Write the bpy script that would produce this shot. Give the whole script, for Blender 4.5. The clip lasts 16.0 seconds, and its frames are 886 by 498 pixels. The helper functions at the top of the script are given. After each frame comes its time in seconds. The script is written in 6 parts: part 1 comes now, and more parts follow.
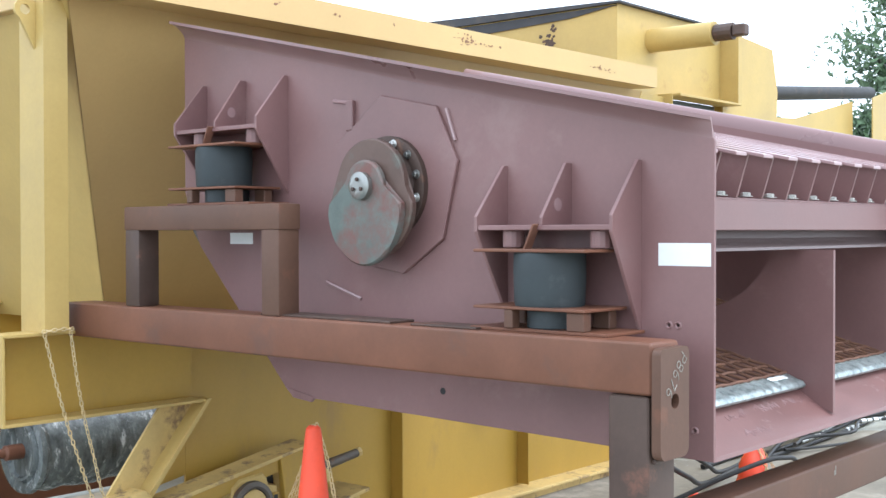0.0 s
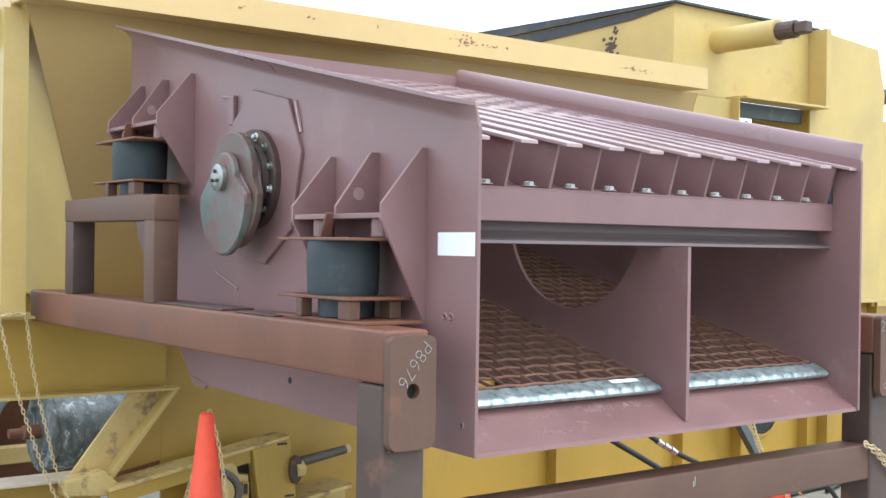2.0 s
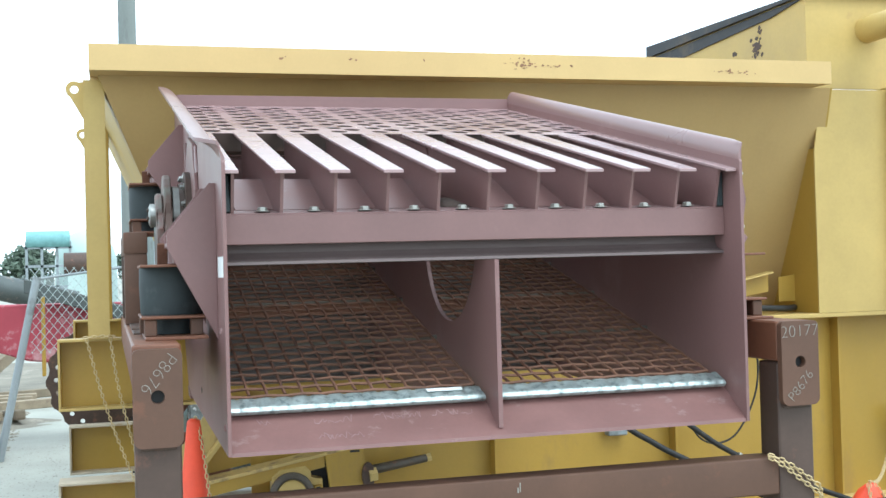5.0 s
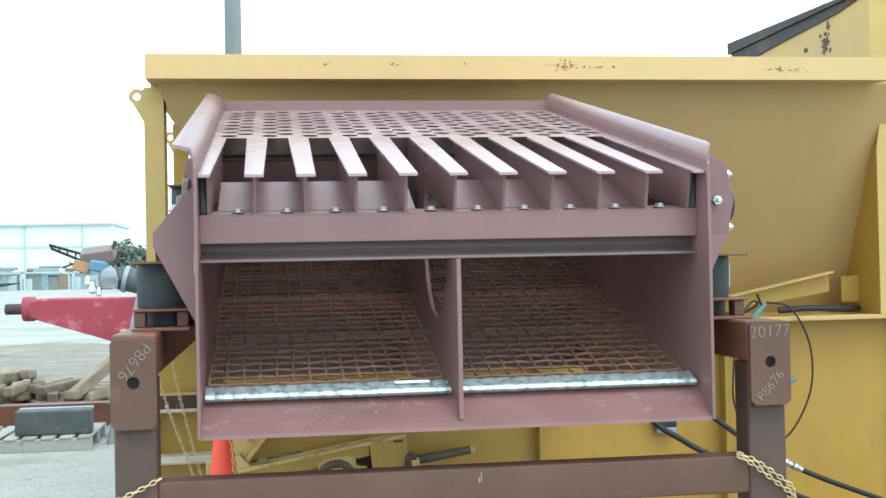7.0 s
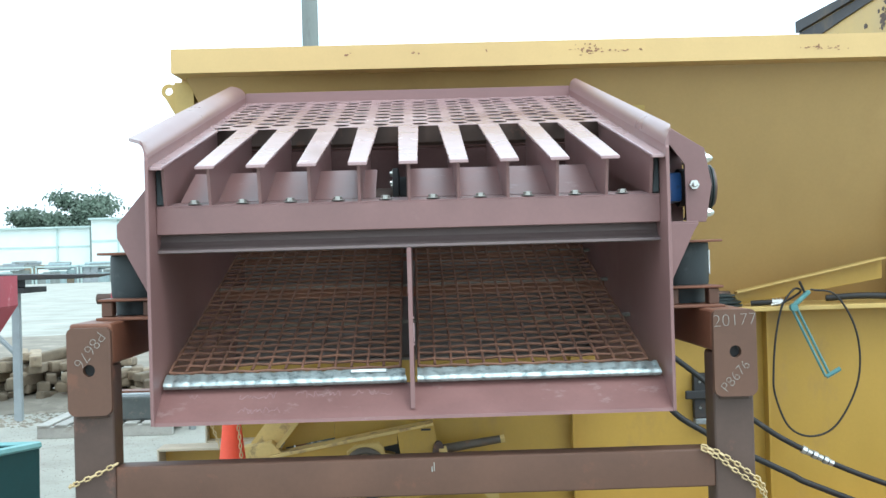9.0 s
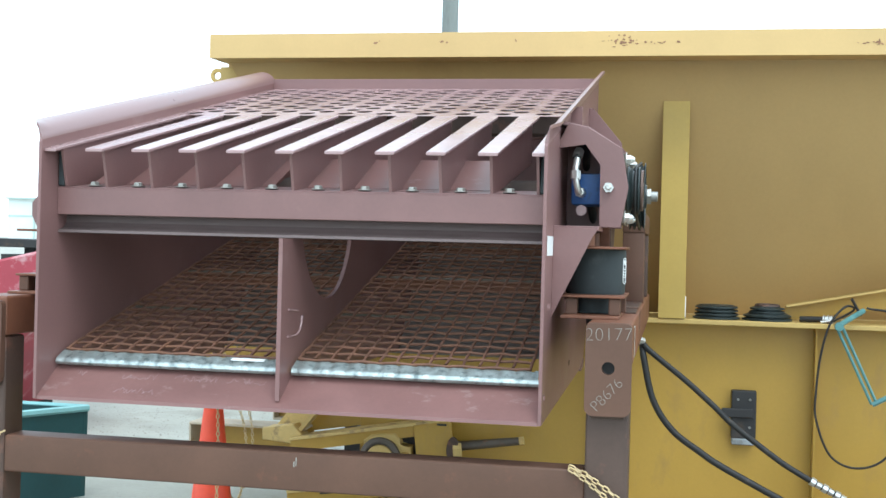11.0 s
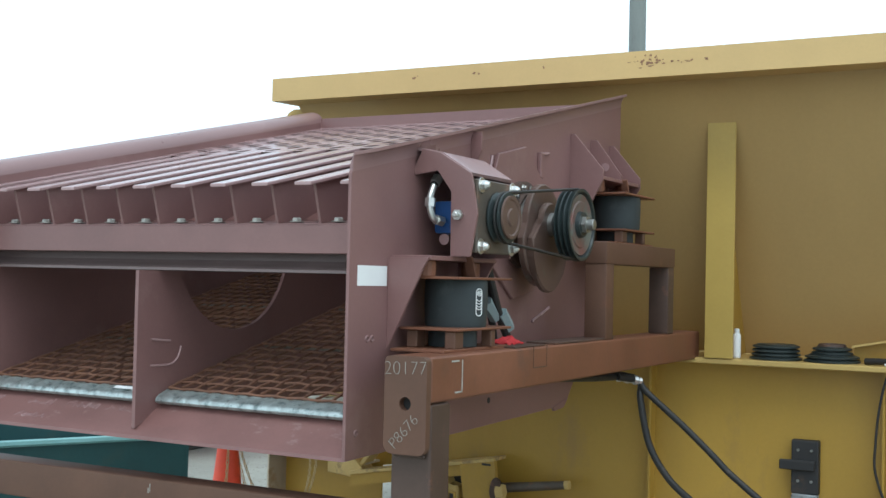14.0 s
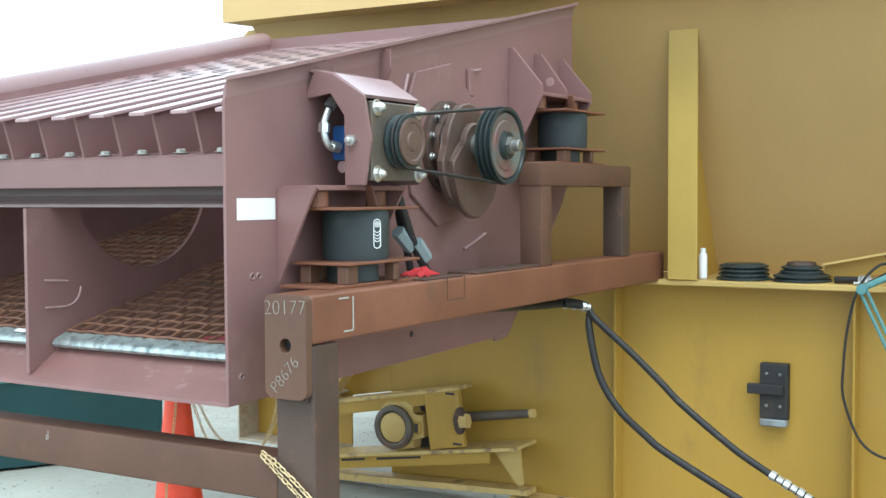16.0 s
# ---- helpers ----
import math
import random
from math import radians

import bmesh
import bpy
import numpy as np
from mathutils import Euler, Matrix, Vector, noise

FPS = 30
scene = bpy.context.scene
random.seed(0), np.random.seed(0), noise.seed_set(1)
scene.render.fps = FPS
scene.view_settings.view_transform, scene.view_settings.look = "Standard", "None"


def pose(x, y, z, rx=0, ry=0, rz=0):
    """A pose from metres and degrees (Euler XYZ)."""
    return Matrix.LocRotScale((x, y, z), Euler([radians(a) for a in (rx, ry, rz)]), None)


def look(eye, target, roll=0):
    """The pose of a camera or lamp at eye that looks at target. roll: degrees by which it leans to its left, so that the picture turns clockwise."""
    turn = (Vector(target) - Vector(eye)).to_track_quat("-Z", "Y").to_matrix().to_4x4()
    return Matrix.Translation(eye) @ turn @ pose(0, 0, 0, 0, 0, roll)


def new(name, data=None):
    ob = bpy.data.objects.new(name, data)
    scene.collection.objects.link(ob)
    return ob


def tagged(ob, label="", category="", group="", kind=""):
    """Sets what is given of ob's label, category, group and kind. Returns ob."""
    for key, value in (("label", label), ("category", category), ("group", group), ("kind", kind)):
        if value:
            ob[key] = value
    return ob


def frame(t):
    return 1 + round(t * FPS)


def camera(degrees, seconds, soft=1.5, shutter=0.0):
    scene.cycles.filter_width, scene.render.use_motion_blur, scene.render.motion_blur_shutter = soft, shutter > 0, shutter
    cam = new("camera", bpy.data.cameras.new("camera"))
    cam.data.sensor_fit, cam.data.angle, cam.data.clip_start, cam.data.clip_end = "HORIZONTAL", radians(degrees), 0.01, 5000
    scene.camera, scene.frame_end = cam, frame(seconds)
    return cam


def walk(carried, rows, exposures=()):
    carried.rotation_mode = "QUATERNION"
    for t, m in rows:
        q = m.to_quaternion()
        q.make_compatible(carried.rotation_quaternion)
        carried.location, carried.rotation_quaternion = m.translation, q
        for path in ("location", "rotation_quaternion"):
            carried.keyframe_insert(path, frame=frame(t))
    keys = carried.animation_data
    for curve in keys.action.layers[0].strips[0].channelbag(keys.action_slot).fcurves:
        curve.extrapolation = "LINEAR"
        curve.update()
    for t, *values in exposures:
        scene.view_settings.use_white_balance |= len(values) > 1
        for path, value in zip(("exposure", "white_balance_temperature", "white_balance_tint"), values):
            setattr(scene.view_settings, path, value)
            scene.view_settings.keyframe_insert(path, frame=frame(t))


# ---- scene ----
cam = camera(41.4, 16.0)
PATH = [
    (0, (-3.908, -1.606, 1.714), (-2.403, -0.289, 1.684), -0.1),
    (0.5, (-3.657, -1.781, 1.666), (-2.199, -0.412, 1.651), 0.9),
    (1, (-3.44, -2.002, 1.679), (-2.056, -0.558, 1.665), -0.5),
    (1.5, (-3.21, -2.337, 1.649), (-1.925, -0.806, 1.59), -1.6),
    (2, (-2.927, -2.515, 1.64), (-1.721, -0.919, 1.635), 0.8),
    (2.5, (-2.622, -2.728, 1.63), (-1.532, -1.052, 1.659), -1.6),
    (3, (-2.342, -3.008, 1.658), (-1.357, -1.267, 1.637), -0.4),
    (3.5, (-2.048, -3.137, 1.591), (-1.176, -1.337, 1.595), -0.6),
    (4, (-1.783, -3.274, 1.639), (-1.052, -1.413, 1.689), -1.6),
    (4.5, (-1.463, -3.572, 1.596), (-0.853, -1.667, 1.613), -1.5),
    (4.7, (-1.38, -3.62, 1.627), (-0.793, -1.709, 1.65), -1.6),
    (6.8, (-0.64, -4.02, 1.618), (-0.345, -2.04, 1.654), -0.9),
    (7, (-0.642, -4.014, 1.621), (-0.357, -2.034, 1.651), -1.2),
    (7.5, (-0.632, -3.994, 1.591), (-0.354, -2.014, 1.612), -1.3),
    (8, (-0.546, -3.988, 1.619), (-0.258, -2.009, 1.616), -3.4),
    (8.5, (-0.289, -4.026, 1.611), (-0.152, -2.031, 1.637), -0.4),
    (8.7, (-0.164, -4.052, 1.609), (-0.064, -2.054, 1.625), -0.7),
    (10.8, (1.163, -3.87, 1.6), (0.788, -1.905, 1.627), -0.1),
    (11, (1.312, -3.818, 1.634), (0.929, -1.855, 1.63), 1.5),
    (11.5, (1.59, -3.73, 1.594), (1.041, -1.808, 1.661), -0.3),
    (12, (1.964, -3.656, 1.647), (1.273, -1.779, 1.657), -0.2),
    (12.5, (2.212, -3.476, 1.577), (1.454, -1.625, 1.597), 0.5),
    (13, (2.457, -3.35, 1.625), (1.553, -1.567, 1.672), 0.0),
    (13.5, (2.739, -3.234, 1.627), (1.709, -1.52, 1.646), 0.9),
    (14, (2.939, -3.122, 1.639), (1.985, -1.365, 1.691), 1.3),
    (14.5, (3.016, -2.948, 1.656), (2.086, -1.179, 1.718), 1.2),
    (15, (3.129, -2.87, 1.682), (2.226, -1.086, 1.663), 2.2),
    (15.5, (3.183, -2.736, 1.674), (2.114, -1.047, 1.608), 2.0),
    (16, (3.234, -2.654, 1.684), (2.212, -0.937, 1.593), -0.3),
]
EXPOSURES = [(0.0, 0.7, 5700, 10), (1.0, 0.68, 5700, 10), (2.0, 0.64, 5650, 7), (3.0, 0.58, 5650, 4), (4.0, 0.52, 5650, 2), (7.0, 0.5, 5600, 0), (8.5, 0.49, 5600, 0), (11.0, 0.49, 5650, 2), (11.5, 0.36, 5650, 2), (12.0, -0.1, 5700, 2), (13.5, -0.1, 5700, 2), (14.5, -0.15, 5700, 2), (15.0, -0.18, 5700, 1), (15.5, 0.32, 5650, 0), (16.0, 0.62, 5650, 0)]
walk(cam, [(t, look(eye, target, roll)) for t, eye, target, roll in PATH], EXPOSURES)

# ---- world, sun ----
world = bpy.data.worlds.new("sky")
scene.world = world
world.use_nodes = True
wn, wl = world.node_tree.nodes, world.node_tree.links
wn.clear()
sky = wn.new("ShaderNodeTexSky")
sky.sky_type, sky.sun_disc = "NISHITA", False
sky.sun_elevation, sky.sun_rotation = radians(58), radians(150)
sky.air_density, sky.dust_density = 1.2, 4.0
overcast = wn.new("ShaderNodeMix")
overcast.data_type = "RGBA"
overcast.inputs[0].default_value = 0.82
overcast.inputs[7].default_value = (10.6, 11.2, 11.5, 1)
wl.new(sky.outputs[0], overcast.inputs[6])
bg = wn.new("ShaderNodeBackground")
bg.inputs["Strength"].default_value = 0.15
wl.new(overcast.outputs[2], bg.inputs["Color"])
wout = wn.new("ShaderNodeOutputWorld")
wl.new(bg.outputs[0], wout.inputs["Surface"])

sun_data = bpy.data.lights.new("sun", "SUN")
sun_data.energy, sun_data.angle, sun_data.color = 0.9, radians(30), (1.0, 0.98, 0.95)
sun = new("sun", sun_data)
sun.matrix_world = look((4, -7, 13), (0, 0, 0))


# ---- materials ----
def surf(name, base, rough=0.6, metal=0.0, var=0.12, scale=2.5, fine=45.0, stain=None, amount=0.0, stain_scale=3.0,
         bump=0.12, streak=1.0, rnd=0.0, spec=0.4, dent=0.0):
    """Paint, steel or soil: a base colour with broad and fine variation, stains with shapes of their own, fine relief."""
    m = bpy.data.materials.new(name)
    m.use_nodes = True
    n, l = m.node_tree.nodes, m.node_tree.links
    b = n["Principled BSDF"]
    co = n.new("ShaderNodeTexCoord")
    mp = n.new("ShaderNodeMapping")
    mp.inputs["Scale"].default_value = (1, 1, streak)
    l.new(co.outputs["Object"], mp.inputs["Vector"])

    def tex(s, detail, rough_=0.6, src=mp):
        t = n.new("ShaderNodeTexNoise")
        t.inputs["Scale"].default_value, t.inputs["Detail"].default_value, t.inputs["Roughness"].default_value = s, detail, rough_
        l.new(src.outputs[0 if src is mp else "Object"], t.inputs["Vector"])
        return t

    def mix(kind, fac, a, c):
        x = n.new("ShaderNodeMix")
        x.data_type, x.blend_type = "RGBA", kind
        for i, v in ((0, fac), (6, a), (7, c)):
            if hasattr(v, "is_linked"):
                l.new(v, x.inputs[i])
            else:
                x.inputs[i].default_value = v
        return x.outputs[2]

    def ramp(src, lo, hi, a=0.0, c=1.0):
        r = n.new("ShaderNodeMapRange")
        r.inputs[1].default_value, r.inputs[2].default_value, r.inputs[3].default_value, r.inputs[4].default_value = lo, hi, a, c
        l.new(src, r.inputs[0])
        return r.outputs[0]

    big, small = tex(scale, 5), tex(fine, 3, 0.7, co)
    k = 1 - var
    dark = (base[0] * k, base[1] * k, base[2] * k, 1)
    light = tuple(min(1, c * (1 + var)) for c in base) + (1,)
    col = mix("MIX", ramp(big.outputs["Fac"], 0.3, 0.7), dark, light)
    col = mix("MULTIPLY", ramp(small.outputs["Fac"], 0.3, 0.75, 0.0, 0.5), col, (1 - var, 1 - var, 1 - var, 1))
    rgh = ramp(big.outputs["Fac"], 0.2, 0.8, max(0.05, rough - 0.1), min(1, rough + 0.1))
    if stain:
        s = tex(stain_scale, 8, 0.68)
        mask = ramp(s.outputs["Fac"], 0.62 - 0.2 * amount, 0.70 - 0.12 * amount, 0.0, min(1, 0.45 + amount))
        col = mix("MIX", mask, col, (*stain, 1))
    if rnd:
        info = n.new("ShaderNodeObjectInfo")
        v = ramp(info.outputs["Random"], 0, 1, 1 - rnd, 1.0)
        h = n.new("ShaderNodeHueSaturation")
        l.new(col, h.inputs["Color"])
        l.new(v, h.inputs["Value"])
        col = h.outputs["Color"]
    l.new(col, b.inputs["Base Color"])
    l.new(rgh, b.inputs["Roughness"])
    b.inputs["Metallic"].default_value = metal
    b.inputs["Specular IOR Level"].default_value = spec
    if bump:
        bp = n.new("ShaderNodeBump")
        bp.inputs["Strength"].default_value, bp.inputs["Distance"].default_value = bump, 0.004
        if dent:
            mad = n.new("ShaderNodeMath")
            mad.operation = "MULTIPLY_ADD"
            mad.inputs[1].default_value = dent
            l.new(big.outputs["Fac"], mad.inputs[0])
            l.new(small.outputs["Fac"], mad.inputs[2])
            l.new(mad.outputs[0], bp.inputs["Height"])
        else:
            l.new(small.outputs["Fac"], bp.inputs["Height"])
        l.new(bp.outputs[0], b.inputs["Normal"])
    return m


MAROON = surf("maroon_primer", (0.227, 0.124, 0.116), 0.42, 0, 0.12, 1.6, 70, (0.27, 0.165, 0.152), 0.22, 2.2, 0.06, spec=0.5, dent=6.0)
# lip lighter than MAROON: part of its sheen is put into the colour
LIP = surf("maroon_lip", (0.258, 0.155, 0.149), 0.32, 0, 0.08, 1.6, 70, (0.30, 0.19, 0.18), 0.2, 3.0, 0.04, spec=0.5)
SCUFFED = surf("maroon_scuffed_plate", (0.205, 0.102, 0.091), 0.42, 0, 0.14, 3.0, 70, (0.33, 0.235, 0.22), 0.10, 9.0, 0.06, 2.5, spec=0.5)
# paler than MAROON: sky sheen on upward faces is put into the colour
MAROON_TOP = surf("maroon_sheen_and_marks", (0.36, 0.235, 0.23), 0.22, 0, 0.07, 2.5, 60, (0.42, 0.30, 0.29), 0.2, 4, 0.03, spec=0.6)
HOPPER = surf("tan_yellow_paint", (0.465, 0.308, 0.120), 0.36, 0, 0.10, 0.7, 50, (0.40, 0.255, 0.10), 0.0, 1.2, 0.06, 0.45, dent=8.0)
FIN = surf("deep_yellow_paint", (0.48, 0.33, 0.08), 0.45, 0, 0.10, 1.6, 50, (0.36, 0.22, 0.06), 0.05, 3.0, 0.06)
YELLOW = surf("yellow_paint", (0.412, 0.254, 0.042), 0.38, 0, 0.12, 1.1, 50, (0.31, 0.19, 0.06), 0.22, 1.7, 0.06, 0.45, dent=6.0)
YELLOW_OLD = surf("yellow_paint_faded", (0.52, 0.365, 0.120), 0.5, 0, 0.12, 1.6, 45, (0.34, 0.20, 0.08), -0.08, 4.0, 0.08)
YELLOW_WORN = surf("yellow_paint_scraped", (0.60, 0.43, 0.16), 0.6, 0, 0.18, 4.0, 40, (0.20, 0.13, 0.08), 0.45, 8.0, 0.15)
SCRAPED = surf("bare_scraped_flange", (0.50, 0.42, 0.31), 0.7, 0, 0.2, 5.0, 40, (0.36, 0.24, 0.12), 0.3, 6.0, 0.15)
YELLOW_RIM = surf("yellow_rim_paint", (0.60, 0.412, 0.172), 0.5, 0, 0.08, 1.5, 60, (0.30, 0.16, 0.07), -0.16, 14.0, 0.05)
TUBE = surf("brown_primed_steel", (0.180, 0.074, 0.041), 0.5, 0, 0.20, 3.0, 50, (0.115, 0.062, 0.045), 0.14, 3.5, 0.10)
TUBE_CROSS = surf("brown_grey_primer", (0.118, 0.060, 0.038), 0.55, 0, 0.18, 2.5, 50, (0.165, 0.072, 0.042), 0.22, 7.0, 0.10)
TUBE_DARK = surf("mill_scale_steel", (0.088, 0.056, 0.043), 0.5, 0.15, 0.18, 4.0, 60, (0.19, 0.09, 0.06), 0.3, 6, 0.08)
WIRE = surf("dull_rusty_wire", (0.178, 0.086, 0.053), 0.75, 0.0, 0.3, 14, 120, (0.22, 0.105, 0.055), 0.35, 9, 0.3)
RUST = surf("rusty_wire", (0.19, 0.088, 0.055), 0.75, 0.0, 0.30, 14, 120, (0.27, 0.13, 0.07), 0.4, 20, 0.3)
RUST_DARK = surf("rusty_casting", (0.09, 0.058, 0.045), 0.6, 0.3, 0.25, 9, 80, (0.20, 0.10, 0.06), 0.35, 12, 0.25)
RUST_CHIP = surf("rust_chips", (0.31, 0.17, 0.10), 0.85, 0, 0.3, 30, 120)
PLATE_GREY = surf("oxidised_plate", (0.115, 0.095, 0.075), 0.5, 0.2, 0.22, 8, 70, (0.19, 0.10, 0.06), 0.35, 10, 0.15)
PULLEY = surf("painted_pulley", (0.030, 0.040, 0.040), 0.4, 0.1, 0.2, 8, 70, (0.06, 0.07, 0.065), 0.3, 12, 0.1)
COUNTER = surf("worn_red_counterweight", (0.130, 0.083, 0.066), 0.42, 0.2, 0.2, 6, 70, (0.13, 0.14, 0.115), 0.35, 5, 0.1)
BOLT = surf("dull_zinc_bolt", (0.40, 0.385, 0.35), 0.45, 0.6, 0.12, 20, 150, bump=0.05)
STEEL = surf("bare_steel", (0.33, 0.33, 0.31), 0.35, 0.85, 0.18, 10, 90, (0.13, 0.10, 0.08), 0.2, 18, 0.15)
WEIGHT = surf("patinated_steel", (0.15, 0.175, 0.155), 0.5, 0.25, 0.2, 7, 70, (0.19, 0.095, 0.08), 0.8, 4, 0.12)
GALV = surf("galvanised_sheet", (0.47, 0.53, 0.515), 0.36, 0.65, 0.22, 26, 120, (0.20, 0.245, 0.24), 0.55, 34, 0.25)
ZINC = surf("zinc_plated", (0.62, 0.62, 0.59), 0.34, 0.85, 0.10, 20, 150, bump=0.05)
RUBBER = surf("black_rubber", (0.038, 0.046, 0.048), 0.62, 0, 0.15, 8, 60, (0.066, 0.074, 0.074), 0.25, 9, 0.12)
HOSE = surf("hose_rubber", (0.022, 0.021, 0.020), 0.55, 0, 0.15, 10, 80, (0.06, 0.05, 0.04), 0.25, 14, 0.1)
BLUE = surf("blue_enamel", (0.025, 0.085, 0.26), 0.4, 0, 0.15, 12, 60, (0.02, 0.04, 0.10), 0.25, 14, 0.06)
WHITE = surf("white_label", (0.82, 0.83, 0.82), 0.5, 0, 0.03, 10, 60, bump=0.0)
CHALK = surf("chalk_marks", (0.38, 0.365, 0.32), 0.9, 0, 0.2, 40, 200, bump=0.1)
ORANGE = surf("orange_cone_vinyl", (0.82, 0.085, 0.035), 0.45, 0, 0.10, 5, 60, (0.50, 0.07, 0.04), 0.15, 6, 0.05)
CHAIN = surf("yellow_chain_steel", (0.58, 0.44, 0.23), 0.5, 0.1, 0.2, 30, 100, (0.40, 0.30, 0.17), 0.3, 40, 0.05)
GREEN = surf("teal_paint", (0.10, 0.235, 0.232), 0.45, 0, 0.2, 12, 60, (0.20, 0.32, 0.28), 0.3, 18, 0.08)
TEAL = surf("dark_teal_steel", (0.016, 0.058, 0.060), 0.5, 0, 0.2, 1.5, 40, (0.03, 0.06, 0.055), 0.3, 3, 0.08)
TEAL_LIGHT = surf("pale_teal_rim", (0.22, 0.42, 0.42), 0.5, 0, 0.15, 4, 60)
RED = surf("faded_red_paint", (0.36, 0.055, 0.075), 0.6, 0, 0.15, 2.5, 40, (0.52, 0.30, 0.31), 0.42, 5, 0.08)
# near-black for dark steel parts and for shade drawn in openings and slots
DARK = surf("dark_steel_and_shade", (0.035, 0.034, 0.034), 0.6, 0.2, 0.2, 5, 60, (0.09, 0.06, 0.04), 0.25, 6, 0.12)
ROOF = surf("tarred_roof", (0.06, 0.06, 0.066), 0.75, 0, 0.25, 3, 40, (0.12, 0.10, 0.08), 0.3, 3, 0.2)
POLE = surf("weathered_pole", (0.23, 0.25, 0.235), 0.85, 0, 0.18, 4, 60, (0.15, 0.15, 0.14), 0.3, 5, 0.25, 0.15)
WOOD = surf("weathered_timber", (0.36, 0.29, 0.20), 0.85, 0, 0.25, 5, 50, (0.20, 0.15, 0.11), 0.3, 6, 0.3, rnd=0.5)
WHITEWALL = surf("white_metal_cladding", (0.70, 0.76, 0.73), 0.5, 0, 0.04, 0.4, 8, bump=0.02)
GREYROOF = surf("grey_green_trim", (0.46, 0.56, 0.53), 0.6, 0, 0.08, 0.5, 10, bump=0.02)
TRUCKWHITE = surf("white_truck_paint", (0.78, 0.80, 0.80), 0.3, 0, 0.04, 2, 30, bump=0.0)
GLASS = surf("dark_window_glass", (0.03, 0.04, 0.045), 0.08, 0, 0.05, 2, 20, bump=0.0)
PLASTIC = surf("crumpled_plastic_wrap", (0.15, 0.165, 0.16), 0.25, 0, 0.55, 16, 60, (0.78, 0.80, 0.78), 0.22, 18, 0.9, 0.35)
GREYPAINT = surf("grey_paint", (0.30, 0.33, 0.34), 0.5, 0, 0.15, 2, 40, (0.16, 0.16, 0.15), 0.3, 3, 0.08)
PIPE = surf("pale_teal_grey_pipe", (0.30, 0.38, 0.385), 0.5, 0, 0.15, 3, 50, (0.20, 0.22, 0.21), 0.25, 6, 0.08)
ROD = surf("dusty_grey_rod", (0.16, 0.145, 0.125), 0.8, 0, 0.2, 8, 60, (0.13, 0.10, 0.08), 0.35, 14, 0.15)
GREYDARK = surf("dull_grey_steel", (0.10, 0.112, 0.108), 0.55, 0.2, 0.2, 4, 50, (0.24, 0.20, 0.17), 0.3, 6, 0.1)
# greyer than LEAF: air haze over far crowns is mixed into the colour
LEAF_FAR = surf("hazy_distant_leaves", (0.125, 0.165, 0.12), 0.7, 0, 0.3, 0.5, 3, bump=0.0)
LEAF = surf("leaves", (0.11, 0.17, 0.085), 0.6, 0, 0.35, 1.5, 9, bump=0.0)
BARK = surf("bark", (0.20, 0.18, 0.15), 0.9, 0, 0.2, 3, 20, bump=0.3)
GROUND = surf("dusty_concrete_yard", (0.365, 0.365, 0.315), 0.9, 0, 0.24, 0.5, 26, (0.26, 0.25, 0.205), 0.32, 0.55, 1.0)
STONE = surf("grey_gravel", (0.34, 0.33, 0.29), 0.9, 0, 0.3, 8, 60)
PALLET = surf("silvery_weathered_wood", (0.46, 0.45, 0.41), 0.85, 0, 0.2, 6, 50, (0.28, 0.26, 0.22), 0.3, 6, 0.3, rnd=0.3)
# greyed and lightened so the colour imitates haze over the dark interior
INNER = surf("hazy_grey_brown_steel", (0.150, 0.132, 0.122), 0.65, 0.1, 0.2, 3, 50, (0.15, 0.11, 0.09), 0.25, 5, 0.12)
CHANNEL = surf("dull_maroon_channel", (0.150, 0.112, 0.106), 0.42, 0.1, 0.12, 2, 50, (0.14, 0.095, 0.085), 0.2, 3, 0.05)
DIRT = surf("trodden_dirt", (0.235, 0.21, 0.165), 0.95, 0, 0.25, 1.2, 22, (0.36, 0.32, 0.26), 0.35, 2.0, 0.7)


# ---- mesh helpers ----
def thing(name, at, label, category, group="", kind=""):
    e = new(name)
    e.matrix_basis = Matrix.Translation(at)
    e.empty_display_size = 0.1
    return tagged(e, label, category, group, kind)


def mesh_of(name, bm, material, smooth=False):
    bmesh.ops.recalc_face_normals(bm, faces=bm.faces)
    me = bpy.data.meshes.new(name)
    bm.to_mesh(me)
    bm.free()
    me.materials.append(material)
    if smooth:
        me.polygons.foreach_set("use_smooth", [True] * len(me.polygons))
        me.set_sharp_from_angle(angle=radians(35))
    return me


def part(name, bm, material, parent, label="", smooth=False):
    """Links bm as one mesh under a thing or under a part; its vertices are in world metres."""
    ob = new(name, mesh_of(name, bm, material, smooth))
    ob.parent = parent
    if parent.parent is None:
        ob.matrix_parent_inverse = parent.matrix_basis.inverted()
    if label:
        ob["label"] = label
    return ob


def solo(name, bm, material, label, category, group="", kind="", smooth=False):
    return tagged(new(name, mesh_of(name, bm, material, smooth)), label, category, group, kind)


def bevel(bm, geom_verts, width, seg=2):
    vs = set(geom_verts)
    edges = [e for e in bm.edges if e.verts[0] in vs and e.verts[1] in vs]
    bmesh.ops.bevel(bm, geom=edges, offset=width, segments=seg, affect="EDGES", profile=0.6, clamp_overlap=True)


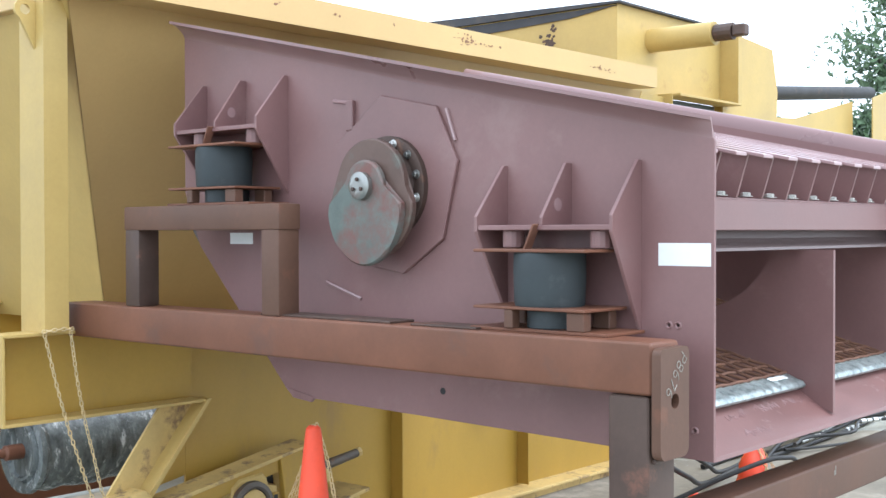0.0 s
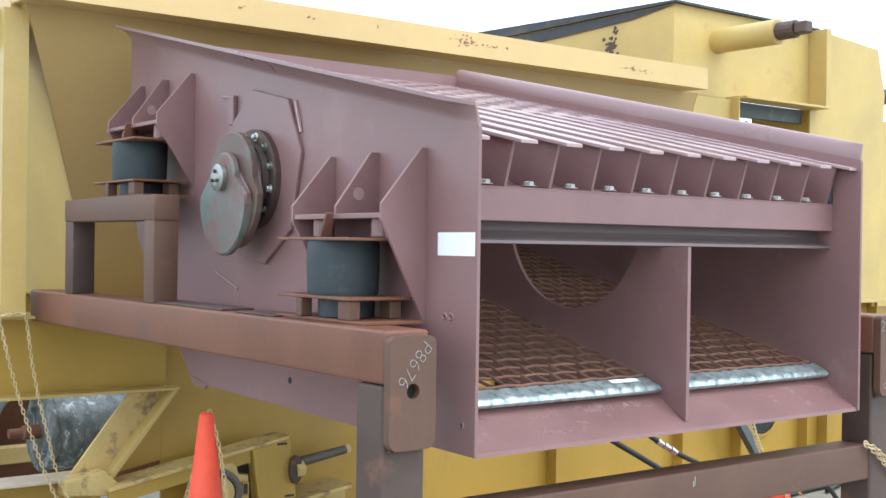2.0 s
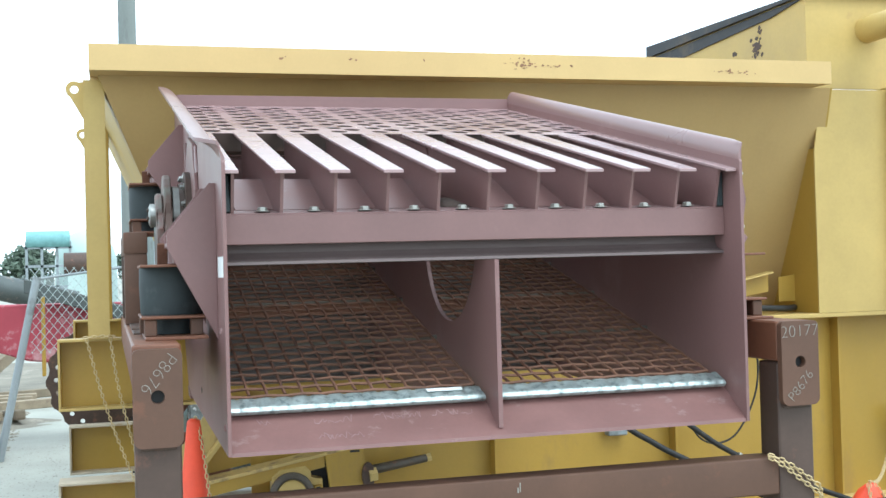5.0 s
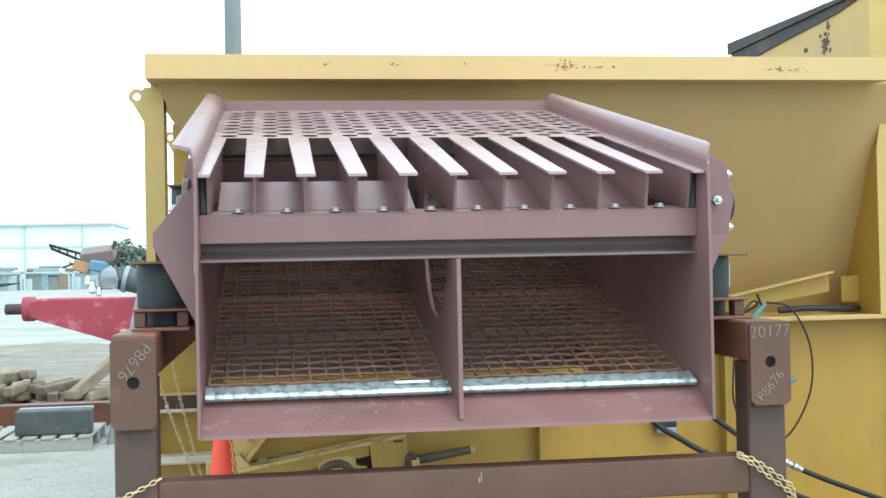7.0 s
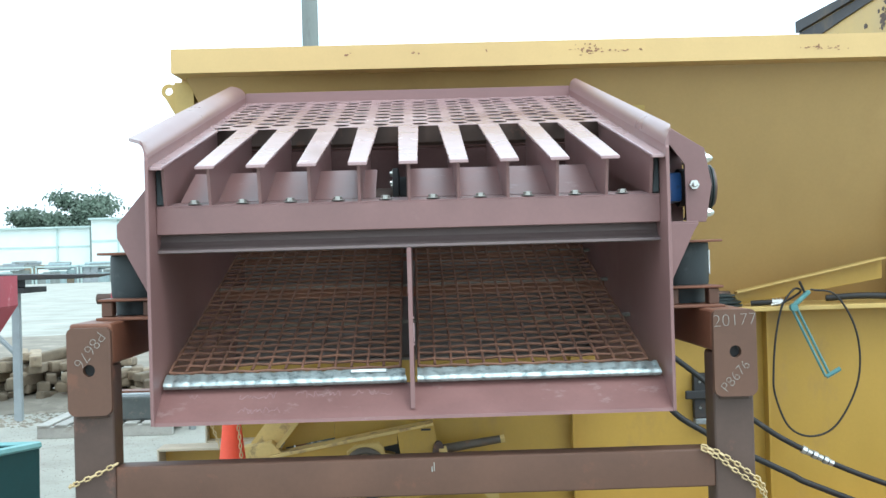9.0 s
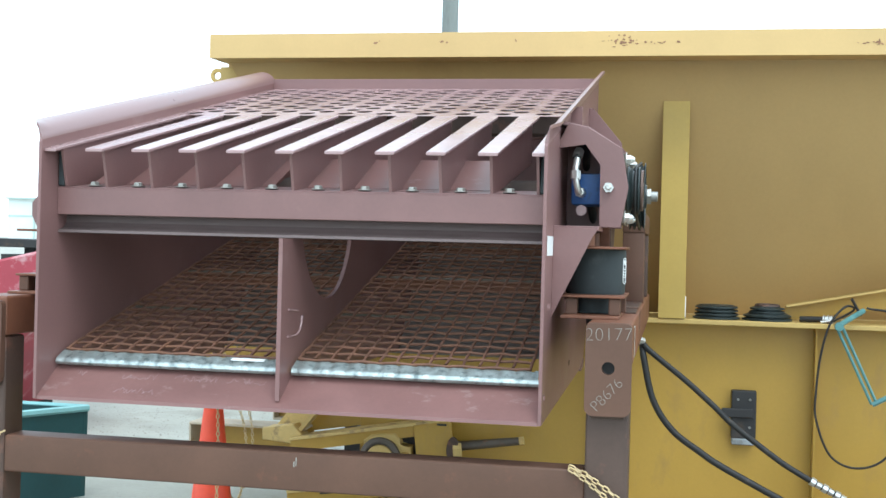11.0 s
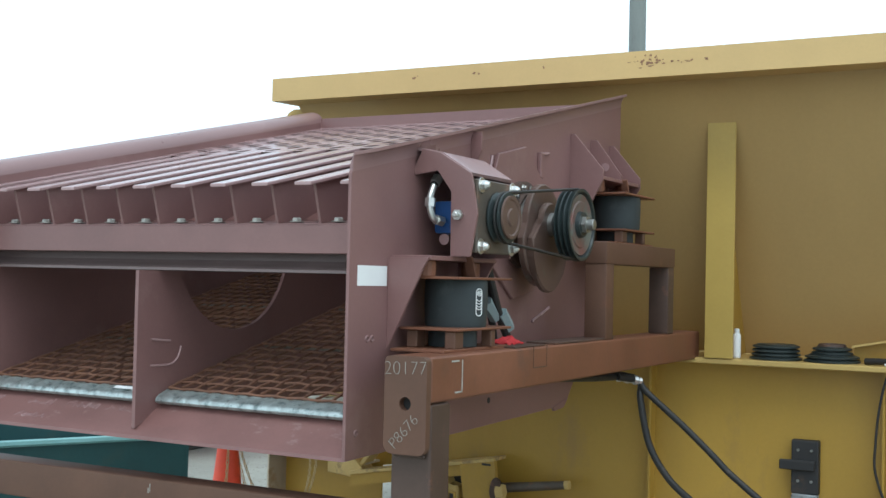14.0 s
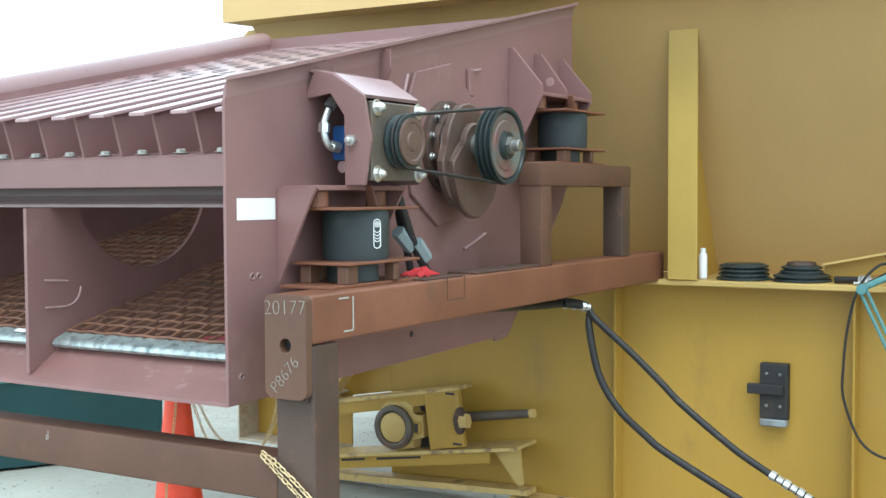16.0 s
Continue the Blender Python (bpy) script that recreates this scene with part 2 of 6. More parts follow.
def box(bm, x0, x1, y0, y1, z0, z1, r=0.003, seg=1, m=None):
    a = bmesh.ops.create_cube(bm, size=1)["verts"]
    bmesh.ops.scale(bm, vec=(abs(x1 - x0), abs(y1 - y0), abs(z1 - z0)), verts=a)
    bmesh.ops.translate(bm, vec=((x0 + x1) / 2, (y0 + y1) / 2, (z0 + z1) / 2), verts=a)
    if m is not None:
        bmesh.ops.transform(bm, matrix=m, verts=a)
    if r:
        bevel(bm, a, min(r, 0.45 * min(abs(x1 - x0), abs(y1 - y0), abs(z1 - z0))), seg)
    return bm


def B(*a, **k):
    return box(bmesh.new(), *a, **k)


def prism(bm, pts, axis, a0, a1, r=0.0, holes=()):
    """A plate: an outline in the two other axes (yz for x, xz for y, xy for z), with holes, thick from a0 to a1."""
    def at(p, a):
        return {"x": (a, p[0], p[1]), "y": (p[0], a, p[1]), "z": (p[0], p[1], a)}[axis]
    if not holes:
        lo = [bm.verts.new(at(p, a0)) for p in pts]
        hi = [bm.verts.new(at(p, a1)) for p in pts]
        f0, f1 = bm.faces.new(lo), bm.faces.new(hi)
        k = len(pts)
        for i in range(k):
            bm.faces.new((lo[i], lo[(i + 1) % k], hi[(i + 1) % k], hi[i]))
        if r:
            edges = set(f0.edges) | set(f1.edges)
            bmesh.ops.bevel(bm, geom=list(edges), offset=r, segments=1, affect="EDGES", clamp_overlap=True)
        return bm
    edges = []
    for loop in (pts, *holes):
        vs = [bm.verts.new(at(p, a0)) for p in loop]
        edges += [bm.edges.new((vs[i], vs[(i + 1) % len(vs)])) for i in range(len(vs))]
    made = bmesh.ops.triangle_fill(bm, edges=edges, use_beauty=True)["geom"]
    faces = [g for g in made if isinstance(g, bmesh.types.BMFace)]
    ext = bmesh.ops.extrude_face_region(bm, geom=faces)["geom"]
    d = {"x": (a1 - a0, 0, 0), "y": (0, a1 - a0, 0), "z": (0, 0, a1 - a0)}[axis]
    bmesh.ops.translate(bm, vec=d, verts=[g for g in ext if isinstance(g, bmesh.types.BMVert)])
    return bm


def P(*a, **k):
    return prism(bmesh.new(), *a, **k)


def circle(cx, cy, r, n=32, a0=0.0):
    return [(cx + r * math.cos(a0 + 2 * math.pi * i / n), cy + r * math.sin(a0 + 2 * math.pi * i / n)) for i in range(n)]


def lathe(bm, profile, axis, c, n=28, closed=True):
    """Turns (radius, along) pairs about an axis through c."""
    rings = []
    for r, h in profile:
        ring = []
        for i in range(n):
            u, v = r * math.cos(2 * math.pi * i / n), r * math.sin(2 * math.pi * i / n)
            d = {"x": (h, u, v), "y": (u, h, v), "z": (u, v, h)}[axis]
            ring.append(bm.verts.new((c[0] + d[0], c[1] + d[1], c[2] + d[2])))
        rings.append(ring)
    for a, b in zip(rings, rings[1:]):
        for i in range(n):
            bm.faces.new((a[i], a[(i + 1) % n], b[(i + 1) % n], b[i]))
    if closed:
        bm.faces.new(rings[0])
        bm.faces.new(rings[-1])
    return bm


def L(*a, **k):
    return lathe(bmesh.new(), *a, **k)


def cyl(bm, axis, c, r, h0, h1, n=20, ch=0.0):
    ch = ch or min(0.003, 0.2 * abs(h1 - h0))
    s = 1 if h1 > h0 else -1
    return lathe(bm, [(r - ch, h0), (r, h0 + s * ch), (r, h1 - s * ch), (r - ch, h1)], axis, c, n)


def C(*a, **k):
    return cyl(bmesh.new(), *a, **k)


def smooth_path(pts, n=8):
    """A Catmull-Rom curve through the points."""
    pts = [Vector(p) for p in pts]
    pts = [2 * pts[0] - pts[1]] + pts + [2 * pts[-1] - pts[-2]]
    out = []
    for i in range(1, len(pts) - 2):
        a, b, c, d = pts[i - 1:i + 3]
        for k in range(n):
            t = k / n
            out.append(0.5 * (2 * b + (c - a) * t + (2 * a - 5 * b + 4 * c - d) * t * t + (3 * b - a - 3 * c + d) * t ** 3))
    return out + [pts[-2]]


def tube(bm, path, r, n=8, cap=True):
    path = [Vector(p) for p in path]
    rings, up = [], None
    for i, p in enumerate(path):
        d = (path[min(i + 1, len(path) - 1)] - path[max(i - 1, 0)]).normalized()
        if up is None:
            up = d.orthogonal().normalized()
        up = (up - d * up.dot(d)).normalized()
        side = d.cross(up)
        rr = r[i] if isinstance(r, (list, tuple)) else r
        rings.append([bm.verts.new(p + (up * math.cos(2 * math.pi * k / n) + side * math.sin(2 * math.pi * k / n)) * rr) for k in range(n)])
    for a, b in zip(rings, rings[1:]):
        for k in range(n):
            bm.faces.new((a[k], a[(k + 1) % n], b[(k + 1) % n], b[k]))
    if cap:
        bm.faces.new(rings[0])
        bm.faces.new(rings[-1])
    return bm


def hexbolt(bm, c, axis, r=0.013, h=0.014, washer=True, s=1):
    """A washer and a six-sided head that stands out along +axis (s=1) or -axis."""
    if washer:
        cyl(bm, axis, c, r * 1.5, 0, s * 0.003, 14)
    lathe(bm, [(r, s * 0.003), (r, s * h * 0.85), (r * 0.8, s * h)], axis, c, 6)
    return bm


def sag(a, b, drop, n=24):
    a, b = Vector(a), Vector(b)
    return [a.lerp(b, i / n) - Vector((0, 0, 4 * drop * (i / n) * (1 - i / n))) for i in range(n + 1)]


def chain_mesh(path, link=0.029, wire=0.0029, width=0.0068):
    """Links along a path, each turned a quarter against the last."""
    bm = bmesh.new()
    path = [Vector(p) for p in path]
    pos, seglen = [path[0]], 0.0
    pitch = link - 2.6 * wire
    acc = 0.0
    for a, b in zip(path, path[1:]):
        d = (b - a).length
        while acc + d >= pitch:
            f = (pitch - acc) / d
            a = a.lerp(b, f)
            d = (b - a).length
            acc = 0.0
            pos.append(a.copy())
            if d < 1e-6:
                break
        acc += d
    for i, (p, q) in enumerate(zip(pos, pos[1:])):
        d = (q - p).normalized()
        u = d.orthogonal().normalized()
        u = Matrix.Rotation(radians(45 + 90 * (i % 2) + random.uniform(-12, 12)), 3, d) @ u
        mid = (p + q) / 2
        hl = link / 2 - width - wire
        loop = []
        for k in range(10):
            ang = 2 * math.pi * (k + 0.5) / 10
            s = math.cos(ang)
            loop.append(mid + d * (hl * (1 if s > 0 else -1) + width * s) + u * (width * math.sin(ang)))
        nrm = d.cross(u)
        rings = []
        for k in range(10):
            t = (loop[(k + 1) % 10] - loop[k - 1]).normalized()
            side = t.cross(nrm)
            rings.append([bm.verts.new(loop[k] + (nrm * math.cos(j * math.pi / 2) + side * math.sin(j * math.pi / 2)) * wire) for j in range(4)])
        for k in range(10):
            a, b = rings[k], rings[(k + 1) % 10]
            for j in range(4):
                bm.faces.new((a[j], a[(j + 1) % 4], b[(j + 1) % 4], b[j]))
    return bm


def text_part(name, body, size, m, material, parent, label):
    """Chalked characters, as a thin raised mesh."""
    cu = bpy.data.curves.new(name, "FONT")
    cu.body, cu.size, cu.extrude, cu.align_x, cu.align_y, cu.offset = body, size, 0.0006, "CENTER", "CENTER", -0.035 * size
    tmp = bpy.data.objects.new(name, cu)
    scene.collection.objects.link(tmp)
    deps = bpy.context.evaluated_depsgraph_get()
    me = bpy.data.meshes.new_from_object(tmp.evaluated_get(deps))
    bpy.data.objects.remove(tmp)
    me.transform(m)
    me.materials.clear()
    me.materials.append(material)
    ob = new(name, me)
    ob.parent = parent
    if parent.parent is None:
        ob.matrix_parent_inverse = parent.matrix_basis.inverted()
    ob["label"] = label
    return ob


# ---- ground ----
bm = bmesh.new()
bmesh.ops.create_grid(bm, x_segments=2, y_segments=2, size=1500)
solo("ground", bm, GROUND, "dusty pale concrete and dirt yard", "ground", kind="structure")

# ---- support frame ----
stand = thing("support_frame", (0, 1.4, 0), "brown primed steel tube stand holding up the screen", "steel stand")


def frame_side(s, ztop):
    """One side of the stand: s is -1 for the west side, 1 for the east side."""
    x0, x1 = (-1.19, -1.04) if s < 0 else (1.045, 1.195)
    part("beam", B(x0, x1, 0.035, 2.93, ztop - 0.145, ztop, r=0.016, seg=3), TUBE, stand, smooth=True)
    part("post", B(x0 + 0.004, x1 - 0.004, 0.045, 0.175, 0, ztop - 0.147, r=0.014, seg=3), TUBE_DARK, stand, "darker mill-scale steel post", smooth=True)
    cx = (x0 + x1) / 2
    w, r = (x1 - x0) / 2, 0.028
    outline = []
    for (px, pz, a) in ((cx + w - r, 1.098 + r, -90), (cx + w - r * 0.7, 1.40 - r * 0.7, 0), (cx - w + r * 0.7, 1.40 - r * 0.7, 90), (cx - w + r, 1.098 + r, 180)):
        rr = r if pz < 1.2 else r * 0.7
        outline += [(px + rr * math.cos(radians(a + 15 * k)), pz + rr * math.sin(radians(a + 15 * k))) for k in range(7)]
    cap = part("end_plate", P(outline, "y", 0.005, 0.033, holes=[circle(cx, 1.254, 0.021, 20)]), TUBE_CROSS, stand, "plate with a round lifting hole", smooth=True)
    # dark cup set in the lifting hole to imitate its shade
    part("hole_lining", L([(0.0225, 0.012), (0.0225, 0.034), (0.0, 0.034)], "y", (cx, 0, 1.254), 20, closed=False), DARK, cap)
    # weld bead below the plate
    part("weld", C("x", (0, 0.04, 1.092), 0.007, x0 + 0.02, x1 - 0.02, 8), TUBE_DARK, stand)
    # raised seat for the rear spring
    xa, xb = (-1.186, -1.088) if s < 0 else (1.093, 1.191)
    for y in (1.545, 2.39):
        part("seat_upright", B(xa, xb, y, y + 0.095, ztop, 1.722, r=0.008, seg=2), TUBE_DARK if y > 2 else TUBE_CROSS, stand, smooth=True)
    part("seat_rail", B(xa - 0.002, xb + 0.002, 1.54, 2.49, 1.72, 1.815, r=0.009, seg=2), TUBE_CROSS, stand, smooth=True)
    part("shim_plate", B(x0 + 0.02, x1 - 0.01, 1.02, 1.66, ztop, ztop + 0.008, r=0.002), TUBE_DARK, stand)
    part("shim_plate", B(x0 + 0.02, x1 - 0.01, 0.66, 0.93, ztop, ztop + 0.006, r=0.002), TUBE_DARK, stand)
    return cap


cap_w = frame_side(-1, 1.415)
cap_e = frame_side(1, 1.40)
part("crossbar", B(-1.046, 1.051, 0.05, 0.165, 0.778, 0.912, r=0.012, seg=3), TUBE_CROSS, stand, smooth=True)
text_part("chalk_number", "20177", 0.062, Matrix.Translation((1.12, 0.0035, 1.362)) @ Matrix.Rotation(radians(90), 4, "X") @ Matrix.Rotation(radians(2), 4, "Z"), CHALK, cap_e, "chalked figures 20177")
text_part("chalk_mark", "P8676", 0.052, Matrix.Translation((1.118, 0.0035, 1.168)) @ Matrix.Rotation(radians(90), 4, "X") @ Matrix.Rotation(radians(48), 4, "Z"), CHALK, cap_e, "chalked figures P8676")
text_part("chalk_mark", "P8676", 0.058, Matrix.Translation((-1.112, 0.0035, 1.325)) @ Matrix.Rotation(radians(90), 4, "X") @ Matrix.Rotation(radians(232), 4, "Z"), CHALK, cap_w, "chalked figures P8676 upside down")
# chalked brackets on the east beam
bm = bmesh.new()
for (y, z, w, h) in ((0.19, 1.38, 0.05, 0.005), (0.238, 1.33, 0.005, 0.105), (0.215, 1.28, 0.05, 0.005)):
    box(bm, 1.1945, 1.197, y - w / 2, y + w / 2, z - h / 2, z + h / 2, r=0)
part("chalk_bracket", bm, CHALK, stand, "chalk bracket mark")
bm = bmesh.new()
for (y, z, w, h) in ((0.80, 1.365, 0.004, 0.08), (0.86, 1.325, 0.12, 0.004), (0.92, 1.365, 0.004, 0.08)):
    box(bm, 1.1945, 1.196, y - w / 2, y + w / 2, z - h / 2, z + h / 2, r=0)
part("scribed_mark", bm, TUBE_DARK, stand)
bm = bmesh.new()
box(bm, 0.06, 0.063, 0.0485, 0.052, 0.865, 0.895, r=0)
box(bm, 0.052, 0.056, 0.0485, 0.052, 0.862, 0.88, r=0)
part("chalk_tick", bm, CHALK, stand, "chalk tick")

# ---- vibrating screen ----
screen = thing("vibrating_screen", (0, 1.2, 1.05), "maroon double-deck vibrating screen with a slotted top deck", "vibrating screen")
SLOPE = 0.224          # fall of the top deck towards the discharge end
XW, XE = -0.908, 0.908  # outer faces of the side plates
TH = 0.012


def top_z(y):
    return 2.03 + SLOPE * y


def deck_z(y):
    return 1.945 + SLOPE * y


def cloth_z(y):
    return 1.222 + 0.255 * (y - 0.19)


def side_plate(s):
    x0 = XW if s < 0 else XE
    xi = x0 - s * TH
    pts = [(0.0, 1.056), (1.70, 1.085), (1.83, 1.115), (2.36, 1.656), (2.46, 1.88), (2.46, top_z(2.46) - 0.052), (0.05, top_z(0.05) - 0.052), (0.004, top_z(0.004) - 0.052), (0.0, 1.97)]
    plate = part("side_plate", P(pts, "x", min(x0, xi), max(x0, xi), r=0.0015), MAROON, screen)
    # rolled lip along the top edge, turned outwards
    bm = bmesh.new()
    w, zr = (0.072, 0.036) if s < 0 else (0.026, 0.050)
    turn = [radians(a) for a in range(0, 91, 10)]
    prof = [(w * (1 - math.cos(a)), -0.056 + zr * math.sin(a) + (0.052 - zr) * math.sin(a) ** 4) for a in turn] + [(w + 0.004, -0.004)]
    inner = [(-TH + (w + TH) * (1 - math.cos(a)), -0.056 + 0.064 * math.sin(a)) for a in turn] + [(w + 0.004, 0.008)]
    loop = prof + inner[::-1]
    ys = [0.006, 0.03, 0.055, 0.08, 0.105] + [0.105 + (2.355 * i / 6) for i in range(1, 7)]
    rings = []
    for y in ys:
        wk = min(1, 0.12 + 0.88 * y / 0.105)
        rings.append([bm.verts.new((x0 + s * (px * wk if px > 0 else px), y, top_z(y) + pz)) for px, pz in loop])
    k = len(loop)
    for a, b in zip(rings, rings[1:]):
        for i in range(k):
            bm.faces.new((a[i], a[(i + 1) % k], b[(i + 1) % k], b[i]))
    bm.faces.new(rings[0])
    bm.faces.new(rings[-1])
    part("top_lip", bm, LIP, screen, "rounded outward lip", smooth=True)
    out = x0 + s * 0.016
    # reinforcing plate round the shaft, with welds
    oct_ = [(1.297, 2.197), (1.038, 2.141), (0.943, 1.952), (1.008, 1.688), (1.192, 1.567), (1.411, 1.600), (1.53, 1.76), (1.53, 2.03)]
    part("shaft_plate", P(oct_, "x", min(x0, out), max(x0, out), r=0.003), MAROON, plate, smooth=False)
    for (a, b) in (((1.59, 1.526), (1.41, 1.470)), ((1.55, 2.195), (1.48, 2.185)), ((1.0, 2.13), (0.96, 2.02))):
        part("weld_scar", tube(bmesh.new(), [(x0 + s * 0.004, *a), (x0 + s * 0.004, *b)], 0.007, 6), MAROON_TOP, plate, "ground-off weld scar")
    bm = bmesh.new()
    box(bm, x0, x0 + s * 0.018, 1.44, 1.475, 2.08, 2.19, r=0.003)
    part("stop_lug", bm, MAROON, plate)
    # tab on the bottom edge
    part("bottom_tab", P([(1.66, 1.090), (1.83, 1.118), (1.78, 1.078), (1.68, 1.07)], "x", x0 - s * 0.010, x0 + s * 0.004, r=0.002), MAROON, plate)
    # label stickers
    yy = (0.010, 0.180) if s < 0 else (0.048, 0.228)
    part("label", B(x0, x0 + s * 0.0015, yy[0], yy[1], 1.613, 1.679, r=0), WHITE, plate, "blank white label")
    part("label", B(x0, x0 + s * 0.0015, 2.02, 2.16, 1.665, 1.71, r=0), WHITE, plate, "small white label")
    for (y, z) in ((0.115, 1.44), (0.145, 1.44), (0.06, 1.14)):
        part("plug_weld", L([(0.004, 0), (0.009, s * 0.004), (0.013, 0.0)], "x", (x0, y, z), 12), MAROON, plate, smooth=True)
    # dark disc on the plate, painted for a drain hole's shade
    part("drain_hole", C("x", (x0, 1.02, 1.17), 0.012, 0, s * 0.002, 12), DARK, plate)
    return plate


plate_w = side_plate(-1)
plate_e = side_plate(1)


def spring_bracket(s, y0, y1, z, up, low, plate):
    """Shelf with three gussets over a rubber spring, welded to the side plate."""
    xs = XW if s < 0 else XE
    xo = xs + s * 0.155
    part("spring_shelf", B(min(xs, xo), max(xs, xo), y0 + 0.0065, y1 - 0.0065, z - 0.008, z + 0.008, r=0.002), MAROON, plate)
    ym = (y0 + y1) / 2
    for y, lo in ((y0, low), (ym, None), (y1, low + 0.03)):
        if s > 0 and lo is None and y0 < 1:
            continue
        if s > 0 and y0 < 1:
            pts = [(xs, z + 0.0), (xo, z + 0.0), (xo - s * 0.02, z - 0.03), (xs, lo)]
        elif lo is None:
            pts = [(xs, z + up), (xs, z + 0.008), (xo, z + 0.008), (xo, z + 0.03), (xs + s * 0.03, z + up)]
        else:
            pts = [(xs, z + up), (xs + s * 0.02, z + up), (xo + s * 0.004, z + 0.035), (xo + s * 0.004, z - 0.012), (xs, lo)]
        part("gusset", P(pts, "y", y - 0.006, y + 0.006, r=0.001), MAROON, plate)
    bm = bmesh.new()
    cyl(bm, "y", (xs + s * 0.075, ym - 0.0075, z + 0.07), 0.020, 0, 0.0015, 16)
    part("gusset_hole", bm, MAROON_TOP, plate)
    for dy in (-0.185, 0.14):
        part("spacer_block", C("z", (xs + s * 0.105, ym + dy, 0), 0.034, z - 0.062, z - 0.008, 14), MAROON if s < 0 else TUBE, plate)
    part("stop_bar", B(-0.018, 0.018, -0.004, 0.004, -0.045, 0.045, r=0.002, m=Matrix.Translation((xo + s * 0.006, ym + 0.03, z - 0.03)) @ Matrix.Rotation(radians(25), 4, "X")), RUST, plate, "rusty stop bar")


spring_bracket(-1, 0.243, 0.745, 1.725, 0.20, 1.41, plate_w)
spring_bracket(-1, 1.812, 2.314, 2.112, 0.20, 1.86, plate_w)
spring_bracket(1, 0.243, 0.745, 1.71, 0.20, 1.40, plate_e)
spring_bracket(1, 1.812, 2.314, 2.112, 0.20, 1.80, plate_e)


def rubber_spring(s, y, z0, z1, base):
    """A hollow rubber spring between two steel plates on a block pallet."""
    x = s * 1.042
    t = thing("rubber_spring", (x, y, base), "black rubber spring between rusty steel plates under the screen", "rubber spring", "springs under the screen")
    h = z1 - z0
    part("rubber_block", L([(0.02, z0), (0.104, z0), (0.107, z0 + 0.010), (0.109, z0 + h * 0.4), (0.110, z0 + h * 0.6), (0.109, z1 - 0.008), (0.106, z1), (0.02, z1)], "z", (x, y, 0), 36), RUBBER, t, smooth=True)
    part("top_plate", B(x - 0.11, x + 0.115, y - 0.20, y + 0.21, z1, z1 + 0.009, r=0.002), TUBE, t, "rusty thin plate")
    part("bottom_plate", B(x - 0.11, x + 0.115, y - 0.20, y + 0.21, z0 - 0.009, z0, r=0.002), TUBE, t, "rusty thin plate")
    for dy, dx, w in ((-0.16, 0.08, 0.03), (0.075, 0.09, 0.016), (0.16, -0.07, 0.03), (-0.15, -0.07, 0.03)):
        part("spacer", B(x + s * dx - 0.020, x + s * dx + 0.020, y + dy - w, y + dy + w, base + 0.010, z0 - 0.010, r=0.003), TUBE_CROSS, t)
    part("spring_foot", C("z", (x, y - 0.02, 0), 0.085, base + 0.010, z0 - 0.010, 24), RUBBER, t, smooth=True)
    part("base_plate", B(x - 0.10, x + 0.10, y - 0.27, y + 0.23, base, base + 0.010, r=0.002), TUBE, t)
    return t


rubber_spring(-1, 0.475, 1.490, 1.652, 1.415)
sp_e = rubber_spring(1, 0.475, 1.478, 1.640, 1.40)
rubber_spring(-1, 2.03, 1.885, 2.040, 1.815)
rubber_spring(1, 2.06, 1.885, 2.040, 1.815)
# white mark printed on the east front spring: a plain outlined coil
def on_spring(a, z):
    return (1.042 + 0.1108 * math.cos(radians(a)), 0.475 + 0.1108 * math.sin(radians(a)), z)


bm = bmesh.new()
cap_top = [(-17 + 7 * math.cos(radians(k)), 1.598 + 0.012 * math.sin(radians(k))) for k in range(0, 181, 20)]
cap_low = [(-17 - 7 * math.cos(radians(k)), 1.528 - 0.010 * math.sin(radians(k))) for k in range(0, 181, 20)]
loop = cap_top + cap_low
tube(bm, [on_spring(*p) for p in loop + loop[:1]], 0.0016, 5, cap=False)
for rx, rz in ((4.6, 0.0085), (1.8, 0.0032)):
    tube(bm, [on_spring(-17 + rx * math.cos(k * 0.4488), 1.594 + rz * math.sin(k * 0.4488)) for k in range(15)], 0.0014, 5, cap=False)
for z in (1.574, 1.564, 1.554, 1.545):
    tube(bm, [on_spring(-17 + 5.2 * math.cos(radians(k)), z - 0.006 * math.sin(radians(k))) for k in range(0, 181, 30)], 0.0014, 5)
part("printed_mark", bm, WHITE, sp_e, "plain white printed mark")

rag = bmesh.new()
bmesh.ops.create_grid(rag, x_segments=10, y_segments=14, size=1)
for v in rag.verts:
    u, w = v.co.x, v.co.y
    v.co = (1.085 + 0.035 * u, 0.80 + 0.075 * w, 1.412 + 0.012 * noise.noise((u * 2.2, w * 2.6, 4)) + 0.022 * max(0, 1 - u * u) * max(0, 1 - w * w))
ext = bmesh.ops.extrude_face_region(rag, geom=list(rag.faces))["geom"]
bmesh.ops.translate(rag, vec=(0, 0, -0.004), verts=[g for g in ext if isinstance(g, bmesh.types.BMVert)])
solo("red_rag", rag, surf("red_cloth", (0.50, 0.03, 0.035), 0.85, 0, 0.2, 30, 120), "crumpled red rag lying on the brown beam", "rag", smooth=True)

# --- shaft ends: bearing flange, counterweight
SY, SZ = 1.25, 1.870


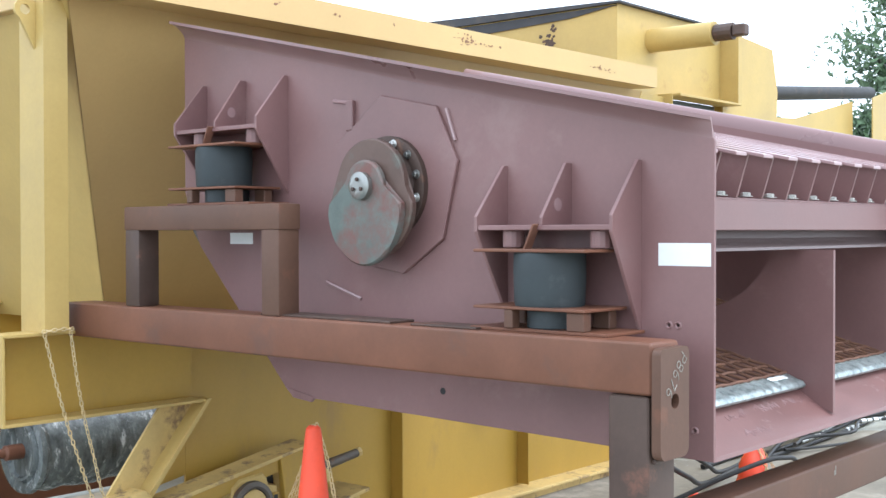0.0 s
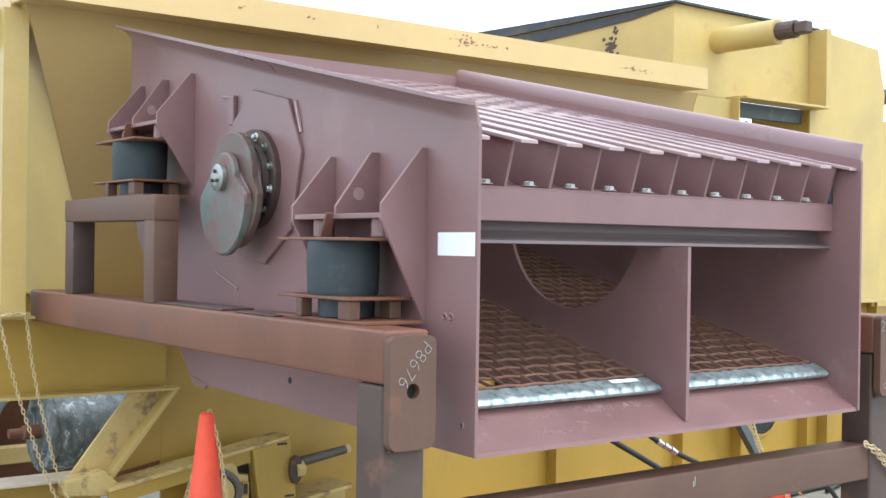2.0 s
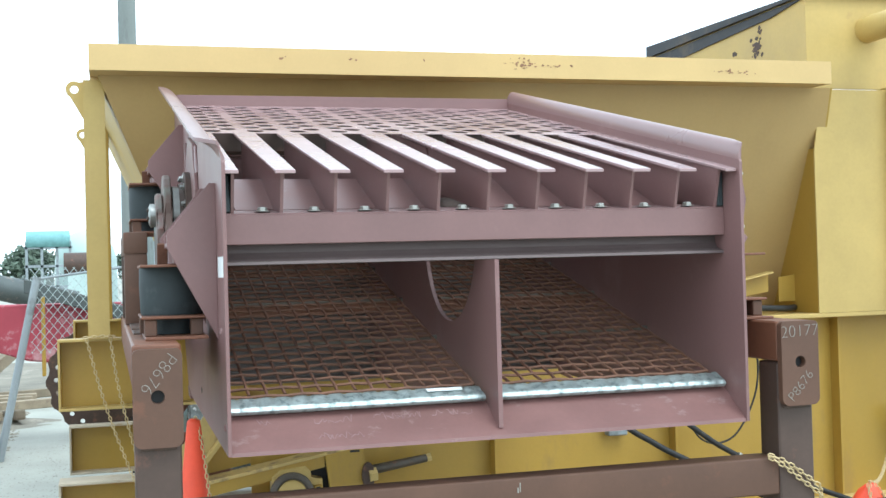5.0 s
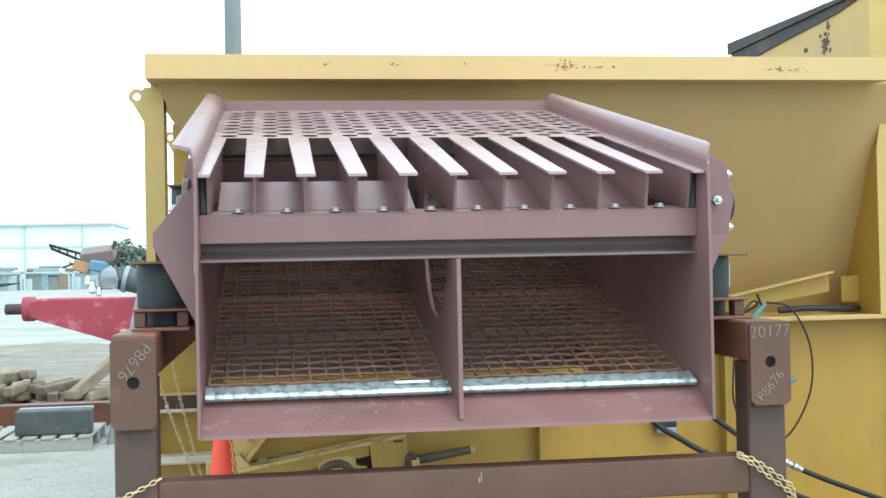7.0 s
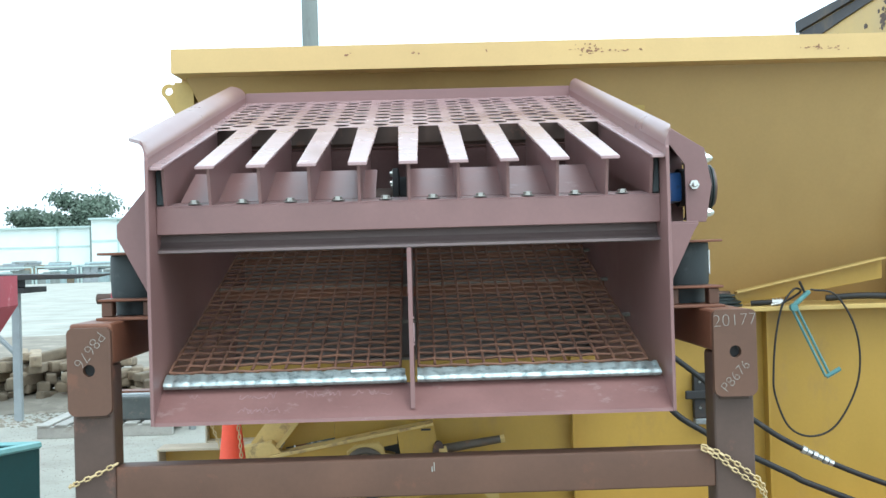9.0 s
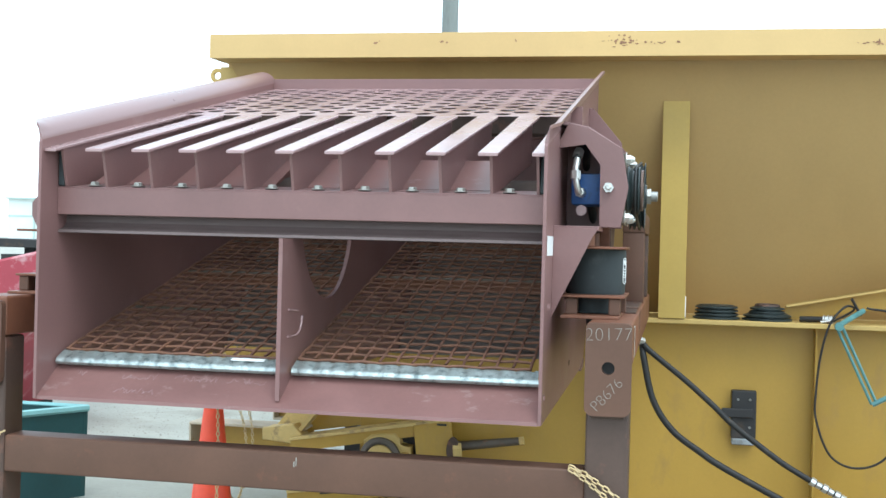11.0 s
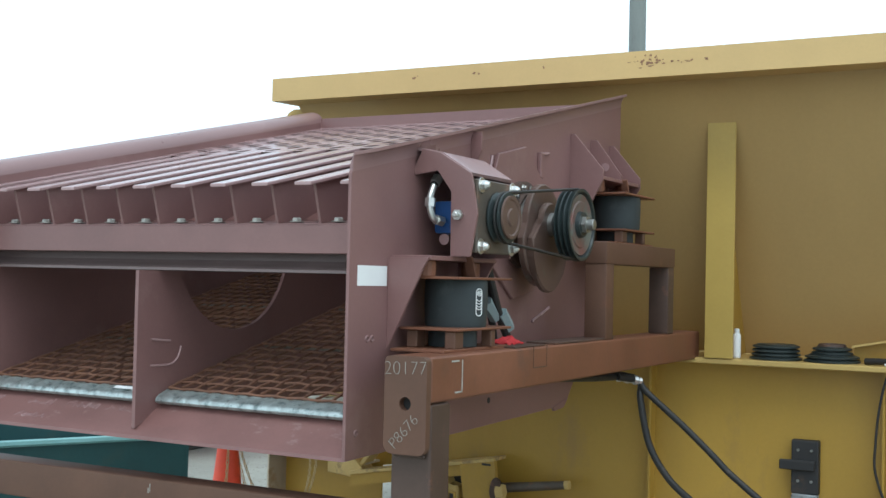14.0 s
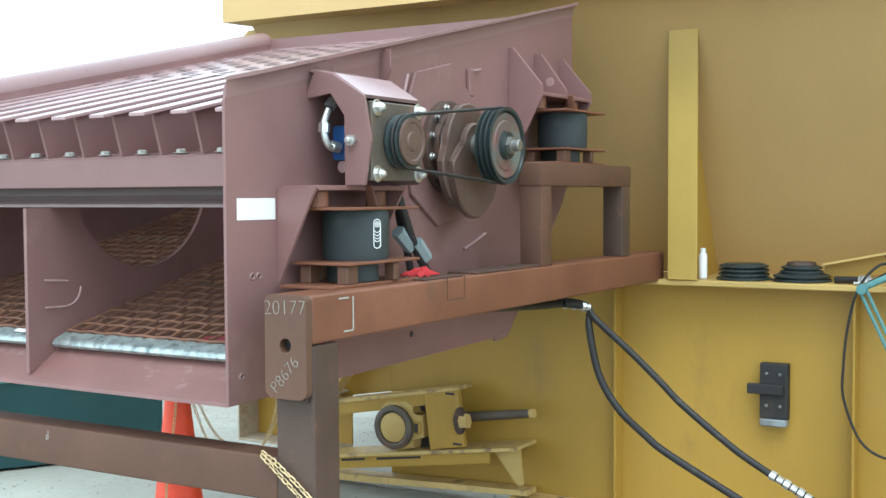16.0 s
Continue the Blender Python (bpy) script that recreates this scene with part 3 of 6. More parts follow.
def shaft_end(s):
    xs = (XW if s < 0 else XE) + s * 0.016
    hub = part("bearing_flange", L([(0.06, 0), (0.178, 0), (0.178, s * 0.022), (0.172, s * 0.026), (0.135, s * 0.026), (0.128, s * 0.045), (0.06, s * 0.045)], "x", (xs, SY, SZ), 40), RUST_DARK, screen, "rusty cast bearing flange", smooth=True)
    for i in range(12):
        a = 2 * math.pi * (i + 0.5) / 12
        bm = bmesh.new()
        hexbolt(bm, (xs + s * 0.026, SY + 0.153 * math.cos(a), SZ + 0.153 * math.sin(a)), "x", 0.0105, 0.016, True, s)
        part("bolt", bm, STEEL if i % 3 else ZINC, hub)
    part("bearing_housing", L([(0.05, s * 0.045), (0.118, s * 0.045), (0.118, s * 0.070), (0.112, s * 0.076), (0.05, s * 0.076)], "x", (xs, SY, SZ), 36), STEEL, screen, "worn steel housing ring", smooth=True)
    # counterweight: a teardrop plate hanging from its hub, a reddish inner plate and a patinated outer lobe
    def drop(k, top, low):
        pts = [(SY + top * math.cos(radians(a)), SZ + top * math.sin(radians(a))) for a in range(0, 181, 15)]
        pts += [(SY - k * math.cos(radians(a)), SZ - 0.06 - (low - 0.06) * math.sin(radians(a))) for a in range(0, 181, 10)]
        return pts
    a0, a1 = xs + s * 0.078, xs + s * 0.108
    part("weight_back", P(drop(0.20, 0.165, 0.25), "x", min(a0, a1), max(a0, a1), r=0.005), COUNTER, screen, "reddish-brown inner eccentric plate")
    a0, a1 = xs + s * 0.1085, xs + s * 0.138
    w = part("counterweight", P(drop(0.175, 0.09, 0.275), "x", min(a0, a1), max(a0, a1), r=0.007), COUNTER if s > 0 else WEIGHT, screen, "worn steel eccentric weight")
    part("hub_nut", L([(0.02, 0), (0.048, 0), (0.048, s * 0.02), (0.036, s * 0.026), (0.02, s * 0.026)], "x", (xs + s * 0.138, SY, SZ), 24), STEEL, w, smooth=True)
    for i in range(3):
        a = radians(90 + 120 * i)
        part("bolt", C("x", (xs + s * 0.164, SY + 0.022 * math.cos(a), SZ + 0.022 * math.sin(a)), 0.007, 0, s * 0.008, 8), RUST_DARK, w)


shaft_end(-1)
shaft_end(1)

# inner bearing housing beside the centre divider
inner = part("inner_housing", L([(0.061, -0.075), (0.150, -0.075), (0.150, -0.05), (0.11, -0.045), (0.11, -0.014), (0.061, -0.014)], "x", (0, SY, SZ), 32), DARK, screen, "dark inner bearing housing", smooth=True)
for i in range(10):
    a = 2 * math.pi * i / 10
    bm = bmesh.new()
    hexbolt(bm, (-0.075, SY + 0.13 * math.cos(a), SZ + 0.13 * math.sin(a)), "x", 0.010, 0.014, True, -1)
    part("bolt", bm, ZINC, inner)

# --- cross members at the discharge end
part("bolt_bar", B(XW + TH, XE - TH, 0.118, 0.30, 1.716, 1.8125, r=0.002), MAROON, screen)
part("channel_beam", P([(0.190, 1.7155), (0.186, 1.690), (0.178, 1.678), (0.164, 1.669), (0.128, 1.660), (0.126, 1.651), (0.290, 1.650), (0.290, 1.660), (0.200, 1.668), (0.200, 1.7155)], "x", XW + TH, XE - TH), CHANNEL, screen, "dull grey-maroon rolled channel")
for i in range(10):
    bm = bmesh.new()
    hexbolt(bm, (-0.765 + 0.170 * i, 0.148, 1.823), "z", 0.0165, 0.015, True, 1)
    part("deck_bolt", bm, BOLT, screen, "zinc-plated bolt")
# flange under the bolts, upright plates either side of the centre bearing, and the cross bar behind them
part("deck_flange", P([(0.119, 1.8128), (0.119, 1.817), (0.30, 1.838), (0.302, 1.8128)], "x", XW + TH + 0.001, XE - TH - 0.001), MAROON, screen)
for xa, xb in ((-0.84, -0.125), (0.004, 0.70)):
    part("deck_apron", P([(0.270, 1.836), (0.585, 1.964), (0.589, 1.952), (0.290, 1.830)], "x", xa, xb), SCUFFED, screen)
part("deck_cross_bar", B(XW + TH, XE - TH, 1.67, 1.73, 2.150, 2.172, r=0.004), MAROON, screen)
part("rear_chute", P([(1.80, 1.105), (1.84, 1.115), (2.37, 1.656), (2.45, 1.75), (2.438, 1.755), (2.355, 1.668), (1.83, 1.130), (1.80, 1.118)], "x", XW + TH, XE - TH), INNER, screen, "grey-brown chute plate with haze in its colour")
part("shaft_tube", C("x", (0, SY, SZ), 0.060, XW + TH, XE - TH, 28), TUBE_DARK, screen, "dark steel shaft", smooth=True)
part("rear_plate", P([(XW + TH, 1.75), (XE - TH, 1.75), (XE - TH, top_z(2.44) - 0.03), (XW + TH, top_z(2.44) - 0.03)], "y", 2.44, 2.452), MAROON, screen)

# --- top deck: fingers at the front, holes towards the rear
PITCH, NF = 0.1765, 11
DECK_L = XW + TH
for i in range(NF):
    xc = -0.8825 + PITCH * i
    wf, wb = (0.033, 0.045)
    if i == 0:
        xl0, xr0, xl1, xr1 = DECK_L, xc + wf * 0.9, DECK_L, xc + wb
    elif i == NF - 1:
        xl0, xr0, xl1, xr1 = xc - wf * 0.9, -DECK_L, xc - wb, -DECK_L
    else:
        xl0, xr0, xl1, xr1 = xc - wf, xc + wf, xc - wb, xc + wb
    bm = bmesh.new()
    v = []
    for (x, y, t) in ((xl0, 0.018, 0), (xr0, 0.018, 0), (xr1, 1.12, 0), (xl1, 1.12, 0), (xl0, 0.018, -0.012), (xr0, 0.018, -0.012), (xr1, 1.12, -0.012), (xl1, 1.12, -0.012)):
        v.append(bm.verts.new((x, y, deck_z(y) + t)))
    for f in ((0, 1, 2, 3), (4, 5, 6, 7), (0, 1, 5, 4), (1, 2, 6, 5), (2, 3, 7, 6), (3, 0, 4, 7)):
        bm.faces.new([v[k] for k in f])
    bevel(bm, v, 0.002, 1)
    # the whole bar takes the paler maroon that imitates sky sheen
    fin = part("deck_finger", bm, MAROON_TOP, screen, "maroon finger bar with sky sheen in its colour")
    wx = xc + (0.045 if i == 0 else -0.045 if i == NF - 1 else 0.0) * 0.9
    if i == 0:
        wx = xr0 - 0.012
    if i == NF - 1:
        wx = xl0 + 0.012
    part("finger_web", P([(0.085, deck_z(0.085) - 0.012), (0.125, 1.818), (0.30, 1.84), (1.2, 2.0), (1.2, deck_z(1.2) - 0.012)], "x", wx - 0.005, wx + 0.005), MAROON, fin)

for xa, xb in ((XW + TH + 0.002, -0.872), (0.872, XE - TH - 0.002)):
    part("end_block", B(xa, xb, 0.115, 0.30, 1.820, 1.945, r=0.004), RUBBER, screen, "dark rubber end block")

# perforated rear half of the deck: a pair of staggered columns of round holes over each slot
bm = bmesh.new()
CP, Y0, Y1, HR = 0.152, 1.12, 2.44, 0.0365
edge_x = [DECK_L] + [-0.8825 + PITCH * i for i in range(1, NF - 1)] + [-DECK_L]
for i in range(NF - 1):
    c = -0.8825 + PITCH * (i + 0.5)
    holes = []
    for off, y in ((-0.0345, Y0 + 0.075), (0.0345, Y0 + 0.075 + CP / 2)):
        while y + HR < Y1 - 0.04:
            holes.append([(c + off + HR * math.cos(k * 0.4488), y + 0.046 * math.sin(k * 0.4488)) for k in range(14)])
            y += CP
    xa, xb = edge_x[i], edge_x[i + 1]
    prism(bm, [(xa, Y0), (xb, Y0), (xb, Y1), (xa, Y1)], "z", 0.0, -0.0025, holes=holes)
bmesh.ops.remove_doubles(bm, verts=bm.verts, dist=0.0004)
for v in bm.verts:
    v.co.z += deck_z(v.co.y)
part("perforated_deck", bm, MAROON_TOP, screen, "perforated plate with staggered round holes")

# unseen bars added under the deck to keep light off the lower deck
for y in (1.50, 1.84, 2.18):
    z = deck_z(y)
    part("deck_bearer", P([(y - 0.04, z - 0.022), (y + 0.04, z - 0.006), (y + 0.04, z - 0.125), (y + 0.03, z - 0.135), (y - 0.03, z - 0.135), (y - 0.04, z - 0.125)], "x", XW + TH, XE - TH), TUBE_DARK, screen, "unseen dark cross bar added to shade the lower deck")

# --- lower deck
arc = [(0.575 + 0.345 * math.cos(radians(a)), 1.768 + 0.345 * math.sin(radians(a))) for a in range(201, 406, 6)]
div = P([(0.028, 1.088), (0.028, 1.648), (0.2525, 1.648)] + arc + [(0.86, deck_z(0.86) - 0.03), (2.43, deck_z(2.43) - 0.03), (2.43, 1.76), (2.30, 1.60), (1.84, 1.14), (1.80, 1.12), (0.10, 1.118)], "x", -0.0135, 0.0015)
divider = part("centre_divider", div, MAROON, screen)
bm = bmesh.new()
tube(bm, [(0.0025, 0.10, 1.400), (0.0025, 0.20, 1.392)], 0.0045, 6)
tube(bm, smooth_path([(0.0025, 0.10, 1.305), (0.0025, 0.2, 1.305), (0.0025, 0.245, 1.33), (0.0025, 0.26, 1.37)]), 0.004, 6)
part("weld_scar", bm, MAROON_TOP, divider, "pale ground weld marks")
# sloping lip under the clamp rails
bm = bmesh.new()
prism(bm, [(0.004, 1.054), (0.008, 1.066), (0.16, 1.166), (0.165, 1.154)], "x", XW + TH, XE - TH)
part("discharge_lip", bm, SCUFFED, screen, "sloping lip plate with pale scuffs")

rnd = random.Random(31)
bm = bmesh.new()
for y, xs in ((0.118, (-0.80, -0.62, -0.575, -0.53, -0.42, -0.38, -0.34, -0.30, -0.22, -0.17, -0.12)), (0.052, (-0.62, -0.585, -0.55, -0.51))):
    for x in xs:
        pts = []
        for k in range(7):
            yy = y + rnd.uniform(-0.016, 0.016) * (k % 2 * 2 - 1)
            pts.append((x + 0.007 * k + rnd.uniform(-0.004, 0.004), yy, 1.0668 + (yy - 0.008) * 0.658))
        tube(bm, smooth_path(pts, 3), 0.0011, 4)
part("chalk_scribble", bm, MAROON_TOP, screen, "faint pale scribble")["kind"] = "stuff"


def clamp_rail(xa, xb):
    """Bent galvanised strip with pressed dimples that clamps the wire cloth."""
    bm = bmesh.new()
    n = 150
    prof = [(0.207, 0.047), (0.200, 0.052), (0.180, 0.045), (0.155, 0.034), (0.132, 0.024), (0.119, 0.016), (0.110, 0.005), (0.107, -0.005), (0.112, -0.013), (0.124, -0.018), (0.145, -0.018)]
    prof = [(0.142 + (y - 0.142) * 0.70, 0.018 + (z - 0.018) * 0.66) for y, z in prof]
    rings = []
    for i in range(n + 1):
        x = xa + (xb - xa) * i / n
        ph = (x / 0.0592) % 1.0
        d = 0.0040 * max(0, math.sin(math.pi * ph)) ** 6
        nz = noise.noise((x * 22, xa * 7, 0)) * 0.0014
        cut = 0.30 if i == n else 0.0
        rings.append([bm.verts.new((x - cut * max(0, y - 0.115), y + d * (0.6 if k > 2 else 0), 1.176 + z - d * (1 if k < 4 else 0.2) + nz * (1 if k < 6 else 0.3))) for k, (y, z) in enumerate(prof)])
    for a, b in zip(rings, rings[1:]):
        for k in range(len(prof) - 1):
            bm.faces.new((a[k], a[k + 1], b[k + 1], b[k]))
    ext = bmesh.ops.extrude_face_region(bm, geom=list(bm.faces))["geom"]
    bmesh.ops.translate(bm, vec=(0, 0.004, -0.0035), verts=[g for g in ext if isinstance(g, bmesh.types.BMVert)])
    return part("clamp_rail", bm, GALV, screen, "dimpled galvanised clamp rail", smooth=True)


rail_w = clamp_rail(-0.888, -0.026)
clamp_rail(0.012, 0.885)
bm = bmesh.new()
slab_pts = [(0.150, 1.2075), (0.170, 1.2150), (0.170, 1.2160), (0.150, 1.2085)]
prism(bm, slab_pts, "x", -0.225, -0.10)
part("tape_label", bm, WHITE, rail_w, "white paper strip")


def wire_cloth(xa, xb):
    """Woven wire cloth: a hooked edge strip that carries crimped wires both ways."""
    edge = part("wire_cloth", B(xa, xb, 2.355, 2.40, cloth_z(2.36) - 0.012, cloth_z(2.36) + 0.012, r=0.003), RUST, screen, "rusty woven wire screen cloth")
    dx, dy, r = 0.0592, 0.069, 0.0056
    nx = int((xb - xa) / dx)
    ny = int((2.36 - 0.183) / dy)
    for i in range(nx + 1):
        x = xa + 0.01 + i * dx
        path = []
        for j in range(ny * 2 + 1):
            y = 0.183 + j * dy / 2
            up = 0.0022 * (1 if (i + j // 2) % 2 else -1) if j % 2 == 0 else 0
            path.append((x + noise.noise((x * 9, y * 3, 1)) * 0.002, y, cloth_z(y) + up))
        part("wire", tube(bmesh.new(), path, r, 5, cap=False), WIRE, edge, smooth=True)
    for j in range(ny + 1):
        y = 0.183 + j * dy
        path = []
        for i in range(nx * 2 + 1):
            x = xa + 0.01 + i * dx / 2
            up = -0.0022 * (1 if (i // 2 + j) % 2 else -1) if i % 2 == 0 else 0
            bow = 0.0011 * (1 if (i // 2 + j) % 2 else -1) if i % 2 == 0 else 0
            path.append((x, y + bow + noise.noise((x * 5, y * 9, 2)) * 0.002, cloth_z(y) + up))
        part("wire", tube(bmesh.new(), path, r, 5, cap=False), WIRE, edge, smooth=True)


wire_cloth(-0.888, -0.02)
wire_cloth(0.008, 0.888)
for y in (0.78, 1.32, 1.86):
    part("support_rod", C("x", (0, y, cloth_z(y) - 0.020), 0.009, XW + TH, XE - TH, 10), ROD, screen, "grey support rod")
# pan of light under the cloth: cross tubes and the rear cross plate
for y in (1.45, 2.1):
    part("cross_tube", B(XW + TH, XE - TH, y - 0.03, y + 0.03, cloth_z(y) - 0.11, cloth_z(y) - 0.05, r=0.006), TUBE, screen)

# --- drive on the east side
MY, MZ = 0.575, 1.860
bracket = part("motor_bracket", P([(XE, 2.03), (XE + 0.03, 2.09), (XE + 0.10, 2.075), (1.13, 2.0), (1.155, 1.86), (1.13, 1.718), (1.055, 1.718), (1.055, 1.75), (1.055, 1.94), (1.0, 2.015), (XE, 2.0)], "y", 0.40, 0.412, r=0.001), MAROON, screen)
# top sheet lighter than its bracket, sheen painted in
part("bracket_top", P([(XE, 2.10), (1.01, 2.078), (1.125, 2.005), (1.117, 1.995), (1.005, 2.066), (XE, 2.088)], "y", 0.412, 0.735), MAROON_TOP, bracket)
part("bracket_rear", P([(XE, 2.09), (1.01, 2.07), (1.12, 2.0), (1.12, 1.72), (XE, 1.72)], "y", 0.735, 0.747, r=0.001), MAROON, bracket)
part("plate_rib", P([(XE, 2.20), (XE + 0.045, 2.20), (XE + 0.045, 2.13), (XE + 0.012, 2.06), (XE, 2.06)], "y", 0.822, 0.834, r=0.001), MAROON, plate_e)
mp = part("motor_plate", B(1.122, 1.142, 0.425, 0.725, 1.732, 1.985, r=0.004), PLATE_GREY, screen, "rusty motor mounting plate")
for (y, z) in ((0.455, 1.965), (0.700, 1.965), (0.455, 1.755), (0.700, 1.755)):
    bm = bmesh.new()
    hexbolt(bm, (1.142, y, z), "x", 0.018, 0.020, True, 1)
    lathe(bm, [(0.014, 0.017), (0.012, 0.026), (0.006, 0.032)], "x", (1.142, y, z), 12)
    part("bolt", bm, ZINC, mp, "bright bolt", smooth=True)
    # dark strip drawn as the shade of the adjuster slot
    part("adjuster_slot", B(1.1425, 1.1435, y - 0.006, y + 0.006, z - 0.03, z + 0.02, r=0), DARK, mp)
bm = bmesh.new()
cyl(bm, "y", (1.085, 0.40, 1.86), 0.010, -0.035, 0.0, 10)
lathe(bm, [(0.019, -0.018), (0.019, -0.002)], "y", (1.085, 0.40, 1.86), 6)
part("adjuster_bolt", bm, ZINC, bracket, "bright adjuster bolt")
motor = part("hydraulic_motor", B(0.945, 1.06, 0.48, 0.68, 1.80, 1.915, r=0.012, seg=2), BLUE, screen, "blue hydraulic motor", smooth=True)
part("motor_flange", C("x", (0, MY, MZ), 0.075, 1.06, 1.122, 24), DARK, motor)
bm = bmesh.new()
tube(bm, smooth_path([(0.985, 0.47, 1.84), (0.975, 0.42, 1.85), (0.965, 0.41, 1.91), (0.97, 0.44, 1.98)]), 0.012, 10)
for c, d in (((0.985, 0.465, 1.842), (0.978, 0.435, 1.846)), ((0.9655, 0.411, 1.89), (0.966, 0.413, 1.92)), ((0.969, 0.435, 1.972), (0.973, 0.455, 1.995))):
    tube(bm, [c, d], 0.019, 6)
part("hose_fitting", bm, ZINC, motor, "bright elbow fitting", smooth=True)
bm = bmesh.new()
tube(bm, smooth_path([(0.968, 0.43, 1.965), (0.975, 0.48, 2.02), (0.985, 0.58, 2.04), (0.98, 0.76, 1.93), (0.985, 0.80, 1.7), (0.99, 0.86, 1.5), (1.0, 0.98, 1.3), (1.03, 1.5, 1.24), (1.10, 2.0, 1.215)]), 0.014, 10)
part("motor_hose", bm, HOSE, motor, "black hydraulic hose", smooth=True)
bm = bmesh.new()
tube(bm, smooth_path([(1.0, 0.66, 1.83), (1.01, 0.74, 1.76), (1.02, 0.80, 1.62), (1.03, 0.90, 1.45), (1.05, 1.1, 1.28), (1.07, 1.6, 1.23), (1.12, 2.02, 1.215)]), 0.016, 10)
part("motor_hose", bm, HOSE, motor, "black hydraulic hose", smooth=True)
for (a, b) in (((1.0, 0.79, 1.56), (1.01, 0.86, 1.50)), ((1.03, 0.86, 1.52), (1.035, 0.92, 1.46))):
    bm = bmesh.new()
    tube(bm, [a, b], 0.026, 6)
    part("hose_coupling", bm, PIPE, motor, "pale grey-green coupling")


def sheave(x0, x1, r, y, z, grooves, material, name, label, dish):
    prof = [(0.012, x0), (r, x0)]
    w = (x1 - x0) / grooves
    for g in range(grooves):
        a = x0 + g * w
        prof += [(r, a + 0.12 * w), (r - 0.016, a + 0.38 * w), (r - 0.016, a + 0.62 * w), (r, a + 0.88 * w)]
    prof += [(r, x1), (r - 0.012, x1)]
    if dish:
        prof += [(r - 0.018, x1 - 0.016), (0.055, x1 - 0.018), (0.05, x1 + 0.006), (0.012, x1 + 0.006)]
    else:
        prof += [(r * 0.72, x1 + 0.004), (r * 0.66, x1 - 0.004), (r * 0.35, x1 - 0.004), (r * 0.3, x1 + 0.006), (0.008, x1 + 0.006)]
    return part(name, L(prof, "x", (0, y, z), 44), material, screen, label, smooth=True)


small_pulley = sheave(1.146, 1.192, 0.088, MY, MZ, 1, PULLEY, "drive_pulley", "small black drive pulley with a rusty face", False)
part("pulley_face", L([(0.001, 1.204), (0.028, 1.204), (0.032, 1.199), (0.060, 1.199), (0.064, 1.203), (0.076, 1.203), (0.076, 1.195), (0.001, 1.195)], "x", (0, MY, MZ), 36), COUNTER, small_pulley, "rusty pulley face", smooth=True)
big = sheave(1.132, 1.196, 0.144, SY, SZ, 3, PULLEY, "driven_pulley", "grooved dark pulley with a worn green-grey face", True)
part("pulley_face", L([(0.056, 1.181), (0.124, 1.183), (0.121, 1.189), (0.095, 1.185), (0.090, 1.189), (0.056, 1.185)], "x", (0, SY, SZ), 44), WEIGHT, big, smooth=True)
bm = bmesh.new()
cyl(bm, "x", (0, SY, SZ), 0.022, 1.18, 1.248, 16)
lathe(bm, [(0.036, 1.203), (0.036, 1.220)], "x", (0, SY, SZ), 6)
part("shaft_nut", bm, STEEL, big, "worn steel shaft end and nut")
# belt: two straight runs joined round both pulleys
bm = bmesh.new()
ra, rb = 0.086, 0.142
d = SY - MY
al = math.asin((rb - ra) / d)
pts = []
for k in range(13):
    a = math.pi / 2 + al + (math.pi - 2 * al) * k / 12
    pts.append((MY + ra * math.cos(a), MZ + ra * math.sin(a)))
for k in range(13):
    a = -math.pi / 2 - al + (math.pi + 2 * al) * k / 12
    pts.append((SY + rb * math.cos(a), SZ + rb * math.sin(a)))
path = [Vector((1.176, y, z)) for y, z in pts]
path.append(path[0])
tube(bm, path, 0.0056, 6, cap=False)
part("drive_belt", bm, HOSE, screen, "black V-belt", smooth=True)

# ---- yellow hopper and conveyor chassis behind the screen ----
plant = thing("hopper_feeder", (1.5, 3.3, 0), "yellow steel hopper feeder plant with scraped, rust-spotted paint", "hopper feeder")


def wall_y(z):
    return 2.83 + 0.46 * (2.5 - z)


def left_x(z):
    return -1.26 + 0.42 * (2.64 - z)


# hopper walls, sloping in towards the bottom
ZT, ZB = 2.69, 1.27
bm = bmesh.new()


def slab(bm, quad, off):
    a = [bm.verts.new(p) for p in quad]
    b = [bm.verts.new(Vector(p) + Vector(off)) for p in quad]
    bm.faces.new(a)
    bm.faces.new(b)
    for i in range(4):
        bm.faces.new((a[i], a[(i + 1) % 4], b[(i + 1) % 4], b[i]))
    return bm


part("hopper_front", slab(bmesh.new(), [(left_x(ZT), wall_y(ZT), ZT), (3.16, wall_y(ZT), ZT), (3.32, wall_y(ZB), ZB), (left_x(ZB), wall_y(ZB), ZB)], (0, 0.012, 0)), HOPPER, plant)
part("hopper_end", slab(bmesh.new(), [(left_x(ZT), wall_y(ZT), ZT), (left_x(ZT), 5.2, ZT), (left_x(ZB), 4.6, ZB), (left_x(ZB), wall_y(ZB), ZB)], (0.012, 0.004, 0)), YELLOW_OLD, plant, "pale end wall of the hopper")
part("hopper_back", slab(bmesh.new(), [(left_x(ZT), 5.2, ZT), (3.16, 5.2, ZT), (3.3, 4.6, ZB), (left_x(ZB), 4.6, ZB)], (0, 0.012, 0)), YELLOW, plant)
part("hopper_far_end", slab(bmesh.new(), [(3.16, wall_y(ZT), ZT), (3.16, 5.2, ZT), (3.3, 4.6, ZB), (3.32, wall_y(ZB), ZB)], (0.012, 0, 0)), YELLOW, plant)
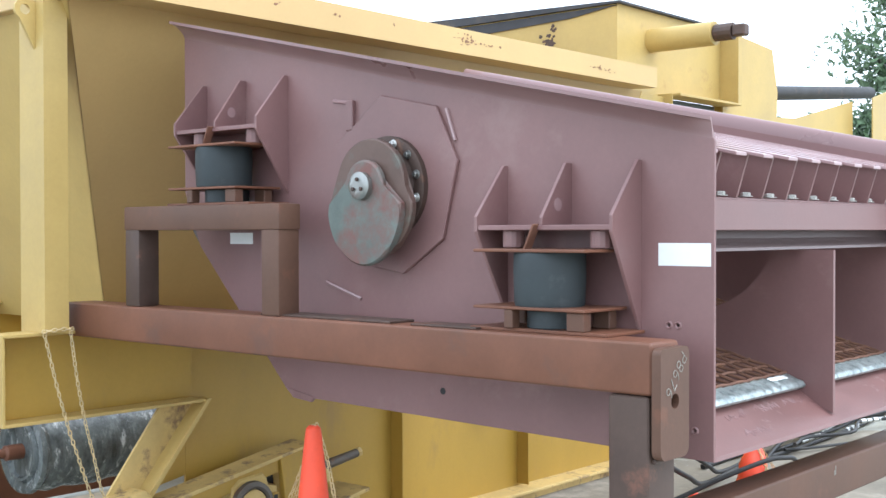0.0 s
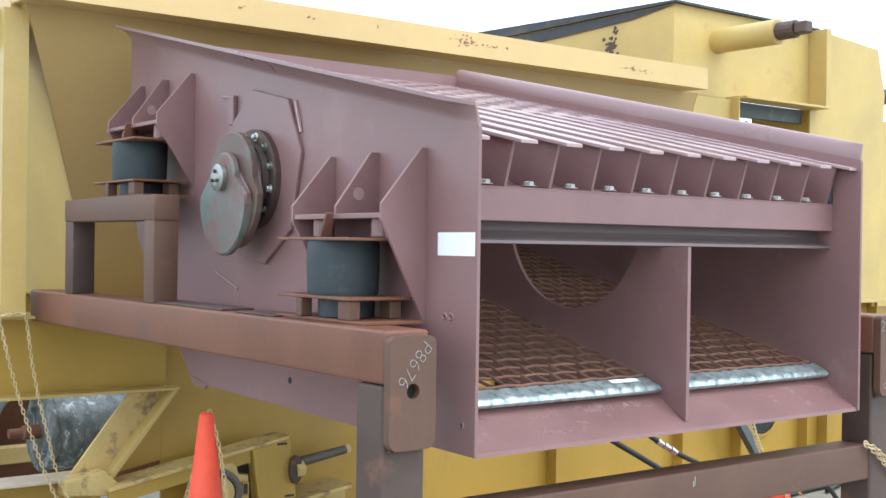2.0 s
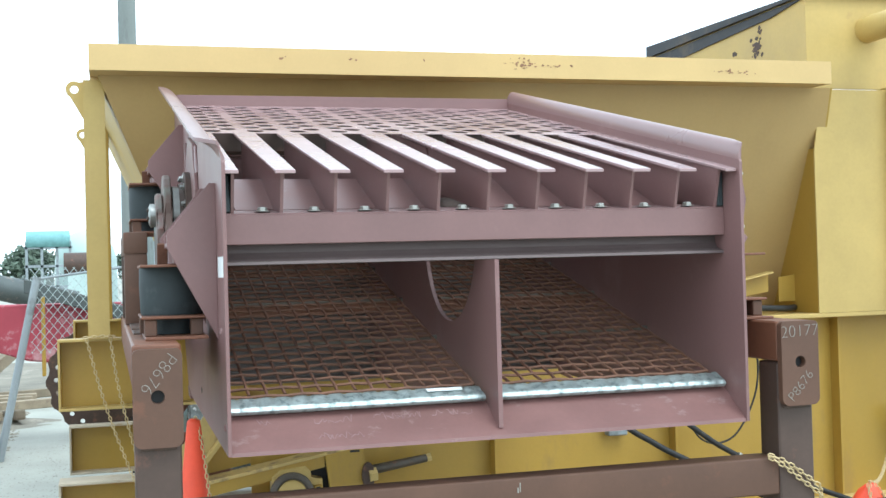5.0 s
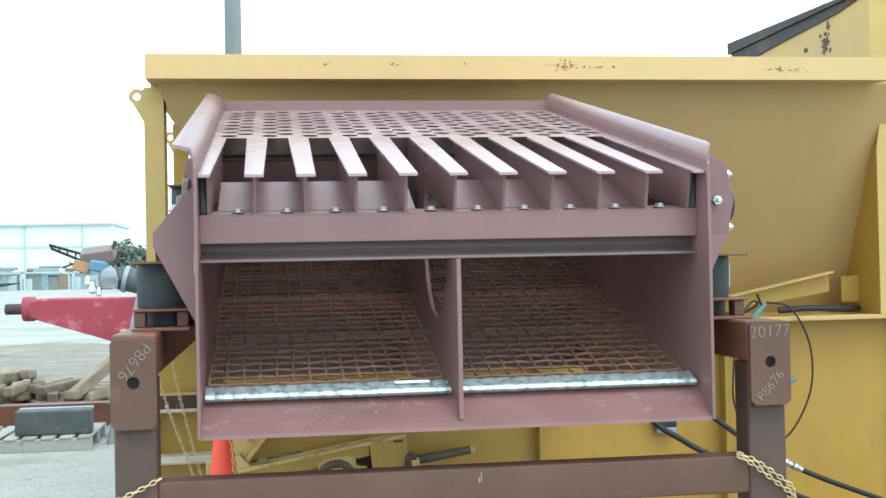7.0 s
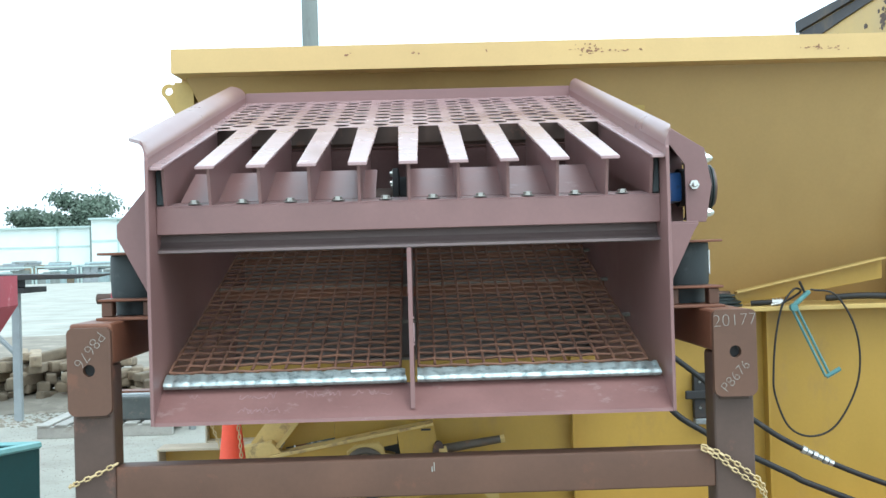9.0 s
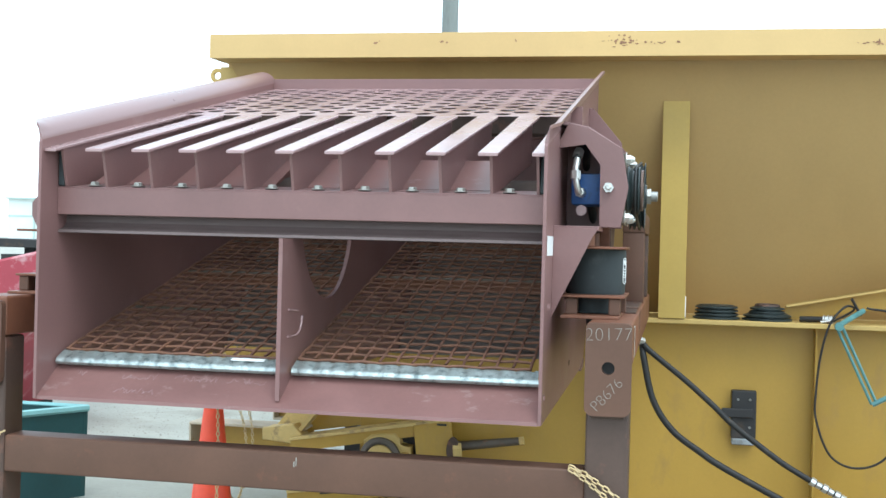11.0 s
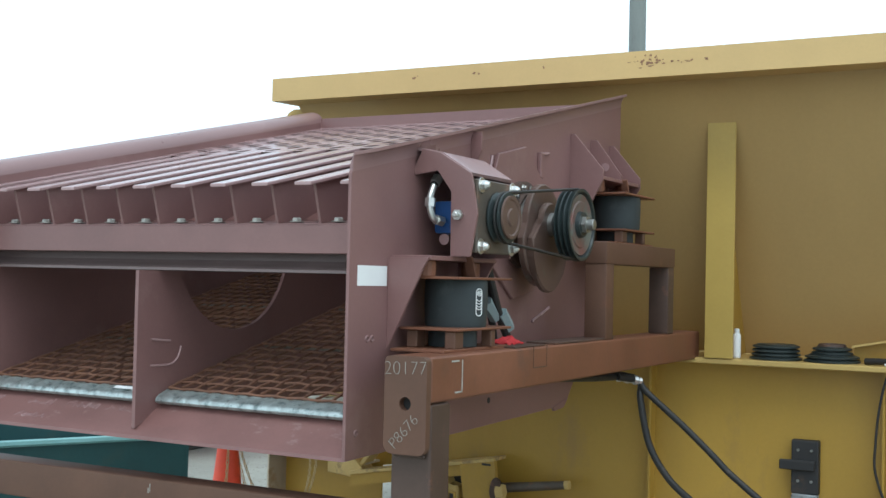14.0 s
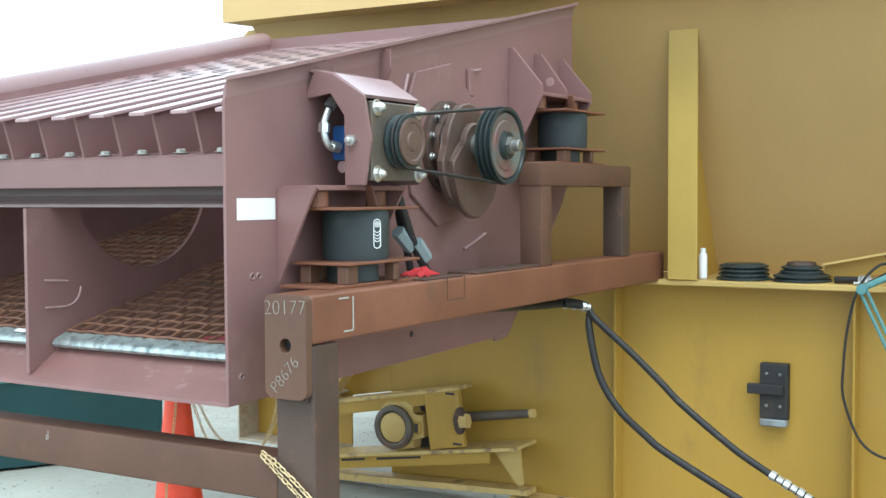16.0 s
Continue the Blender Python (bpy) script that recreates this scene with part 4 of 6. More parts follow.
# box rim round the top
part("rim", P([(2.535, 2.682), (2.535, 2.818), (2.60, 2.827), (2.82, 2.827), (2.82, 2.692)], "x", -1.325, 3.03, r=0.004), YELLOW_RIM, plant, "rim beam with rust spots")
part("rim", B(-1.325, -1.20, 2.83, 5.3, 2.67, 2.812, r=0.004), YELLOW_RIM, plant)
random.seed(41)
for (x, w, h, z, count) in ((1.02, 0.085, 0.030, 2.762, 34), (1.20, 0.10, 0.010, 2.755, 14), (2.36, 0.12, 0.012, 2.742, 26), (-0.335, 0.022, 0.012, 2.757, 4), (0.05, 0.05, 0.006, 2.765, 4), (0.45, 0.010, 0.008, 2.77, 2)):
    # small chips, longer along the beam, crowded towards the middle of each patch
    bm = bmesh.new()
    for _ in range(count):
        cx, cz = x + random.gauss(0, 0.5) * w, z + random.gauss(0, 0.5) * h
        a, b = random.uniform(0.003, 0.014), random.uniform(0.002, 0.007)
        outline = [(cx + a * random.uniform(0.5, 1) * math.cos(k * 0.785), cz + b * random.uniform(0.5, 1) * math.sin(k * 0.785)) for k in range(8)]
        d = random.uniform(0.0, 0.0008)
        prism(bm, outline, "y", 2.5335 - d, 2.536)
    part("rust_spot", bm, RUST_CHIP, plant, "rust specks where the paint chipped")["kind"] = "stuff"
# flat-faced stiffener fin on the front wall
part("fin_face", B(1.245, 1.392, 2.84, 2.852, 1.268, 2.487, r=0.002), FIN, plant)
part("fin_web", P([(2.852, 2.47), (2.852, 1.27), (wall_y(1.27), 1.27), (wall_y(2.47), 2.47)], "x", 1.31, 1.322), YELLOW, plant)
# ledge and chassis plate below
part("ledge", B(-0.62, 5.6, 2.85, 3.50, 1.238, 1.266, r=0.004), YELLOW_OLD, plant)
part("chassis_plate", B(-0.50, 7.6, 3.02, 3.034, 0.07, 1.238, r=0.001), YELLOW, plant)
part("chassis_corner", P([(-0.501, 0.945), (-0.56, 0.90), (-0.93, 0.475), (-0.501, 0.548)], "y", 3.02, 3.034), YELLOW, plant)
for x in (0.93, 2.11, 3.29, 3.91, 4.70, 4.95, 5.60):
    part("stiffener", B(x - 0.006, x + 0.006, 2.93, 3.02, 0.085 if x > 0.5 else 0.75, 1.238, r=0.001), YELLOW, plant)
part("bottom_flange", B(0.35, 7.6, 2.86, 3.1, 0.05, 0.07, r=0.003), YELLOW_WORN, plant)
part("skid_rail", B(0.36, 7.59, 2.90, 3.08, 0.0, 0.049, r=0.003), YELLOW_WORN, plant)
# inclined bar lying against the wall above the ledge
part("slope_bar", P([(1.95, 1.345), (2.86, 1.53), (2.86, 1.41), (1.95, 1.268)], "y", 3.05, 3.062, r=0.001), YELLOW, plant)
part("slope_bar_top", P([(1.95, 1.345), (2.86, 1.53), (2.86, 1.54), (1.95, 1.355)], "y", 2.98, 3.064), YELLOW_OLD, plant)
part("slope_bar", P([(2.98, 1.50), (3.28, 1.535), (3.28, 1.34), (2.98, 1.34)], "y", 3.12, 3.132, r=0.001), YELLOW, plant)
# column and feed box at the far end of the hopper
part("column", P([(3.10, 1.267), (3.10, 2.30), (3.16, 2.699), (3.66, 2.699), (3.66, 1.267)], "y", 2.85, 2.862, r=0.001), YELLOW_OLD, plant)
part("column_side", B(3.10, 3.112, 2.862, 3.4, 1.267, 2.32, r=0.001), YELLOW, plant)
part("column_edge", B(3.648, 3.66, 2.78, 2.95, 1.267, 2.72, r=0.001), YELLOW_OLD, plant)
part("feed_box", B(3.10, 4.66, 2.90, 2.912, 2.71, 3.31, r=0.001), YELLOW_OLD, plant, "faded yellow box front with rust patches")
part("feed_box_side", B(3.10, 3.112, 2.912, 5.1, 2.71, 3.31, r=0.001), YELLOW_OLD, plant)
rnd = random.Random(77)
for (y, z, w, h, count) in ((3.50, 3.085, 0.055, 0.055, 60), (3.80, 3.09, 0.035, 0.012, 14), (3.45, 3.19, 0.02, 0.02, 8), (3.28, 2.90, 0.012, 0.012, 4), (4.3, 3.12, 0.05, 0.02, 18)):
    # chipped patch: many small flakes crowded towards its middle
    bm = bmesh.new()
    for _ in range(count):
        cy, cz, r = y + rnd.gauss(0, 0.5) * w, z + rnd.gauss(0, 0.5) * h, rnd.uniform(0.006, 0.022)
        d = rnd.uniform(0.0, 0.0008)
        prism(bm, [(cy + r * rnd.uniform(0.5, 1) * math.cos(k * 0.785), cz + r * rnd.uniform(0.5, 1) * math.sin(k * 0.785)) for k in range(8)], "x", 3.0985 - d, 3.101)
    part("rust_spot", bm, RUST_DARK, plant, "dark rust patch where the paint flaked")["kind"] = "stuff"
part("feed_box_roof", P([(2.86, 3.31), (2.86, 3.325), (5.15, 3.40), (5.15, 3.31)], "x", 3.07, 4.68), ROOF, plant, "dark tarred roof sheet")
part("feed_box_fascia", P([(2.88, 3.30), (5.12, 3.30), (5.12, 3.18), (4.2, 3.22), (3.3, 3.25)], "x", 3.088, 3.098), ROOF, plant, "dark band under the roof")
part("feed_box_flange", B(3.66, 4.62, 2.72, 2.90, 2.70, 2.718, r=0.002), YELLOW_OLD, plant)
part("end_flange", B(4.60, 4.66, 2.74, 2.90, 2.71, 3.30, r=0.002), YELLOW_OLD, plant)
bm = bmesh.new()
cyl(bm, "y", (3.55, 0, 3.10), 0.085, 2.38, 2.92, 24)
part("ram_cylinder", bm, YELLOW_OLD, plant, "yellow hydraulic cylinder", smooth=True)
bm = bmesh.new()
cyl(bm, "y", (3.55, 0, 3.10), 0.06, 2.24, 2.38, 14)
box(bm, 3.51, 3.59, 2.14, 2.24, 3.06, 3.14, r=0.01)
part("ram_clevis", bm, TUBE_DARK, plant)
part("end_column", P([(4.57, 1.267), (4.57, 2.71), (4.66, 2.71), (4.66, 3.31), (5.45, 3.25), (5.55, 2.9), (5.50, 2.0), (5.52, 1.267)], "y", 2.86, 2.874, r=0.001), YELLOW_OLD, plant)
part("end_column_side", B(4.57, 4.582, 2.874, 3.4, 1.267, 2.71, r=0.001), YELLOW, plant)
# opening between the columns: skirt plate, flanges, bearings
# the post's dark grey holds the shade of the opening
part("opening_post", B(3.675, 3.75, 2.99, 3.05, 1.28, 2.66, r=0.004), GREYDARK, plant, "grey post with shade in its colour")
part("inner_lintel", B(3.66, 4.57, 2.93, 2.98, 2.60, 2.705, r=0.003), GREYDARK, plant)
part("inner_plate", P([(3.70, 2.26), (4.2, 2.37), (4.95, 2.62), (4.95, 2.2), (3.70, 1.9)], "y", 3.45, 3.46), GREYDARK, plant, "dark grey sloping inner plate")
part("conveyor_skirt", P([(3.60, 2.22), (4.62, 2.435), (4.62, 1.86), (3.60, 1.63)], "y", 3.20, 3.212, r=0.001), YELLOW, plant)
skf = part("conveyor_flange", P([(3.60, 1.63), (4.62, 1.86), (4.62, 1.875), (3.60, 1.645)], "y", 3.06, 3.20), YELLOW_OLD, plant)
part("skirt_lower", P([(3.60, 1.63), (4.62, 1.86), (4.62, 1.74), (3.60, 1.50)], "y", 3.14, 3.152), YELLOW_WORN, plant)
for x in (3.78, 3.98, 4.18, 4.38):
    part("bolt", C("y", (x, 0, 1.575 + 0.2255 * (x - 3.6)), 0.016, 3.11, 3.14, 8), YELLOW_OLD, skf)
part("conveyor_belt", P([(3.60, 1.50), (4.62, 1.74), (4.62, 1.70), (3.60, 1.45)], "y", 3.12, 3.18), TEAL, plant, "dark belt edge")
# dark sheet added in place of the shade behind the bearings
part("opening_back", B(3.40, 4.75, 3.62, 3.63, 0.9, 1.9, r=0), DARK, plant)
part("low_flange", P([(3.66, 1.27), (4.62, 1.44), (4.62, 1.46), (3.66, 1.29)], "y", 2.90, 3.25), YELLOW_OLD, plant)
for x, z in ((3.96, 1.36), (4.42, 1.45)):
    bm = bmesh.new()
    box(bm, x - 0.12, x + 0.12, 3.08, 3.17, z - 0.02, z + 0.04, r=0.01)
    lathe(bm, [(0.035, 3.06), (0.085, 3.06), (0.092, 3.09), (0.092, 3.16), (0.085, 3.19), (0.035, 3.19)], "y", (x, 0, z + 0.10), 18)
    part("pillow_bearing", bm, YELLOW_WORN, plant, "dusty bearing block", smooth=True)
part("conveyor_shaft", C("y", (4.42, 0, 1.55), 0.034, 3.0, 3.6, 12), RUST_DARK, plant)
# round openings in the end plates, each with a rolled collar
for (x, y, z, r) in ((5.02, 2.86, 1.78, 0.13), (4.24, 3.02, 0.455, 0.18)):
    port = part("port_collar", L([(r, y - 0.02), (r + 0.02, y - 0.02), (r + 0.02, y), (r, y)], "y", (x, 0, z), 32, closed=False), YELLOW, plant, smooth=True)
    # flat black disc imitates the shade within the port
    part("port_recess", C("y", (x, 0, z), r + 0.002, y - 0.012, y - 0.002, 32), HOSE, port, "black disc for the shade in the round opening")
# low rear panels towards the far end
part("tail_panel", P([(5.55, 1.2), (5.55, 2.70), (6.1, 2.72), (7.4, 2.98), (7.4, 1.2)], "y", 2.95, 2.962), YELLOW_OLD, plant)
part("tail_panel", P([(7.4, 1.2), (7.4, 3.0), (9.0, 3.4), (9.0, 1.2)], "y", 2.75, 2.762), YELLOW_OLD, plant)
bm = bmesh.new()
tube(bm, [(5.60, 3.3, 2.93), (9.5, 3.6, 3.30)], 0.07, 12)
part("tail_pipe", bm, DARK, plant, "dark pipe", smooth=True)

# --- west end: leg, chassis channel, brace, take-up bearing
leg = part("leg", P([(-1.36, 2.80), (-1.25, 2.80), (-1.25, 2.815), (-1.345, 2.815), (-1.345, 2.99), (-1.36, 2.99)], "z", 1.296, 2.672), YELLOW_OLD, plant)
part("leg_back", B(-1.345, -1.25, 2.98, 2.99, 1.296, 2.672, r=0), YELLOW, leg)
part("leg_side", B(-1.26, -1.25, 2.815, 2.98, 1.296, 2.672, r=0), YELLOW_OLD, leg)
for y, z in ((2.862, 2.63), (5.05, 2.64)):
    pts = [(-1.36, z - 0.16), (-1.36, z + 0.04)] + [(-1.405 + 0.045 * math.cos(radians(a)), z + 0.045 * math.sin(radians(a))) for a in range(60, 241, 20)]
    part("lifting_lug", P(pts, "y", y, y + 0.016, holes=[circle(-1.405, z, 0.022, 16)]), YELLOW_OLD, plant)


def channel(z0, z1, x0, x1, y, depth, name, label, wear):
    """A C-channel rail: web at the back, two flanges towards the yard."""
    c = part(name, B(x0, x1, y + depth - 0.012, y + depth, z0, z1, r=0.001), YELLOW, plant, label)
    part("flange", B(x0, x1, y, y + depth, z1, z1 + 0.014, r=0.002), wear, c)
    part("flange", B(x0, x1, y, y + depth, z0 - 0.014, z0, r=0.002), wear, c)
    part("end_stop", B(x0, x0 + 0.012, y + 0.004, y + depth, z0, z1, r=0.001), wear, c)
    return c


channel(0.93, 1.282, -1.52, -0.50, 2.85, 0.13, "chassis_channel", "deep channel rail", YELLOW_OLD)
channel(0.35, 0.64, -1.52, -0.93, 4.36, 0.12, "cross_channel", "lower far-side channel rail", SCRAPED)
channel(0.20, 0.52, -1.53, -0.80, 2.86, 0.20, "lower_channel", "scraped lower rail", SCRAPED)
channel(0.93, 1.33, -1.48, 3.0, 4.35, 0.13, "far_channel", "far side rail", YELLOW_OLD)
part("far_leg", B(-1.33, -1.23, 4.36, 4.46, 1.344, 2.66, r=0.004), YELLOW, plant)
part("brace", P([(-0.70, 0.92), (-0.48, 0.925), (-0.86, 0.46), (-1.00, 0.53)], "y", 2.93, 2.945, r=0.002), YELLOW_WORN, plant, "scraped diagonal brace")
part("brace_flange", P([(-0.505, 0.93), (-0.48, 0.93), (-0.865, 0.455), (-0.885, 0.47)], "y", 2.84, 2.945, r=0.001), YELLOW_OLD, plant)
part("rail_nose", P([(-1.05, 0.53), (-0.86, 0.56), (-0.80, 0.50), (-0.82, 0.44), (-1.05, 0.46)], "y", 2.82, 2.95, r=0.006), YELLOW_WORN, plant)
# inclined take-up frame
part("takeup_rail", P([(-0.86, 0.49), (0.09, 0.652), (0.09, 0.634), (-0.86, 0.470)], "y", 2.77, 2.93, r=0.002), YELLOW_WORN, plant)
part("takeup_back", P([(-0.86, 0.469), (-0.12, 0.597), (-0.12, 0.535), (-0.86, 0.400)], "y", 2.785, 2.80), YELLOW, plant)
tend = part("takeup_end", P([(-0.12, 0.602), (0.095, 0.638), (0.135, 0.335), (-0.08, 0.296)], "y", 2.765, 2.80, r=0.003), YELLOW, plant)
for (x, z) in ((0.055, 0.615), (0.10, 0.345)):
    # thin dark box drawn for the shade of a slot
    part("end_slot", B(x - 0.035, x + 0.02, 2.7635, 2.7655, z - 0.006, z + 0.006, r=0), DARK, tend)
low_rail = part("takeup_lower_rail", P([(-0.86, 0.187), (0.46, 0.37), (0.46, 0.352), (-0.86, 0.169)], "y", 2.73, 2.98, r=0.002), YELLOW_WORN, plant)
part("rail_web", P([(-0.86, 0.168), (0.30, 0.329), (0.30, 0.27), (-0.86, 0.10)], "y", 2.745, 2.757), YELLOW, low_rail)
for xa, xb in ((-0.66, -0.50), (-0.42, -0.13)):
    za, zb = 0.187 + 0.1386 * (xa + 0.86), 0.187 + 0.1386 * (xb + 0.86)
    # dark strip on the web imitates a shaded slot
    part("rail_slot", P([(xa, za - 0.028), (xb, zb - 0.028), (xb, zb - 0.040), (xa, za - 0.040)], "y", 2.742, 2.746), DARK, low_rail)
part("takeup_gusset", P([(0.28, 0.343), (0.45, 0.366), (0.47, 0.165), (0.44, 0.15)], "y", 2.80, 2.812), YELLOW_OLD, plant)
part("base_rail", P([(-0.95, 0.062), (0.46, 0.115), (0.46, 0.085), (-0.95, 0.02)], "y", 2.86, 2.98, r=0.002), YELLOW_WORN, plant)
# dark sheet stands for the shade beside the bearing block
part("takeup_slot", P([(-0.10, 0.575), (-0.24, 0.55), (-0.20, 0.26), (-0.07, 0.29)], "y", 2.86, 2.87), DARK, plant)
# cast bearing block that slides in the frame
blk = [(-0.425, 0.30), (-0.415, 0.50), (-0.37, 0.535), (-0.23, 0.55), (-0.20, 0.52), (-0.205, 0.48), (-0.135, 0.475), (-0.13, 0.355), (-0.20, 0.345), (-0.195, 0.29), (-0.30, 0.265)]
part("bearing_block", P(blk, "y", 2.775, 2.86, r=0.008), YELLOW_OLD, plant, "dusty cast bearing block")
part("block_nut", B(-0.185, -0.14, 2.755, 2.775, 0.375, 0.445, r=0.006), YELLOW, plant)
# dark patch painted as the nut's shaded hollow
part("nut_recess", B(-0.175, -0.152, 2.7535, 2.756, 0.385, 0.435, r=0), DARK, plant)
bm = bmesh.new()
lathe(bm, [(0.080, 2.775), (0.118, 2.775), (0.124, 2.765), (0.122, 2.742), (0.100, 2.735), (0.088, 2.74), (0.086, 2.765)], "y", (-0.31, 0, 0.40), 32)
part("bearing_ring", bm, PLATE_GREY, plant, "dusty round bearing seat", smooth=True)
part("bearing_cover", L([(0.0, 2.732), (0.060, 2.735), (0.082, 2.745), (0.086, 2.77), (0.0, 2.77)], "y", (-0.31, 0, 0.40), 32), YELLOW_OLD, plant, smooth=True)
bm = tube(bmesh.new(), [(0.02, 2.84, 0.470), (0.30, 2.85, 0.508), (0.485, 2.855, 0.533)], [0.030, 0.026, 0.023], 14)
screw = part("takeup_screw", bm, PLATE_GREY, plant, "rusty grey threaded adjusting screw", smooth=True)
part("screw_tip", tube(bmesh.new(), [(0.484, 2.855, 0.533), (0.510, 2.856, 0.537)], 0.026, 6), YELLOW_WORN, screw, "yellow painted tip")
clevis = part("screw_clevis", P([(0.118 + 0.036 * math.cos(radians(a)), 0.478 + 0.074 * math.sin(radians(a))) for a in range(0, 360, 20)], "y", 2.735, 2.764, r=0.004), RUST_DARK, plant, "rusty oval clevis plate")
part("clevis_nut", tube(bmesh.new(), [(0.12, 2.755, 0.475), (0.165, 2.76, 0.480)], 0.042, 6), YELLOW_WORN, clevis)
# tail drum wrapped in plastic, seen between the rails
drum = part("tail_drum", L([(0.05, -0.76), (0.13, -0.76), (0.14, -0.78), (0.155, -0.78), (0.165, -0.76), (0.20, -0.775), (0.222, -0.765), (0.228, -0.74), (0.212, -0.71), (0.226, -0.64), (0.212, -0.56), (0.226, -0.47), (0.228, -0.38), (0.214, -0.28), (0.225, -0.1), (0.22, 0.3), (0.05, 0.3)], "x", (0, 4.08, 0.57), 40), PLASTIC, plant, "drum wrapped in crumpled plastic", smooth=True)
part("drum_shaft", L([(0.0, -0.93), (0.026, -0.93), (0.026, -0.86), (0.040, -0.85), (0.040, -0.76)], "x", (0, 4.08, 0.57), 20, closed=False), TUBE, drum, "rusty drum shaft", smooth=True)
# sheet added to close the gap, its brown imitating shaded steelwork
part("drum_guard", B(-0.97, 3.0, 5.20, 5.214, 0.02, 0.93, r=0.001), TUBE, plant, "brown sheet added behind the drum, shade in its colour")
part("rear_beam", B(-1.2, -0.62, 4.62, 4.72, 0.30, 0.40, r=0.006), YELLOW_WORN, plant)
bm = bmesh.new()
tube(bm, smooth_path([(-0.45, 5.0, 0.70), (-0.58, 5.0, 0.69), (-0.68, 5.0, 0.65), (-0.745, 5.0, 0.55), (-0.765, 5.0, 0.38), (-0.76, 5.0, 0.02)]), 0.038, 12)
part("bent_pipe", bm, PIPE, plant, "grey bent pipe", smooth=True)

bm = bmesh.new()
tube(bm, [(4.05, 2.80, 0.02), (3.70, 2.92, 0.62)], 0.042, 4)
part("leaning_brace", bm, GREYDARK, plant, "grey flat brace against the plate")

# ---- loose things on and by the plant ----
bk = thing("clamp_bracket", (1.78, 2.98, 0.6), "black bolted clamp bracket on the yellow plate", "bracket")
part("body", B(1.665, 1.80, 2.965, 3.02, 0.60, 0.87, r=0.008, seg=2), DARK, bk)
part("bar", B(1.61, 1.785, 2.94, 2.965, 0.72, 0.77, r=0.005), DARK, bk)
part("foot", B(1.668, 1.795, 2.955, 3.02, 0.565, 0.60, r=0.006), GREYPAINT, bk, "worn grey foot")
for (x, z) in ((1.70, 0.82), (1.765, 0.82), (1.70, 0.665), (1.765, 0.665)):
    part("bolt", C("y", (x, 0, z), 0.008, 2.957, 2.965, 8), STEEL, bk)


def grooved_pulley(x, y, rings, hub):
    """A multi-groove pulley lying flat: one rim disc for each radius, from the bottom up."""
    t = thing("ribbed_sheave", (x, y, 1.266), "dark grooved pulley lying flat on the yellow ledge", "pulley", "pulleys on the ledge")
    z = 1.266
    for r in rings:
        part("rim_disc", L([(0.02, 0.0), (r - 0.012, 0.0), (r, 0.003), (r, 0.011), (r - 0.022, 0.017), (r - 0.022, 0.020), (0.02, 0.020)], "z", (x, y, z), 40), PULLEY, t, smooth=True)
        z += 0.020
    if hub:
        part("hub", L([(0.02, 0.0), (0.07, 0.0), (0.066, 0.012), (0.058, 0.014), (0.055, 0.006), (0.02, 0.006)], "z", (x, y, z), 24), RUST_DARK, t, smooth=True)


grooved_pulley(1.57, 3.02, (0.132, 0.123, 0.120, 0.118), False)
grooved_pulley(1.848, 3.02, (0.138, 0.132, 0.100, 0.095), True)
can = thing("spray_can", (1.378, 2.975, 1.266), "white spray can standing on the yellow ledge", "spray can")
part("body", L([(0.017, 0), (0.021, 0.004), (0.021, 0.118), (0.016, 0.126), (0.008, 0.128)], "z", (1.378, 2.975, 1.266), 20), WHITE, can, smooth=True)
part("cap", L([(0.014, 0.126), (0.014, 0.150), (0.010, 0.153)], "z", (1.378, 2.975, 1.266), 16), TRUCKWHITE, can, smooth=True)

hn = thing("bent_handle", (2.2, 2.68, 1.27), "teal painted bent steel handle hung from the ledge", "handle")
bm = bmesh.new()
for a, b, r in (((2.34, 2.86, 1.345), (2.185, 2.69, 1.266), 0.015), ((2.180, 2.68, 1.262), (2.366, 2.68, 0.862), 0.008), ((2.207, 2.68, 1.268), (2.388, 2.68, 0.875), 0.008), ((2.370, 2.68, 0.860), (2.452, 2.68, 0.905), 0.014)):
    tube(bm, [a, b], r, 8)
part("bar", bm, GREEN, hn)
part("joint", L([(0.008, 2.66), (0.022, 2.66), (0.024, 2.67), (0.024, 2.69), (0.022, 2.70), (0.008, 2.70)], "y", (2.192, 0, 1.265), 16), GREEN, hn, smooth=True)
bm = bmesh.new()
tube(bm, [(2.27, 2.80, 1.41), (2.325, 2.85, 1.32)], 0.008, 6)
part("pin", bm, DARK, hn)


def hose(name, pts, r, label, fit_at=None):
    t = thing(name, pts[0], label, "hose")
    bm = bmesh.new()
    path = smooth_path(pts, 10)
    tube(bm, path, r, 12)
    part("tube", bm, HOSE, t, smooth=True)
    for a, b in fit_at or ():
        bm = bmesh.new()
        A, Bv = Vector(a), Vector(b)
        n = 6
        for i in range(n):
            p, q = A.lerp(Bv, i / n), A.lerp(Bv, (i + 0.8) / n)
            tube(bm, [p, q], r * (1.45 if i % 2 == 0 else 1.15), 8)
        part("coupling", bm, ZINC, t, "bright crimped coupling", smooth=True)
    return t


